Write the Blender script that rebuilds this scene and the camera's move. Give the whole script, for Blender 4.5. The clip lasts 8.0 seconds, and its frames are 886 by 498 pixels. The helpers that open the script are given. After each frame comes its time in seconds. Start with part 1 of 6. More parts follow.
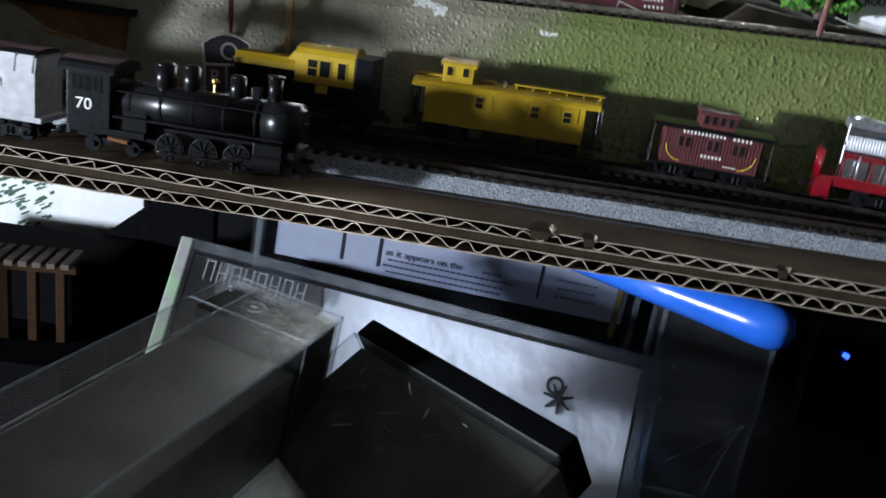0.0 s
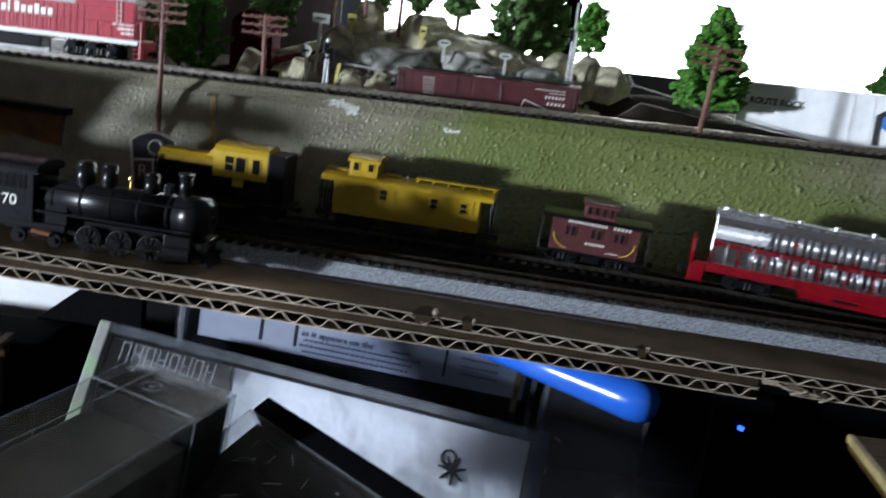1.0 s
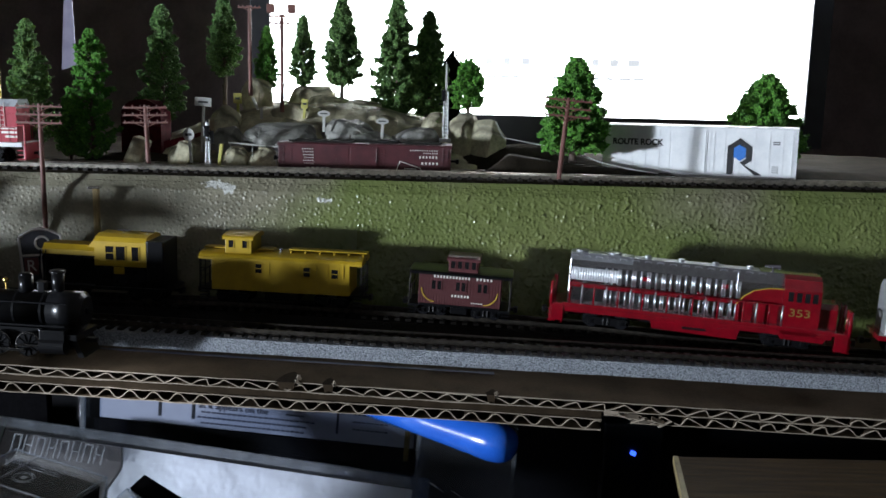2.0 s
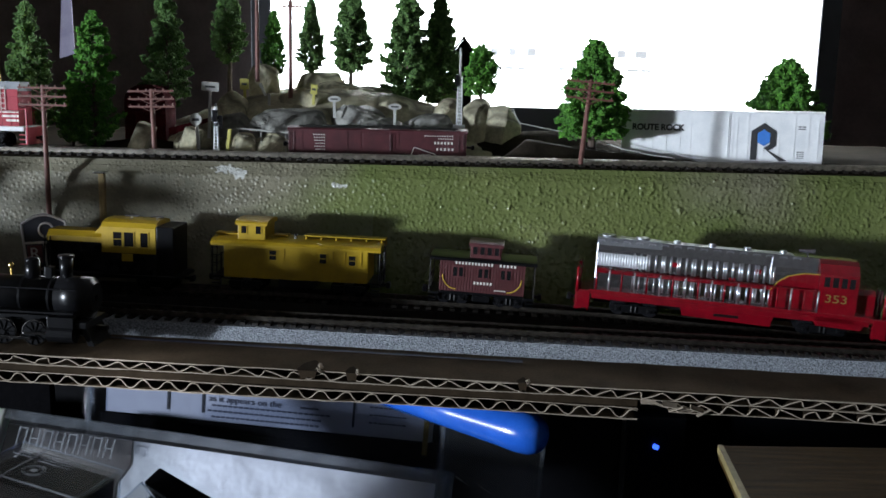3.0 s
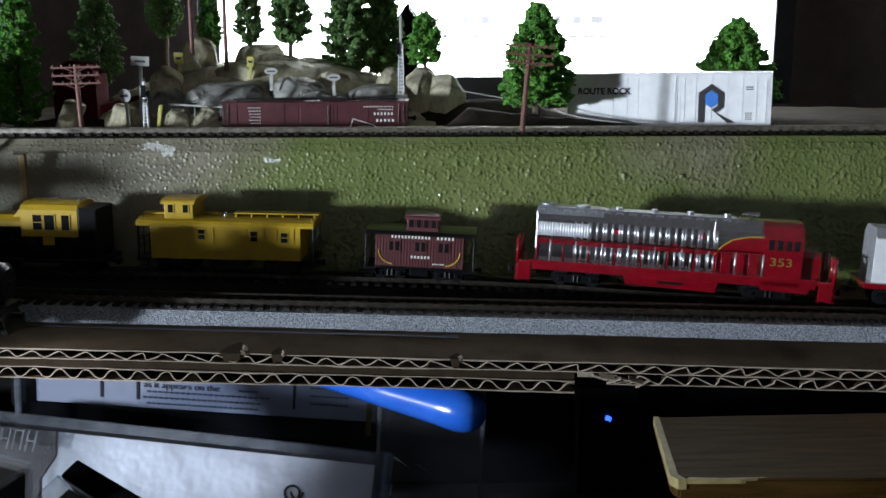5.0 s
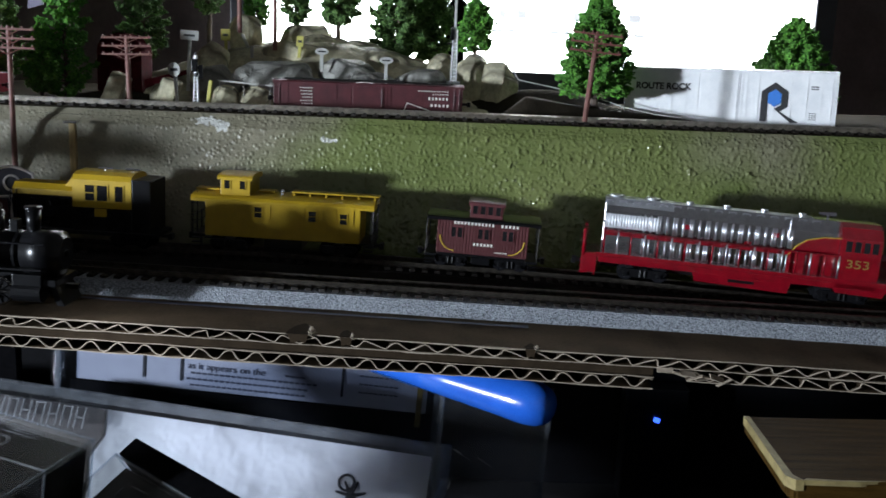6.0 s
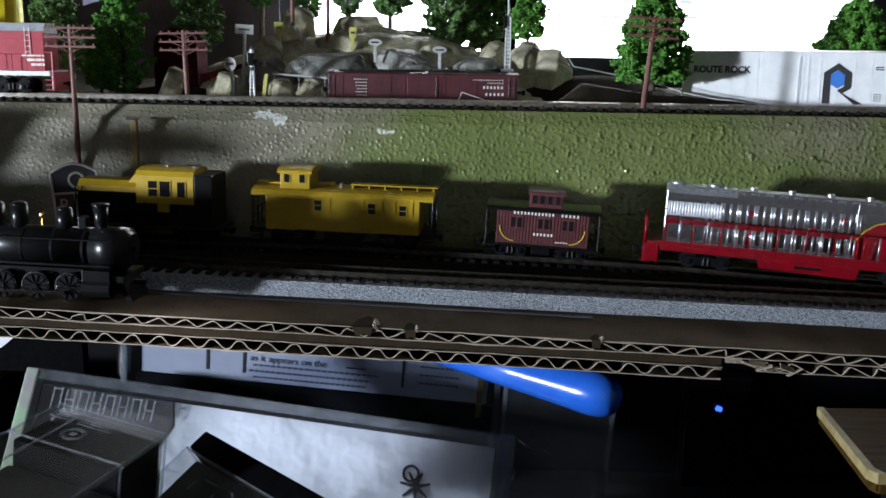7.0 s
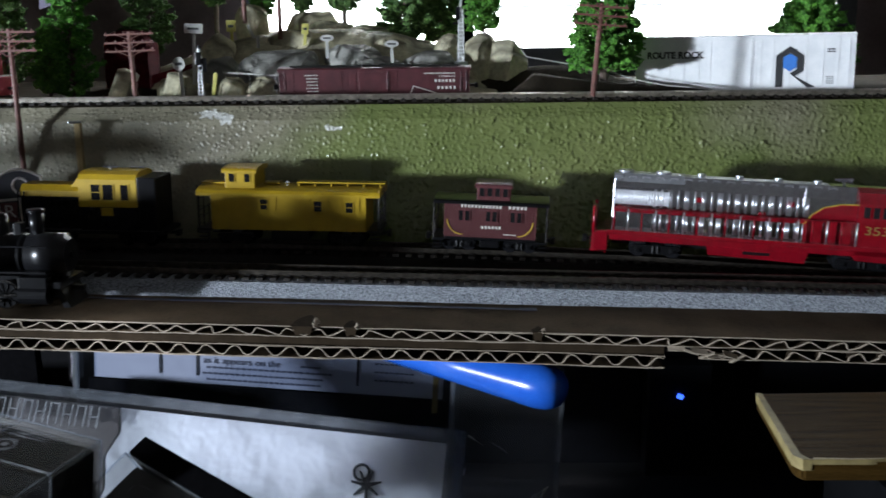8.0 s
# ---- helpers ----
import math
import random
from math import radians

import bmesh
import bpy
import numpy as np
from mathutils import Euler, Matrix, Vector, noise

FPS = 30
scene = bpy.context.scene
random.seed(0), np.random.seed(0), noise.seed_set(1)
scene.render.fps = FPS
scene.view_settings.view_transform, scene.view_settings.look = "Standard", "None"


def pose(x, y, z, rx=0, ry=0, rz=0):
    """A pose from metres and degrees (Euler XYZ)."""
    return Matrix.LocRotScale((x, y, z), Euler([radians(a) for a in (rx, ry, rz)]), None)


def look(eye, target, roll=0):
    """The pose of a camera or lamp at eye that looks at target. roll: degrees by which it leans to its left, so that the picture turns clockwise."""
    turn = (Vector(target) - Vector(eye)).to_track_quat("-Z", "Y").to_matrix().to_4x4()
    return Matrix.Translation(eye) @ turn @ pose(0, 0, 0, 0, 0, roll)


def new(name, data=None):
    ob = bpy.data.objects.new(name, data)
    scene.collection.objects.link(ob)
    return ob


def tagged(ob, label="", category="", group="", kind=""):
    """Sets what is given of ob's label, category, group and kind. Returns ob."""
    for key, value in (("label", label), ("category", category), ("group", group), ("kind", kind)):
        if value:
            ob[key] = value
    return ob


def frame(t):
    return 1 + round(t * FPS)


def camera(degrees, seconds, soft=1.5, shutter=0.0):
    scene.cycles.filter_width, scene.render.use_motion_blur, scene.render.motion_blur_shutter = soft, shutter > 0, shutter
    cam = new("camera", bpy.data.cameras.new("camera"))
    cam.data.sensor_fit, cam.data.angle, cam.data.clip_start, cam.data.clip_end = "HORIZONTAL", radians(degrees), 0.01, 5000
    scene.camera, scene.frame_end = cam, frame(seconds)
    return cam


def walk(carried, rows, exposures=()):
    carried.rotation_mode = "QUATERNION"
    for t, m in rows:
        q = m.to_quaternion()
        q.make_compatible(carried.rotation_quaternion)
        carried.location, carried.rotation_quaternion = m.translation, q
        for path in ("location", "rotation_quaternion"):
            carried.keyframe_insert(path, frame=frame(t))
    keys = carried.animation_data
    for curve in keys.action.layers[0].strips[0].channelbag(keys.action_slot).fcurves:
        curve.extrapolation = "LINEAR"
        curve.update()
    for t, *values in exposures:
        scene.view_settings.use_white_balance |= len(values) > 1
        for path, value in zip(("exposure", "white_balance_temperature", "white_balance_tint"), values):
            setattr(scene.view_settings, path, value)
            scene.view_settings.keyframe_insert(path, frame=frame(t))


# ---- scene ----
cam = camera(50.2, 8.0, soft=1.6, shutter=0.6)
PATH = [
    (0, (0.00106, -0.00093, 0.18185), (-0.0485, 0.9531, -0.1136), 6.61),
    (0.3, (0.00295, -0.01041, 0.18566), (-0.0463, 0.9484, -0.0941), 8.43),
    (0.5, (0.01735, -0.01263, 0.18844), (-0.0276, 0.9519, -0.0717), 8.45),
    (1, (0.02975, -0.02369, 0.19522), (-0.0084, 0.9516, -0.0224), 6.59),
    (1.5, (0.06354, -0.03913, 0.20607), (0.0374, 0.9433, 0.0213), 3.42),
    (1.7, (0.07459, -0.04381, 0.21074), (0.0480, 0.9405, 0.0364), 1.84),
    (2.8, (0.05907, -0.03053, 0.20320), (0.0530, 0.9537, 0.0266), 1.24),
    (3, (0.05897, -0.02965, 0.20103), (0.0540, 0.9555, 0.0293), 1.32),
    (3.5, (0.06457, -0.02797, 0.20090), (0.0591, 0.9565, 0.0256), 1.14),
    (4, (0.07436, -0.02143, 0.19916), (0.0753, 0.9610, 0.0127), 0.49),
    (4.2, (0.07777, -0.02128, 0.19977), (0.0836, 0.9599, 0.0066), 0.17),
    (5.5, (0.06789, -0.01228, 0.19453), (0.0947, 0.9676, -0.0032), 0.38),
    (6, (0.05033, -0.00777, 0.19042), (0.0738, 0.9727, -0.0049), 2.27),
    (6.5, (0.04857, -0.00939, 0.19371), (0.0405, 0.9684, -0.0158), 0.78),
    (7, (0.04454, -0.00661, 0.19184), (0.0220, 0.9706, -0.0194), 0.94),
    (7.5, (0.04836, -0.00443, 0.19109), (0.0278, 0.9723, -0.0223), 0.61),
    (8, (0.06069, -0.00335, 0.19146), (0.0456, 0.9727, -0.0256), -0.66),
]
walk(cam, [(t, look(eye, target, roll)) for t, eye, target, roll in PATH], [(0, 0.22), (1, 0.12), (1.5, 0.0), (3, -0.18), (4.2, -0.15), (5.5, 0.0), (8, 0.05)])

# ---- world and lights ----
world = bpy.data.worlds.new("dim_room")
world.use_nodes = True
scene.world = world
world.node_tree.nodes["Background"].inputs[0].default_value = (0.30, 0.34, 0.42, 1)
world.node_tree.nodes["Background"].inputs[1].default_value = 0.02

# the bench lamp that stands on the table beyond the end of the layout
lamp_data = bpy.data.lights.new("bench_lamp", "SPOT")
lamp_data.energy = 112.0
lamp_data.color = (0.77, 0.87, 1.0)
lamp_data.spot_size = radians(47)
lamp_data.spot_blend = 1.0
lamp_data.shadow_soft_size = 0.040
bench_lamp = new("bench_lamp", lamp_data)
bench_lamp.matrix_world = look((-1.050, -0.270, 0.170), (0.10, 0.40, 0.150))

# added unseen spot that lays a narrow pool of light on the clear cases
case_fill_data = bpy.data.lights.new("case_fill", "SPOT")
case_fill_data.energy = 11.0
case_fill_data.color = (0.80, 0.86, 1.0)
case_fill_data.spot_size = radians(7.8)
case_fill_data.spot_blend = 1.0
case_fill_data.shadow_soft_size = 0.008
case_fill = new("case_fill", case_fill_data)
case_fill.matrix_world = look((-0.300, 0.020, 0.300), (-0.010, 0.288, 0.068))

# ---- helpers ----
MM = 0.001


def mat(name, c1, c2=None, rough=0.5, metal=0.0, scale=300.0, bump=0.1, coat=0.0, fine=1800.0, spec=0.5, stretch=(1, 1, 1), depth=0.0004, glow=None):
    """A painted or natural surface: two tones mixed by noise at two sizes, with fine relief."""
    m = bpy.data.materials.new(name)
    m.use_nodes = True
    nt = m.node_tree
    b = nt.nodes["Principled BSDF"]
    b.inputs["Roughness"].default_value = rough
    b.inputs["Metallic"].default_value = metal
    b.inputs["Coat Weight"].default_value = coat
    b.inputs["Specular IOR Level"].default_value = spec
    c2 = c2 or tuple(0.72 * v for v in c1)
    co = nt.nodes.new("ShaderNodeTexCoord")
    mp = nt.nodes.new("ShaderNodeMapping")
    mp.inputs["Scale"].default_value = stretch
    nt.links.new(co.outputs["Object"], mp.inputs[0])
    n1 = nt.nodes.new("ShaderNodeTexNoise")
    n1.inputs["Scale"].default_value = scale
    n1.inputs["Detail"].default_value = 5
    n2 = nt.nodes.new("ShaderNodeTexNoise")
    n2.inputs["Scale"].default_value = fine
    n2.inputs["Detail"].default_value = 3
    for n in (n1, n2):
        nt.links.new(mp.outputs[0], n.inputs["Vector"])
    add = nt.nodes.new("ShaderNodeMath")
    add.operation = "MULTIPLY_ADD"
    add.inputs[1].default_value = 0.45
    nt.links.new(n2.outputs["Fac"], add.inputs[0])
    sub = nt.nodes.new("ShaderNodeMath")
    sub.operation = "SUBTRACT"
    sub.inputs[1].default_value = 0.22
    nt.links.new(n1.outputs["Fac"], sub.inputs[0])
    nt.links.new(sub.outputs[0], add.inputs[2])
    ramp = nt.nodes.new("ShaderNodeValToRGB")
    ramp.color_ramp.elements[0].position, ramp.color_ramp.elements[1].position = 0.32, 0.68
    ramp.color_ramp.elements[0].color, ramp.color_ramp.elements[1].color = (*c2, 1), (*c1, 1)
    nt.links.new(add.outputs[0], ramp.inputs[0])
    nt.links.new(ramp.outputs[0], b.inputs["Base Color"])
    if bump:
        bp = nt.nodes.new("ShaderNodeBump")
        bp.inputs["Strength"].default_value = bump
        bp.inputs["Distance"].default_value = depth
        nt.links.new(add.outputs[0], bp.inputs["Height"])
        nt.links.new(bp.outputs[0], b.inputs["Normal"])
    if glow:
        b.inputs["Emission Color"].default_value = (*glow[:3], 1)
        b.inputs["Emission Strength"].default_value = glow[3]
    return m


def clear(name, tint=(0.95, 0.97, 1.0), rough=0.06, haze=0.0):
    """Clear styrene sheet."""
    m = bpy.data.materials.new(name)
    m.use_nodes = True
    nt = m.node_tree
    out = nt.nodes["Material Output"]
    b = nt.nodes["Principled BSDF"]
    b.inputs["Base Color"].default_value = (*[0.6 * v for v in tint], 1)
    b.inputs["Roughness"].default_value = 0.7
    b.inputs["Specular IOR Level"].default_value = 0.1
    t = nt.nodes.new("ShaderNodeBsdfTransparent")
    t.inputs[0].default_value = (*tint, 1)
    g = nt.nodes.new("ShaderNodeBsdfGlossy")
    g.inputs["Roughness"].default_value = rough
    f = nt.nodes.new("ShaderNodeLayerWeight")
    f.inputs[0].default_value = 0.5
    steep = nt.nodes.new("ShaderNodeMath")
    steep.operation = "POWER"
    steep.inputs[1].default_value = 4.5
    nt.links.new(f.outputs["Facing"], steep.inputs[0])
    gloss = nt.nodes.new("ShaderNodeMath")
    gloss.operation = "MULTIPLY_ADD"
    gloss.inputs[1].default_value = 0.6
    gloss.inputs[2].default_value = 0.04
    nt.links.new(steep.outputs[0], gloss.inputs[0])
    mix = nt.nodes.new("ShaderNodeMixShader")
    nt.links.new(gloss.outputs[0], mix.inputs[0])
    nt.links.new(t.outputs[0], mix.inputs[1])
    nt.links.new(g.outputs[0], mix.inputs[2])
    dust = nt.nodes.new("ShaderNodeTexNoise")
    dust.inputs["Scale"].default_value = 140
    dust.inputs["Detail"].default_value = 6
    co = nt.nodes.new("ShaderNodeTexCoord")
    nt.links.new(co.outputs["Object"], dust.inputs["Vector"])
    mul = nt.nodes.new("ShaderNodeMath")
    mul.operation = "MULTIPLY"
    mul.inputs[1].default_value = haze
    nt.links.new(dust.outputs["Fac"], mul.inputs[0])
    mix2 = nt.nodes.new("ShaderNodeMixShader")
    nt.links.new(mul.outputs[0], mix2.inputs[0])
    nt.links.new(mix.outputs[0], mix2.inputs[1])
    nt.links.new(b.outputs[0], mix2.inputs[2])
    nt.links.new(mix2.outputs[0], out.inputs[0])
    return m


def thing(name, m, label, category, group="", kind=""):
    """An empty that holds the parts of one thing."""
    ob = new(name)
    ob.matrix_world = m
    return tagged(ob, label, category, group, kind)


def part(name, bm, material, parent=None, label="", smooth=False, unit=MM):
    """Links a bmesh, drawn in millimetres, as one mesh under its thing."""
    me = bpy.data.meshes.new(name)
    bm.transform(Matrix.Scale(unit, 4))
    if smooth:
        for f in bm.faces:
            f.smooth = True
    bm.to_mesh(me)
    bm.free()
    me.materials.append(material)
    ob = new(name, me)
    ob.parent = parent
    if label:
        ob["label"] = label
    return ob


def single(name, bm, material, m, label, category, group="", kind="", smooth=False):
    """A thing that is one mesh."""
    ob = part(name, bm, material, None, "", smooth)
    ob.matrix_world = m
    return tagged(ob, label, category, group, kind)


def bx(bm, x0, x1, y0, y1, z0, z1, bev=0.0, m=None):
    """A box, with bevelled edges where bev is given."""
    r = bmesh.ops.create_cube(bm, size=1.0)
    vs = r["verts"]
    bmesh.ops.transform(bm, matrix=Matrix.Translation(((x0 + x1) / 2, (y0 + y1) / 2, (z0 + z1) / 2)) @ Matrix.Diagonal((abs(x1 - x0), abs(y1 - y0), abs(z1 - z0), 1)), verts=vs)
    if m is not None:
        bmesh.ops.transform(bm, matrix=m, verts=vs)
    if bev:
        es = {e for v in vs for e in v.link_edges}
        bmesh.ops.bevel(bm, geom=list(es), offset=bev, segments=2, affect="EDGES", profile=0.6)
    return bm


def rod(bm, p, q, r, r2=None, n=10):
    """A round bar from p to q."""
    p, q = Vector(p), Vector(q)
    d = q - p
    turn = d.to_track_quat("Z", "Y").to_matrix().to_4x4()
    bmesh.ops.create_cone(bm, cap_ends=True, segments=n, radius1=r, radius2=r if r2 is None else r2, depth=d.length, matrix=Matrix.Translation((p + q) / 2) @ turn)
    return bm


def slab(bm, outline, x0, x1, axis="x"):
    """An outline of (y, z) pairs drawn out along x, or of (x, z) pairs along y."""
    ends = []
    for x in (x0, x1):
        ends.append([bm.verts.new((x, a, b) if axis == "x" else (a, x, b) if axis == "y" else (a, b, x)) for a, b in outline])
    n = len(outline)
    fs = [bm.faces.new(ends[0][::-1]), bm.faces.new(ends[1])]
    fs += [bm.faces.new((ends[0][i], ends[0][(i + 1) % n], ends[1][(i + 1) % n], ends[1][i])) for i in range(n)]
    bmesh.ops.recalc_face_normals(bm, faces=fs)
    return bm


def ball(bm, c, r, sx=1.0, sy=1.0, sz=1.0, sub=2):
    bmesh.ops.create_icosphere(bm, subdivisions=sub, radius=r, matrix=Matrix.Translation(c) @ Matrix.Diagonal((sx, sy, sz, 1)))
    return bm


B = bmesh.new
DECK = pose(0, 0.2652, 0.1090, 0, 1.0, -3.1)  # the sagging cardboard deck of the lower yard

# ---- materials ----
M_card = mat("brown_cardboard", (0.115, 0.083, 0.053), (0.066, 0.047, 0.029), spec=0.06, rough=0.85, scale=60, fine=900, bump=0.25)
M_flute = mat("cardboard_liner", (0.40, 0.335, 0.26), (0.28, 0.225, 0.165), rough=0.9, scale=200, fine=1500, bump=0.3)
M_ballast = mat("grey_moulded_ballast", (0.45, 0.48, 0.53), (0.055, 0.062, 0.072), rough=0.42, scale=1900, fine=3200, bump=1.0, depth=0.0008)
# Grey rear roadbed darkened in colour for shade; also the boxcar's dark underframe.
M_bed_dark = mat("shaded_bed_and_underframe", (0.016, 0.014, 0.0125), (0.008, 0.007, 0.0065), spec=0.2, rough=0.85, scale=1200, fine=2500, bump=0.9, depth=0.0006)
M_tie = mat("dark_brown_ties", (0.018, 0.013, 0.010), (0.010, 0.008, 0.006), spec=0.3, rough=0.6, scale=800)
M_rail = mat("blackened_rail", (0.12, 0.105, 0.088), (0.05, 0.043, 0.035), rough=0.42, metal=0.9, scale=500)
M_railtop = mat("nickel_silver_rail", (0.72, 0.68, 0.60), (0.40, 0.36, 0.30), rough=0.33, metal=1.0, scale=400)
M_soil = mat("painted_plaster_soil", (0.035, 0.028, 0.02), (0.018, 0.015, 0.011), spec=0.03, rough=1.0, scale=90, fine=900, bump=0.6)
M_rock = mat("painted_plaster_rock", (0.60, 0.55, 0.36), (0.27, 0.25, 0.175), rough=0.75, scale=70, fine=650, bump=0.7, depth=0.0007)
M_rockgrey = mat("shade_grey_plaster_rock", (0.30, 0.295, 0.26), (0.17, 0.167, 0.15), rough=0.6, scale=90, fine=800, bump=0.9, depth=0.0007)


def crack_shade(m, scale, dark):
    """Shade painted dark into the cracks of carved plaster, which also cut into the relief."""
    nt = m.node_tree
    b = nt.nodes["Principled BSDF"]
    ramp = next(n for n in nt.nodes if n.type == "VALTORGB")
    bump = next(n for n in nt.nodes if n.type == "BUMP")
    co = nt.nodes.new("ShaderNodeTexCoord")
    bend = nt.nodes.new("ShaderNodeTexNoise")
    bend.inputs["Scale"].default_value = scale * 1.3
    nt.links.new(co.outputs["Object"], bend.inputs["Vector"])
    shift = nt.nodes.new("ShaderNodeVectorMath")
    shift.operation = "MULTIPLY_ADD"
    shift.inputs[1].default_value = (0.9 / scale,) * 3
    nt.links.new(bend.outputs["Color"], shift.inputs[0])
    nt.links.new(co.outputs["Object"], shift.inputs[2])
    cell = nt.nodes.new("ShaderNodeTexVoronoi")
    cell.feature = "DISTANCE_TO_EDGE"
    cell.inputs["Scale"].default_value = scale
    nt.links.new(shift.outputs[0], cell.inputs["Vector"])
    edge = nt.nodes.new("ShaderNodeMapRange")
    edge.inputs["From Max"].default_value = 0.11
    nt.links.new(cell.outputs["Distance"], edge.inputs[0])
    mix = nt.nodes.new("ShaderNodeMixRGB")
    mix.inputs[1].default_value = (*dark, 1)
    nt.links.new(edge.outputs[0], mix.inputs[0])
    nt.links.new(ramp.outputs[0], mix.inputs[2])
    nt.links.new(mix.outputs[0], b.inputs["Base Color"])
    deep = nt.nodes.new("ShaderNodeBump")
    deep.inputs["Strength"].default_value, deep.inputs["Distance"].default_value = 0.45, 0.0012
    nt.links.new(edge.outputs[0], deep.inputs["Height"])
    nt.links.new(bump.outputs[0], deep.inputs["Normal"])
    nt.links.new(deep.outputs[0], b.inputs["Normal"])


crack_shade(M_rock, 34, (0.15, 0.135, 0.09))
crack_shade(M_rockgrey, 30, (0.085, 0.083, 0.073))
M_yellow = mat("yellow_paint", (0.44, 0.285, 0.005), (0.37, 0.235, 0.0045), rough=0.5, scale=250, bump=0.05)
M_black = mat("black_plastic", (0.006, 0.006, 0.007), (0.004, 0.004, 0.0045), rough=0.28, scale=300, bump=0.05, spec=0.3)
M_darkgrey = mat("dark_grey_frame", (0.010, 0.010, 0.012), (0.007, 0.007, 0.008), spec=0.3, rough=0.25, scale=400)
M_maroon = mat("tuscan_red_paint", (0.108, 0.028, 0.030), (0.076, 0.019, 0.021), rough=0.5, scale=300, bump=0.08)
M_brown = mat("boxcar_red_paint", (0.082, 0.017, 0.021), (0.052, 0.011, 0.014), rough=0.5, scale=200, bump=0.1)
M_red = mat("bright_red_plastic", (0.225, 0.0035, 0.011), (0.155, 0.0025, 0.008), rough=0.16, scale=220, bump=0.2, coat=1.0, spec=0.8)
M_chrome = mat("plated_silver", (0.66, 0.67, 0.70), (0.55, 0.55, 0.59), rough=0.14, metal=1.0, scale=500, bump=0.06)
M_satin = mat("satin_plated_slats", (0.88, 0.89, 0.93), (0.80, 0.80, 0.84), rough=0.35, metal=1.0, scale=500, bump=0.03)
M_hoodtop = mat("silver_hood_paint", (0.52, 0.53, 0.56), (0.36, 0.37, 0.40), rough=0.28, metal=0.75, scale=300, bump=0.15)
# The bright reflection in the plated slats is put into this whiter metal.
M_grille = mat("reflection_white_slats", (0.90, 0.91, 0.95), (0.80, 0.81, 0.86), rough=0.42, metal=0.35, scale=500, bump=0.03)
M_tyre = mat("glossy_metal_tyre", (0.42, 0.41, 0.40), (0.22, 0.21, 0.20), rough=0.14, metal=1.0, scale=600)
M_silvergrey = mat("silver_grey_paint", (0.36, 0.36, 0.37), (0.27, 0.27, 0.28), rough=0.4, metal=0.4, scale=300)
M_white = mat("white_paint", (0.80, 0.80, 0.80), (0.70, 0.71, 0.72), rough=0.5, scale=150, bump=0.05)
M_ink = mat("white_lettering", (0.82, 0.80, 0.74), (0.70, 0.68, 0.60), rough=0.6, scale=500, bump=0.0)
M_gold = mat("yellow_lettering", (0.55, 0.36, 0.045), (0.45, 0.29, 0.035), rough=0.5, scale=500, bump=0.0)
M_blackink = mat("black_lettering", (0.02, 0.02, 0.022), (0.012, 0.012, 0.014), rough=0.6, scale=500, bump=0.0)
M_bluelogo = mat("blue_logo_paint", (0.04, 0.20, 0.62), (0.03, 0.15, 0.5), rough=0.5, scale=300, bump=0.0)
M_glass = mat("dark_window", (0.012, 0.012, 0.013), (0.008, 0.008, 0.009), rough=0.12, scale=300, bump=0.0)
M_pole = mat("brown_pole_plastic", (0.175, 0.066, 0.05), (0.11, 0.04, 0.03), rough=0.6, scale=300)
M_steel = mat("polished_wheel_tyre", (0.55, 0.54, 0.52), (0.35, 0.34, 0.32), rough=0.25, metal=1.0, scale=600)
M_wood = mat("pine_board", (0.058, 0.032, 0.008), (0.022, 0.012, 0.003), spec=0.02, rough=0.6, scale=45, fine=700, bump=0.4, stretch=(1, 8, 8))
M_woodedge = mat("bare_wood_edge", (0.30, 0.235, 0.095), (0.17, 0.13, 0.05), rough=0.7, scale=150, fine=900, bump=0.3)
# Shade inside the cardboard is put into this dark kraft colour.
M_kraftshade = mat("shade_toned_kraft", (0.036, 0.025, 0.015), (0.022, 0.015, 0.009), spec=0.1, rough=0.95, scale=200, fine=1500, bump=0.3)
M_bluecap = mat("blue_plastic", (0.018, 0.11, 0.52), (0.013, 0.085, 0.44), rough=0.22, scale=100, bump=0.06, coat=0.3)
M_foam = mat("black_foam_insert", (0.0035, 0.0033, 0.004), (0.002, 0.002, 0.0024), rough=0.8, scale=400, bump=0.2, spec=0.02)
M_dust = mat("dusty_dark_foam", (0.088, 0.085, 0.075), (0.026, 0.025, 0.022), rough=0.95, scale=75, fine=500, bump=0.25)
M_leaflet = mat("white_newsprint", (0.40, 0.40, 0.44), (0.32, 0.32, 0.36), rough=0.7, scale=30, fine=300, bump=0.12)
M_carton = mat("white_card", (0.78, 0.78, 0.79), (0.68, 0.68, 0.70), rough=0.7, scale=30, fine=300, bump=0.12)
M_paper = mat("white_paper", (0.76, 0.75, 0.75), (0.42, 0.415, 0.42), rough=0.5, scale=22, fine=60, bump=0.8, depth=0.005)
M_clear = clear("clear_styrene", haze=0.016)
# Haze pales moulded edges and raised marks to stand for caught light.
M_rim = clear("clear_moulded_edge", tint=(0.88, 0.92, 0.97), haze=0.2)
M_bluerim = clear("blue_moulded_edge", tint=(0.72, 0.83, 1.0), haze=0.34)
M_emboss = clear("embossed_styrene", tint=(0.9, 0.92, 0.95), rough=0.1, haze=0.6)
M_dimgold = mat("dull_gold_edge", (0.22, 0.15, 0.03), (0.15, 0.10, 0.02), rough=0.5, scale=300)
M_print = mat("grey_print", (0.09, 0.09, 0.11), (0.06, 0.06, 0.08), rough=0.7, bump=0.0)
M_clearblue = clear("blue_tinted_styrene", tint=(0.94, 0.96, 1.0), haze=0.005)
M_room = mat("white_wall_paint", (0.84, 0.83, 0.84), (0.78, 0.77, 0.78), rough=0.9, scale=6, fine=60)
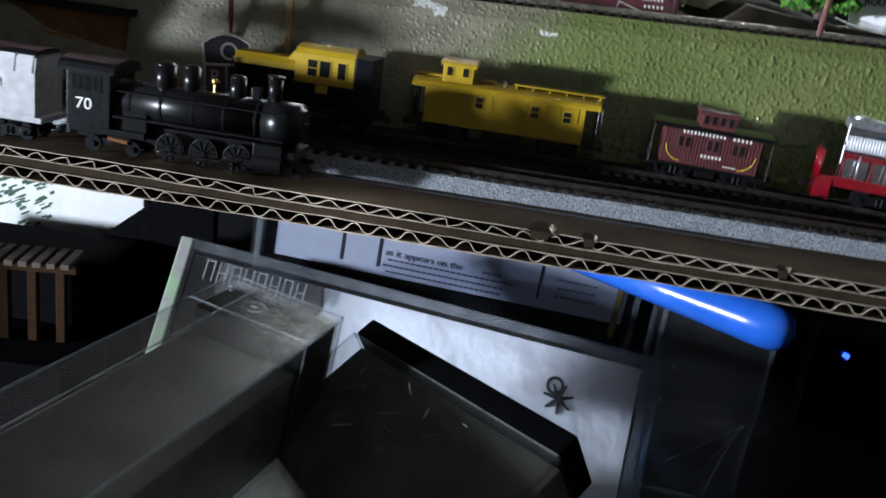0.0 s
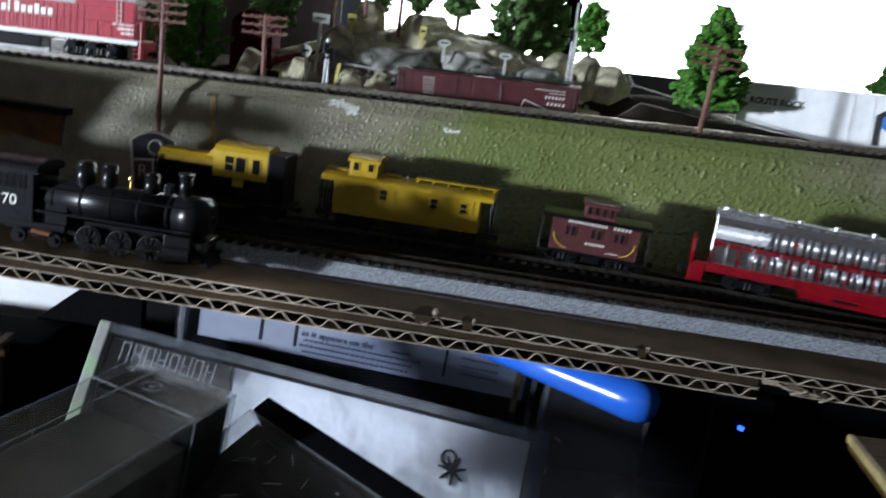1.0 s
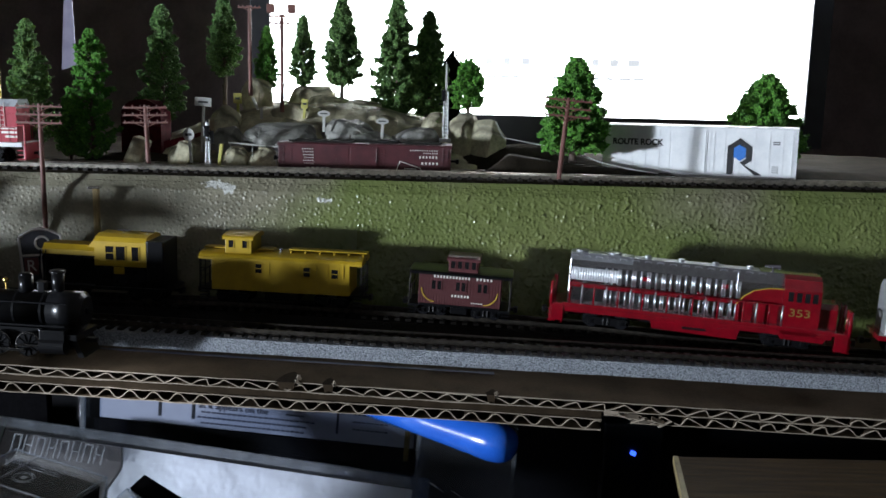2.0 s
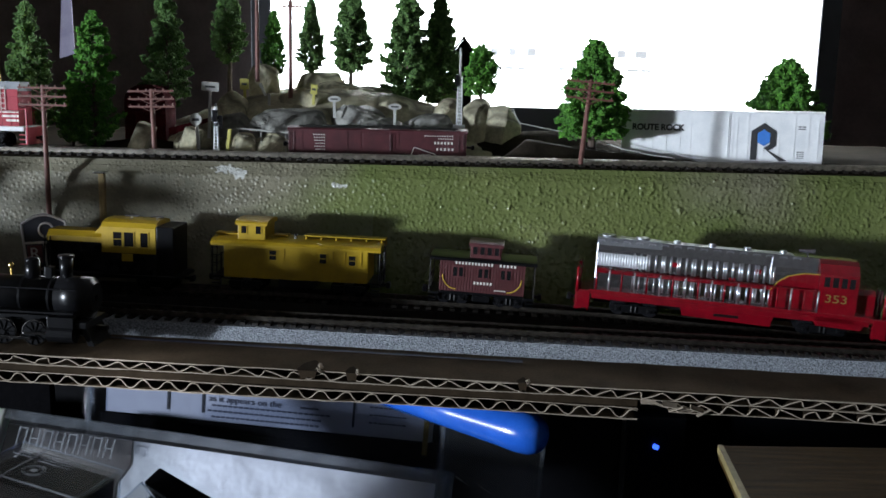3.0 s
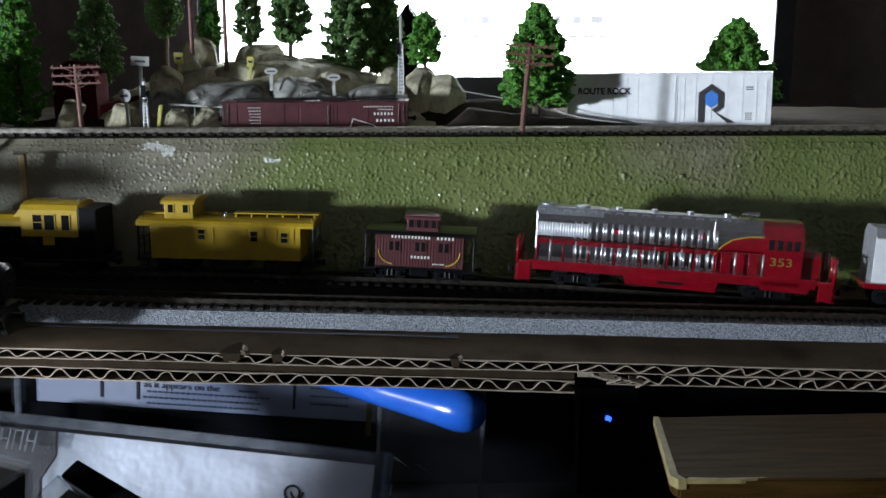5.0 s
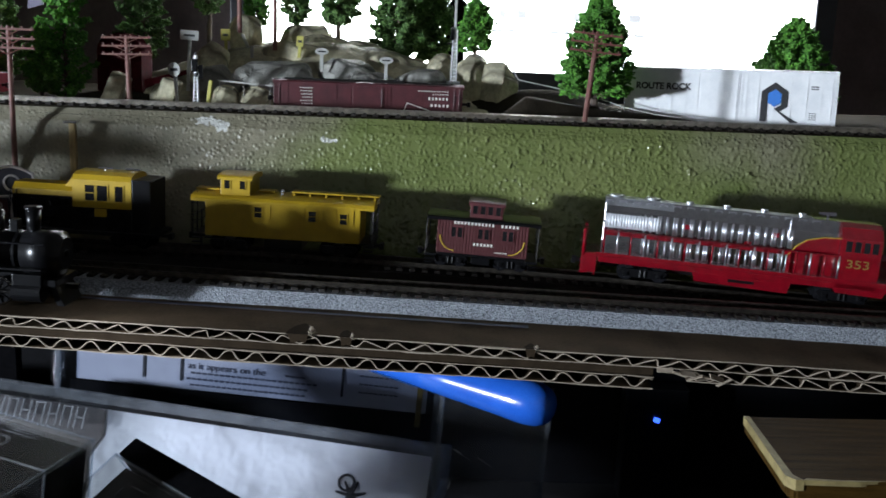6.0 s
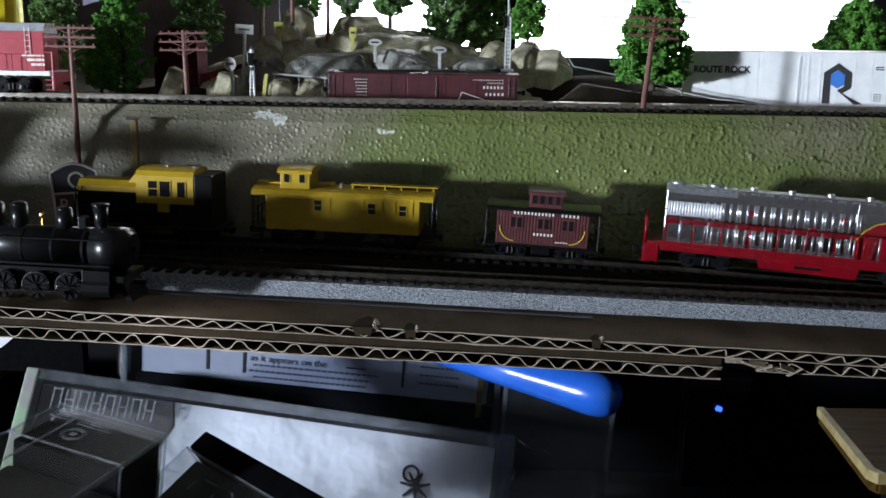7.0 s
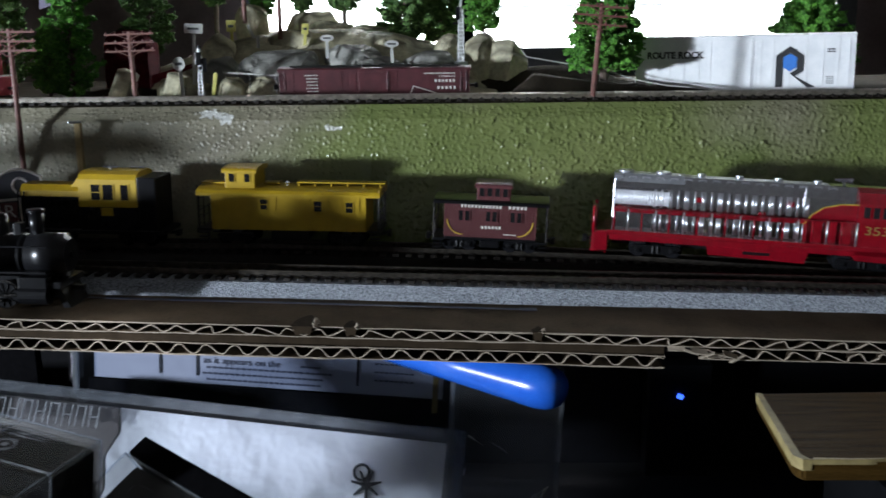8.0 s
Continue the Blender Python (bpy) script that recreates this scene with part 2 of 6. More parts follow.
M_table = mat("dark_table_top", (0.02, 0.018, 0.018), (0.012, 0.011, 0.011), rough=0.6, scale=20, fine=200)
M_curtain = mat("brown_curtain", (0.62, 0.50, 0.47), (0.45, 0.36, 0.335), rough=0.95, scale=40, fine=300)
M_bezel = mat("black_bezel", (0.02, 0.02, 0.024), (0.014, 0.014, 0.017), rough=0.4, scale=80)
M_screen = mat("lit_screen", (0.8, 0.8, 0.8), (0.8, 0.8, 0.8), rough=0.4, bump=0.0, glow=(0.90, 0.96, 1.0, 13.0))
M_screentext = mat("screen_text", (0.5, 0.5, 0.55), (0.5, 0.5, 0.55), rough=0.4, bump=0.0, glow=(0.62, 0.66, 0.72, 1.2))
M_led = mat("blue_led", (0.05, 0.1, 0.8), (0.05, 0.1, 0.8), rough=0.3, bump=0.0, glow=(0.03, 0.10, 1.0, 3.0))


def leafy(name, light, dark):
    """Painted lichen foliage: each clump has its own tone."""
    m = mat(name, light, dark, rough=0.85, scale=500, fine=2500, bump=0.5)
    nt = m.node_tree
    ramp = next(n for n in nt.nodes if n.type == "VALTORGB")
    b = nt.nodes["Principled BSDF"]
    geo = nt.nodes.new("ShaderNodeNewGeometry")
    hsv = nt.nodes.new("ShaderNodeHueSaturation")
    rng = nt.nodes.new("ShaderNodeMapRange")
    rng.inputs["To Min"].default_value, rng.inputs["To Max"].default_value = 0.55, 1.35
    nt.links.new(geo.outputs["Random Per Island"], rng.inputs[0])
    nt.links.new(rng.outputs[0], hsv.inputs["Value"])
    nt.links.new(ramp.outputs[0], hsv.inputs["Color"])
    nt.links.new(hsv.outputs[0], b.inputs["Base Color"])
    return m


M_pine = leafy("dark_green_foliage", (0.12, 0.225, 0.055), (0.05, 0.11, 0.03))
M_bright = leafy("bright_green_foliage", (0.105, 0.30, 0.03), (0.04, 0.14, 0.018))
M_trunk = mat("brown_trunk", (0.12, 0.085, 0.065), (0.07, 0.05, 0.04), rough=0.85, scale=400)


def hill_material():
    """Embankment plaster: grey-tan sprayed over with green, pebbled all over like orange peel."""
    m = mat("pebbled_green_plaster", (0.25, 0.23, 0.16), (0.17, 0.155, 0.105), rough=0.24, scale=120, fine=900, bump=0.0, spec=0.7)
    nt = m.node_tree
    b = nt.nodes["Principled BSDF"]
    ramp = next(n for n in nt.nodes if n.type == "VALTORGB")
    co = nt.nodes.new("ShaderNodeTexCoord")

    def tex(kind, scale, detail=3):
        n = nt.nodes.new(kind)
        n.inputs["Scale"].default_value = scale
        if kind == "ShaderNodeTexNoise":
            n.inputs["Detail"].default_value = detail
        nt.links.new(co.outputs["Object"], n.inputs["Vector"])
        return n

    def math_node(op, a, v=None):
        n = nt.nodes.new("ShaderNodeMath")
        n.operation = op
        nt.links.new(a, n.inputs[0])
        if v is None:
            return n
        if hasattr(v, "default_value"):
            nt.links.new(v, n.inputs[1])
        else:
            n.inputs[1].default_value = v
        return n

    big = tex("ShaderNodeTexNoise", 13)
    sep = nt.nodes.new("ShaderNodeSeparateXYZ")
    nt.links.new(co.outputs["Object"], sep.inputs[0])

    def span(out, a, b2, lo, hi):
        r = nt.nodes.new("ShaderNodeMapRange")
        r.inputs["From Min"].default_value, r.inputs["From Max"].default_value = a, b2
        r.inputs["To Min"].default_value, r.inputs["To Max"].default_value = lo, hi
        nt.links.new(out, r.inputs[0])
        return r.outputs[0]

    green = math_node("ADD", big.outputs["Fac"], span(sep.outputs[0], -0.06, 0.05, -0.30, 0.22))
    green = math_node("ADD", green.outputs[0], span(sep.outputs[2], 0.130, 0.166, 0.10, -0.12))
    r2 = nt.nodes.new("ShaderNodeValToRGB")
    r2.color_ramp.elements[0].position, r2.color_ramp.elements[1].position = 0.36, 0.64
    r2.color_ramp.elements[0].color, r2.color_ramp.elements[1].color = (0, 0, 0, 1), (1, 1, 1, 1)
    nt.links.new(green.outputs[0], r2.inputs[0])
    tone = tex("ShaderNodeTexNoise", 40)
    two = nt.nodes.new("ShaderNodeMixRGB")
    two.inputs[1].default_value, two.inputs[2].default_value = (0.105, 0.145, 0.038, 1), (0.19, 0.21, 0.075, 1)
    nt.links.new(tone.outputs["Fac"], two.inputs[0])
    nt.links.new(span(sep.outputs[0], -0.09, 0.05, 0.55, 0.22), b.inputs["Roughness"])
    mix = nt.nodes.new("ShaderNodeMixRGB")
    nt.links.new(r2.outputs[0], mix.inputs[0])
    nt.links.new(ramp.outputs[0], mix.inputs[1])
    nt.links.new(two.outputs[0], mix.inputs[2])
    nt.links.new(mix.outputs[0], b.inputs["Base Color"])
    # bare plaster shows where the paint has chipped near the top edge
    chips = None
    for cx, cz, rx, rz in ((-0.036, 0.1632, 0.0085, 0.0022), (0.012, 0.1575, 0.0045, 0.0016), (-0.030, 0.1615, 0.004, 0.0035)):
        off = nt.nodes.new("ShaderNodeMapping")
        off.vector_type = "POINT"
        off.inputs["Location"].default_value = (-cx / rx, 0, -cz / rz)
        off.inputs["Scale"].default_value = (1 / rx, 0, 1 / rz)
        nt.links.new(co.outputs["Object"], off.inputs[0])
        ln = nt.nodes.new("ShaderNodeVectorMath")
        ln.operation = "LENGTH"
        nt.links.new(off.outputs[0], ln.inputs[0])
        near = span(ln.outputs["Value"], 0.0, 1.6, 0.62, 0.0)
        chips = near if chips is None else math_node("MAXIMUM", chips, near).outputs[0]
    ragged = tex("ShaderNodeTexNoise", 420, 4)
    chips = math_node("ADD", chips, ragged.outputs["Fac"])
    mask = nt.nodes.new("ShaderNodeValToRGB")
    mask.color_ramp.elements[0].position, mask.color_ramp.elements[1].position = 0.86, 0.93
    mask.color_ramp.elements[0].color, mask.color_ramp.elements[1].color = (0, 0, 0, 1), (1, 1, 1, 1)
    nt.links.new(chips.outputs[0], mask.inputs[0])
    bare = nt.nodes.new("ShaderNodeMixRGB")
    bare.inputs[2].default_value = (0.62, 0.62, 0.58, 1)
    nt.links.new(mask.outputs[0], bare.inputs[0])
    nt.links.new(mix.outputs[0], bare.inputs[1])
    nt.links.new(bare.outputs[0], b.inputs["Base Color"])
    cells2 = tex("ShaderNodeTexNoise", 1300, 3)
    bp = nt.nodes.new("ShaderNodeBump")
    bp.inputs["Strength"].default_value = 0.5
    bp.inputs["Distance"].default_value = 0.00025
    nt.links.new(cells2.outputs["Fac"], bp.inputs["Height"])
    # small glossy nodules between the larger pebbles
    cell = tex("ShaderNodeTexVoronoi", 520)
    nodule = span(cell.outputs["Distance"], 0.0, 0.5, 1.0, 0.0)
    bp2 = nt.nodes.new("ShaderNodeBump")
    bp2.inputs["Strength"].default_value = 0.55
    bp2.inputs["Distance"].default_value = 0.0006
    nt.links.new(nodule, bp2.inputs["Height"])
    nt.links.new(bp.outputs[0], bp2.inputs["Normal"])
    nt.links.new(bp2.outputs[0], b.inputs["Normal"])
    return m


M_hill = hill_material()

# ---- the room and the table ----
ID = Matrix.Identity(4)
# Unseen room shell, kept white to bounce screen and lamp light.
bm = B()
bx(bm, -1500, 1700, -1300, 1400, -760, -750)
single("floor", bm, M_room, ID, "unseen white floor of the room", "floor", kind="structure")
for nm, box in (("wall_north", (-1500, 1700, 1400, 1450)), ("wall_south", (-1500, 1700, -1350, -1300)), ("wall_west", (-1550, -1500, -1350, 1450)), ("wall_east", (1700, 1750, -1350, 1450))):
    bm = B()
    bx(bm, *box, -750, 1700)
    single(nm, bm, M_room, ID, "unseen white wall of the room", "wall", kind="structure")
bm = B()
bx(bm, -1550, 1750, -1350, 1450, 1700, 1740)
single("ceiling", bm, M_room, ID, "unseen white ceiling of the room", "ceiling", kind="structure")

table = thing("table", ID, "dark table that carries the whole layout", "table")
bm = B()
bx(bm, -800, 900, -350, 900, -30, 0, 2)
part("tabletop", bm, M_table, table)
for lx, ly in ((-770, -320), (870, -320), (-770, 870), (870, 870)):
    bm = B()
    bx(bm, lx - 25, lx + 25, ly - 25, ly + 25, -750, -30, 2)
    part("leg", bm, M_table, table)

# dark curtain behind the layout
bm = B()
pts = []
for i in range(241):
    x = -700 + i * 7.5
    pts.append((x, 880 + 9 * math.sin(i * 0.55) + 4 * math.sin(i * 0.21 + 1)))
lo = [bm.verts.new((x, y, 2)) for x, y in pts]
hi = [bm.verts.new((x, y, 900)) for x, y in pts]
for i in range(240):
    bm.faces.new((lo[i], lo[i + 1], hi[i + 1], hi[i]))
bmesh.ops.solidify(bm, geom=list(bm.faces), thickness=2)
single("curtain", bm, M_curtain, ID, "dark brown curtain hanging behind the layout", "curtain", smooth=True)

# ---- bright screen behind the hill ----
monitor = thing("monitor", pose(0.135, 0.75, 0.0, 0, 0, 0), "wide computer screen showing a blank white page", "monitor")
SX0, SX1, SZ0, SZ1 = -222, 217, 184, 440
bm = B()
bx(bm, SX0 - 16, SX1 + 16, 2, 26, SZ0 - 22, SZ1 + 16, 3)
part("housing", bm, M_bezel, monitor)
bm = B()
bx(bm, SX0, SX1, -1.2, 1.8, SZ0, SZ1)
part("screen", bm, M_screen, monitor, "glowing white screen")
for a in ((SX0 - 16, SX0, SZ0 - 22, SZ1 + 16), (SX1, SX1 + 16, SZ0 - 22, SZ1 + 16), (SX0, SX1, SZ1, SZ1 + 16), (SX0, SX1, SZ0 - 22, SZ0)):
    bm = B()
    bx(bm, a[0], a[1], -4, 1.9, a[2], a[3], 0.8)
    part("bezel", bm, M_bezel, monitor)
bm = B()
bx(bm, -30, 30, 27, 50, 4, 250, 3)
part("stand", bm, M_bezel, monitor)
bm = B()
bx(bm, -110, 110, -20, 110, 0, 6, 2)
part("stand_foot", bm, M_bezel, monitor)
random.seed(4)
for row, z in ((0, 41), (1, 30)):
    for k in range(9 if row == 0 else 12):
        if k in (3, 4):
            continue
        bm = B()
        x = -45 + k * (14.5 if row == 0 else 11)
        bx(bm, x, x + random.uniform(5, 10), -1.5, -1.25, SZ0 + z, SZ0 + z + (6 if row == 0 else 2.4))
        part("text_bar", bm, M_screentext, monitor)

# ---- cardboard deck of the lower yard ----
deck = thing("cardboard_deck", DECK, "stacked brown corrugated cardboard sheets with torn open edges", "cardboard", kind="structure")


def wave(bm, x0, x1, z0, z1, pitch, y0, y1, crush, seed):
    """A corrugated inner sheet with the flutes running back from the edge."""
    rnd = random.Random(seed)
    n = int((x1 - x0) / pitch * 14)
    lean, amp = 0.0, 1.0
    line = []
    for i in range(n + 1):
        x = x0 + (x1 - x0) * i / n
        if i % 14 == 0:
            lean = rnd.uniform(-crush, crush)
            amp = rnd.uniform(0.93, 1.0)
        a = 2 * math.pi * (x - x0) / pitch
        w = math.tanh(1.1 * math.sin(a)) / math.tanh(1.1) * amp
        z = (z0 + z1) / 2 + ((z1 - z0) / 2 - 0.16) * w
        line.append((x + lean * w * pitch * 0.35 + crush * 1.1 * math.cos(a) * w, z, rnd.uniform(-0.12, 0.15)))
    rings = []
    for i, (x, z, jag) in enumerate(line):
        xa, za, _ = line[max(i - 1, 0)]
        xb, zb, _ = line[min(i + 1, n)]
        k = math.hypot(xb - xa, zb - za) or 1.0
        nx, nz = -(zb - za) / k * 0.135, (xb - xa) / k * 0.135
        rings.append([bm.verts.new(p) for p in ((x - nx, y0 + jag, z - nz), (x + nx, y0 + jag, z + nz), (x + nx, y1, z + nz), (x - nx, y1, z - nz))])
    for p, q in zip(rings, rings[1:]):
        for i in range(4):
            bm.faces.new((p[i], p[(i + 1) % 4], q[(i + 1) % 4], q[i]))
    bmesh.ops.recalc_face_normals(bm, faces=bm.faces)
    return bm


def liner(bm, x0, x1, z, th, y0, y1, seed, sag=0.15):
    """A thin facing sheet with a slightly ragged front edge."""
    rnd = random.Random(seed)
    n = int((x1 - x0) / 4)
    top, bot = [], []
    for i in range(n + 1):
        x = x0 + (x1 - x0) * i / n
        y = y0 + rnd.uniform(-0.3, 0.3)
        zz = z + sag * math.sin(x * 0.05 + seed) + 0.08 * math.sin(x * 0.31 + seed)
        top.append((bm.verts.new((x, y, zz)), bm.verts.new((x, y1, z))))
        bot.append((bm.verts.new((x, y, zz - th)), bm.verts.new((x, y1, z - th))))
    for i in range(n):
        (a, b), (c, d), (e, f), (g, h) = top[i], top[i + 1], bot[i], bot[i + 1]
        bm.faces.new((a, c, d, b))
        bm.faces.new((e, f, h, g))
        bm.faces.new((a, e, g, c))
    bm.faces.new((top[0][0], top[0][1], bot[0][1], bot[0][0]))
    bm.faces.new((top[-1][0], bot[-1][0], bot[-1][1], top[-1][1]))
    return bm


X0, X1 = -420, 460


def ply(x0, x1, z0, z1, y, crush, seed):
    """One corrugated layer: kraft medium, darkened in colour for its shaded hollows, with a paler cut edge."""
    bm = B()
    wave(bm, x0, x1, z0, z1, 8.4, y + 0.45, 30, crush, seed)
    part("corrugation", bm, M_kraftshade, deck)
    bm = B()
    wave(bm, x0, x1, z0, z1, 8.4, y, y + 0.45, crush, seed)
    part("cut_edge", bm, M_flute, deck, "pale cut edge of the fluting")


def sheet(x0, x1, z, th, y, seed, name="facing_sheet"):
    """One flat facing sheet with a paler cut edge."""
    bm = B()
    liner(bm, x0, x1, z, th, y + 0.4, 112, seed)
    part(name, bm, M_card, deck)
    bm = B()
    liner(bm, x0, x1, z, th, y, y + 0.4, seed)
    part("cut_edge", bm, M_flute, deck, "pale cut edge of the sheet")


sheet(X0, X1, 0, 0.26, 0, 1, "top_sheet")
ply(X0, X1, -3.0, -0.6, 0.1, 0.55, 3)
sheet(X0, X1, -3.05, 0.22, 0, 2)
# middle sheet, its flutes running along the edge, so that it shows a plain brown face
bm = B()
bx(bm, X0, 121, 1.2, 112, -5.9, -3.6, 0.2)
part("middle_sheet", bm, M_kraftshade, deck)
sheet(X0, 121, -6.0, 0.22, 0.1, 4)
ply(X0, 121, -9.6, -6.45, 0.3, 0.10, 7)
sheet(X0, 121, -9.65, 0.22, 0.2, 5)
# the second stack of sheets beyond the tear
ply(131, X1, -6.5, -3.6, -0.2, 0.55, 9)
sheet(131, X1, -6.6, 0.22, 0, 6)
# torn paper at the gap
bm = B()
random.seed(11)
for k in range(9):
    x = 124 + k * 2.2
    m = Matrix.Translation((x, random.uniform(-1.2, 1.0), -3.6 - 0.28 * k + random.uniform(-0.5, 0.5))) @ Euler((random.uniform(-0.6, 0.6), random.uniform(-0.5, 0.5), random.uniform(-0.5, 0.5))).to_matrix().to_4x4()
    bx(bm, -2.4, 2.4, -1.0, 1.0, -0.15, 0.15, 0, m)
part("torn_paper", bm, M_flute, deck, "ragged torn cardboard fibres")
# notches torn out of the top sheet: dark flat pieces stand for the shaded hollow, with pale fibres curling up at one
# side
for k, (x, w) in enumerate(((14.5, 0.85), (29.0, 0.5), (84, 0.4))):
    rnd = random.Random(70 + k)
    bm = B()
    rim = [(-4.2 * w, -0.3)] + [(q * w + rnd.uniform(-0.3, 0.3), (13.5 - 0.55 * q * q) * w + rnd.uniform(-0.8, 0.8)) for q in (-3.9, -2.6, -1.2, 0.3, 1.7, 3.0, 3.8)] + [(4.2 * w, -0.3)]
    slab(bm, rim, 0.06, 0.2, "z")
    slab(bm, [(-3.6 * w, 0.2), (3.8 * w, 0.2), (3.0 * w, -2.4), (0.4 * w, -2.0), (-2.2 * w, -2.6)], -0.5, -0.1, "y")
    ob = part("torn_notch", bm, M_kraftshade, deck, "torn-open notch, its shaded hollow drawn as a dark piece")
    ob.location = (x * MM, 0, 0)
    bm = B()
    for j in range(10):
        m = Matrix.Translation((4.3 * w + rnd.uniform(-0.5, 0.5), rnd.uniform(-0.4, 6.0 * w), rnd.uniform(-1.2 * w, 2.2 * w))) @ Euler((rnd.uniform(-0.7, 0.7), rnd.uniform(0.5, 1.5), rnd.uniform(-0.6, 0.6))).to_matrix().to_4x4()
        bx(bm, -1.0 * w, 1.0 * w, -0.8 * w, 0.8 * w, -0.12, 0.12, 0.05, m)
    ob = part("torn_lip", bm, M_flute, deck, "pale torn lip of cardboard")
    ob.location = (x * MM, 0, 0)
# blue pen line drawn along the edge
bm = B()
slab(bm, [(-90, 23.8), (84, 22.1), (84, 23.9), (-90, 25.6)], 0.30, 0.42, "z")
slab(bm, [(79, 21.6), (84.5, 21.5), (84.5, 24.6), (79, 24.5)], 0.32, 0.46, "z")
part("pen_line", bm, mat("blue_pen", (0.012, 0.014, 0.04), (0.008, 0.01, 0.03), rough=0.5, bump=0.0), deck, "dark blue felt-pen line")
# supports under the deck
for x in (-378, 378):
    bm = B()
    bx(bm, x - 36, x + 36, 45, 110, -100, -10.2, 2)
    part("support_box", bm, M_black, deck)


# Unseen block, added to shade the left end of the embankment.
bm = B()
slab(bm, [(-345, 0.6), (-230, 0.6), (-217, 53), (-345, 56)], 30, 62, "y")
single("unseen_shade_block", bm, M_card, DECK, "unseen brown block added to shade the embankment's left end", "carton")

# ---- tracks ----
def catmull(pts, x):
    """The y and z of a line through points (x, y, z), at x."""
    for (xa, ya, za), (xb, yb, zb) in zip(pts, pts[1:]):
        if x <= xb:
            break
    s = min(max((x - xa) / (xb - xa), 0), 1)
    s = s * s * (3 - 2 * s) * 0.5 + s * 0.5
    return ya + (yb - ya) * s, za + (zb - za) * s


def track(name, m, line, x0, x1, bed, label, shoulder=6.0, bed_h=4.8, loose=True):
    """Roadbed, sleepers and two rails along a line of (x, y, z of rail top), in millimetres."""
    t = thing(name, m, label, "railway track", "tracks", "structure")
    n = int((x1 - x0) / 6)
    xs = [x0 + (x1 - x0) * i / n for i in range(n + 1)]
    if bed is not None:
        bm = B()
        prof = [(-10.5 - shoulder, -bed_h), (-10.5, 0), (10.5, 0), (10.5 + shoulder, -bed_h)]
        rings = []
        for x in xs:
            y, z = catmull(line, x)
            rings.append([bm.verts.new((x, y + a, z - 2.7 + b if b == 0 else min(z - 2.7 + b, 0.1))) for a, b in prof])
        for a, b in zip(rings, rings[1:]):
            for i in range(3):
                bm.faces.new((a[i], a[i + 1], b[i + 1], b[i]))
        bm.faces.new(rings[0][::-1])
        bm.faces.new(rings[-1])
        part("roadbed", bm, bed, t)
    for side in (-4.5, 4.5):
        bm = B()
        rings = []
        for x in xs:
            y, z = catmull(line, x)
            rings.append([bm.verts.new((x, y + side + a, z + b)) for a, b in ((-0.7, -1.9), (-0.18, -1.6), (-0.18, -0.7), (-0.4, -0.5), (-0.4, 0), (0.4, 0), (0.4, -0.5), (0.18, -0.7), (0.18, -1.6), (0.7, -1.9))])
        for a, b in zip(rings, rings[1:]):
            for i in range(10):
                bm.faces.new((a[i], b[i], b[(i + 1) % 10], a[(i + 1) % 10]))
        part("rail", bm, M_railtop if bed is None else M_rail, t)
    tie = None
    x = x0 + 2
    k = 0
    while x < x1 - 1:
        y, z = catmull(line, x)
        if tie is None:
            bm = B()
            bx(bm, -1.05, 1.05, -8.3, 8.3, -2.75, -1.75, 0.12)
            for s in (-4.5, 4.5):
                bx(bm, -0.5, 0.5, s - 1.0, s + 1.0, -1.75, -1.35)
            tie = part("sleeper", bm, M_tie, t)
            ob = tie
        else:
            ob = new("sleeper", tie.data)
            ob.parent = t
        ob.location = (x * MM, y * MM, z * MM)
        x += 4.6
        k += 1
    return t


REAR = [(-420, 70, 8.6), (-90, 72, 8.6), (-10, 78, 8.6), (70, 78, 7.9), (115, 76.5, 7.4), (160, 70, 6.8), (220, 61.5, 6.2), (320, 50, 5.8), (460, 44, 5.6)]
FRONT = [(-420, 42.5, 7.4), (460, 42.5, 7.4)]
track("front_track", DECK, FRONT, -400, 440, M_ballast, "model railway track on grey granite-look moulded roadbed", shoulder=2.6)
track("rear_track", DECK, REAR, -400, 440, M_bed_dark, "model railway track behind the front track, its roadbed coloured dark for shade")

# ---- embankment and upper level ----
XS = np.concatenate([np.linspace(-430, -161, 40), np.arange(-160, 296.01, 0.4), np.linspace(297, 470, 30)])
ZS = np.linspace(88, 166.4, 190)
U, W = np.meshgrid(XS, ZS)
V = (W - 88) / 78.4
Y = 359 + 12.5 * V ** 1.5 + np.maximum(V - 0.93, 0) * 40
coarse = np.array([[2.2 * noise.noise((x * 0.02, v * 1.5, 3.1)) + 0.25 * noise.noise((x * 0.09, v * 7, 7.0)) for x in XS[::4]] for v in np.linspace(0, 1, 190)])
Y += np.array([np.interp(XS, XS[::4], row) for row in coarse]) * (1 - V ** 4)
# rounded beads of plaster all over the face
rg = np.random.default_rng(8)
for k in range(11500):
    x, z = rg.uniform(-158, 294), rg.uniform(90, 164)
    r = rg.uniform(0.34, 0.58)
    tall = rg.uniform(0.18, 0.56) * (0.07 + 0.93 * min(max((x + 45) / 120, 0), 1))
    i0, i1 = np.searchsorted(XS, [x - 2.2 * r, x + 2.2 * r])
    j0, j1 = np.searchsorted(ZS, [z - 2.2 * r, z + 2.2 * r])
    d2 = ((U[j0:j1, i0:i1] - x) * rg.uniform(0.7, 1.0)) ** 2 + (W[j0:j1, i0:i1] - z) ** 2
    Y[j0:j1, i0:i1] -= tall * np.exp(-d2 / (r * r) * 1.3)
me = bpy.data.meshes.new("embankment")
nx = len(XS)
co = np.stack([U, Y, W], axis=-1).reshape(-1, 3) * MM
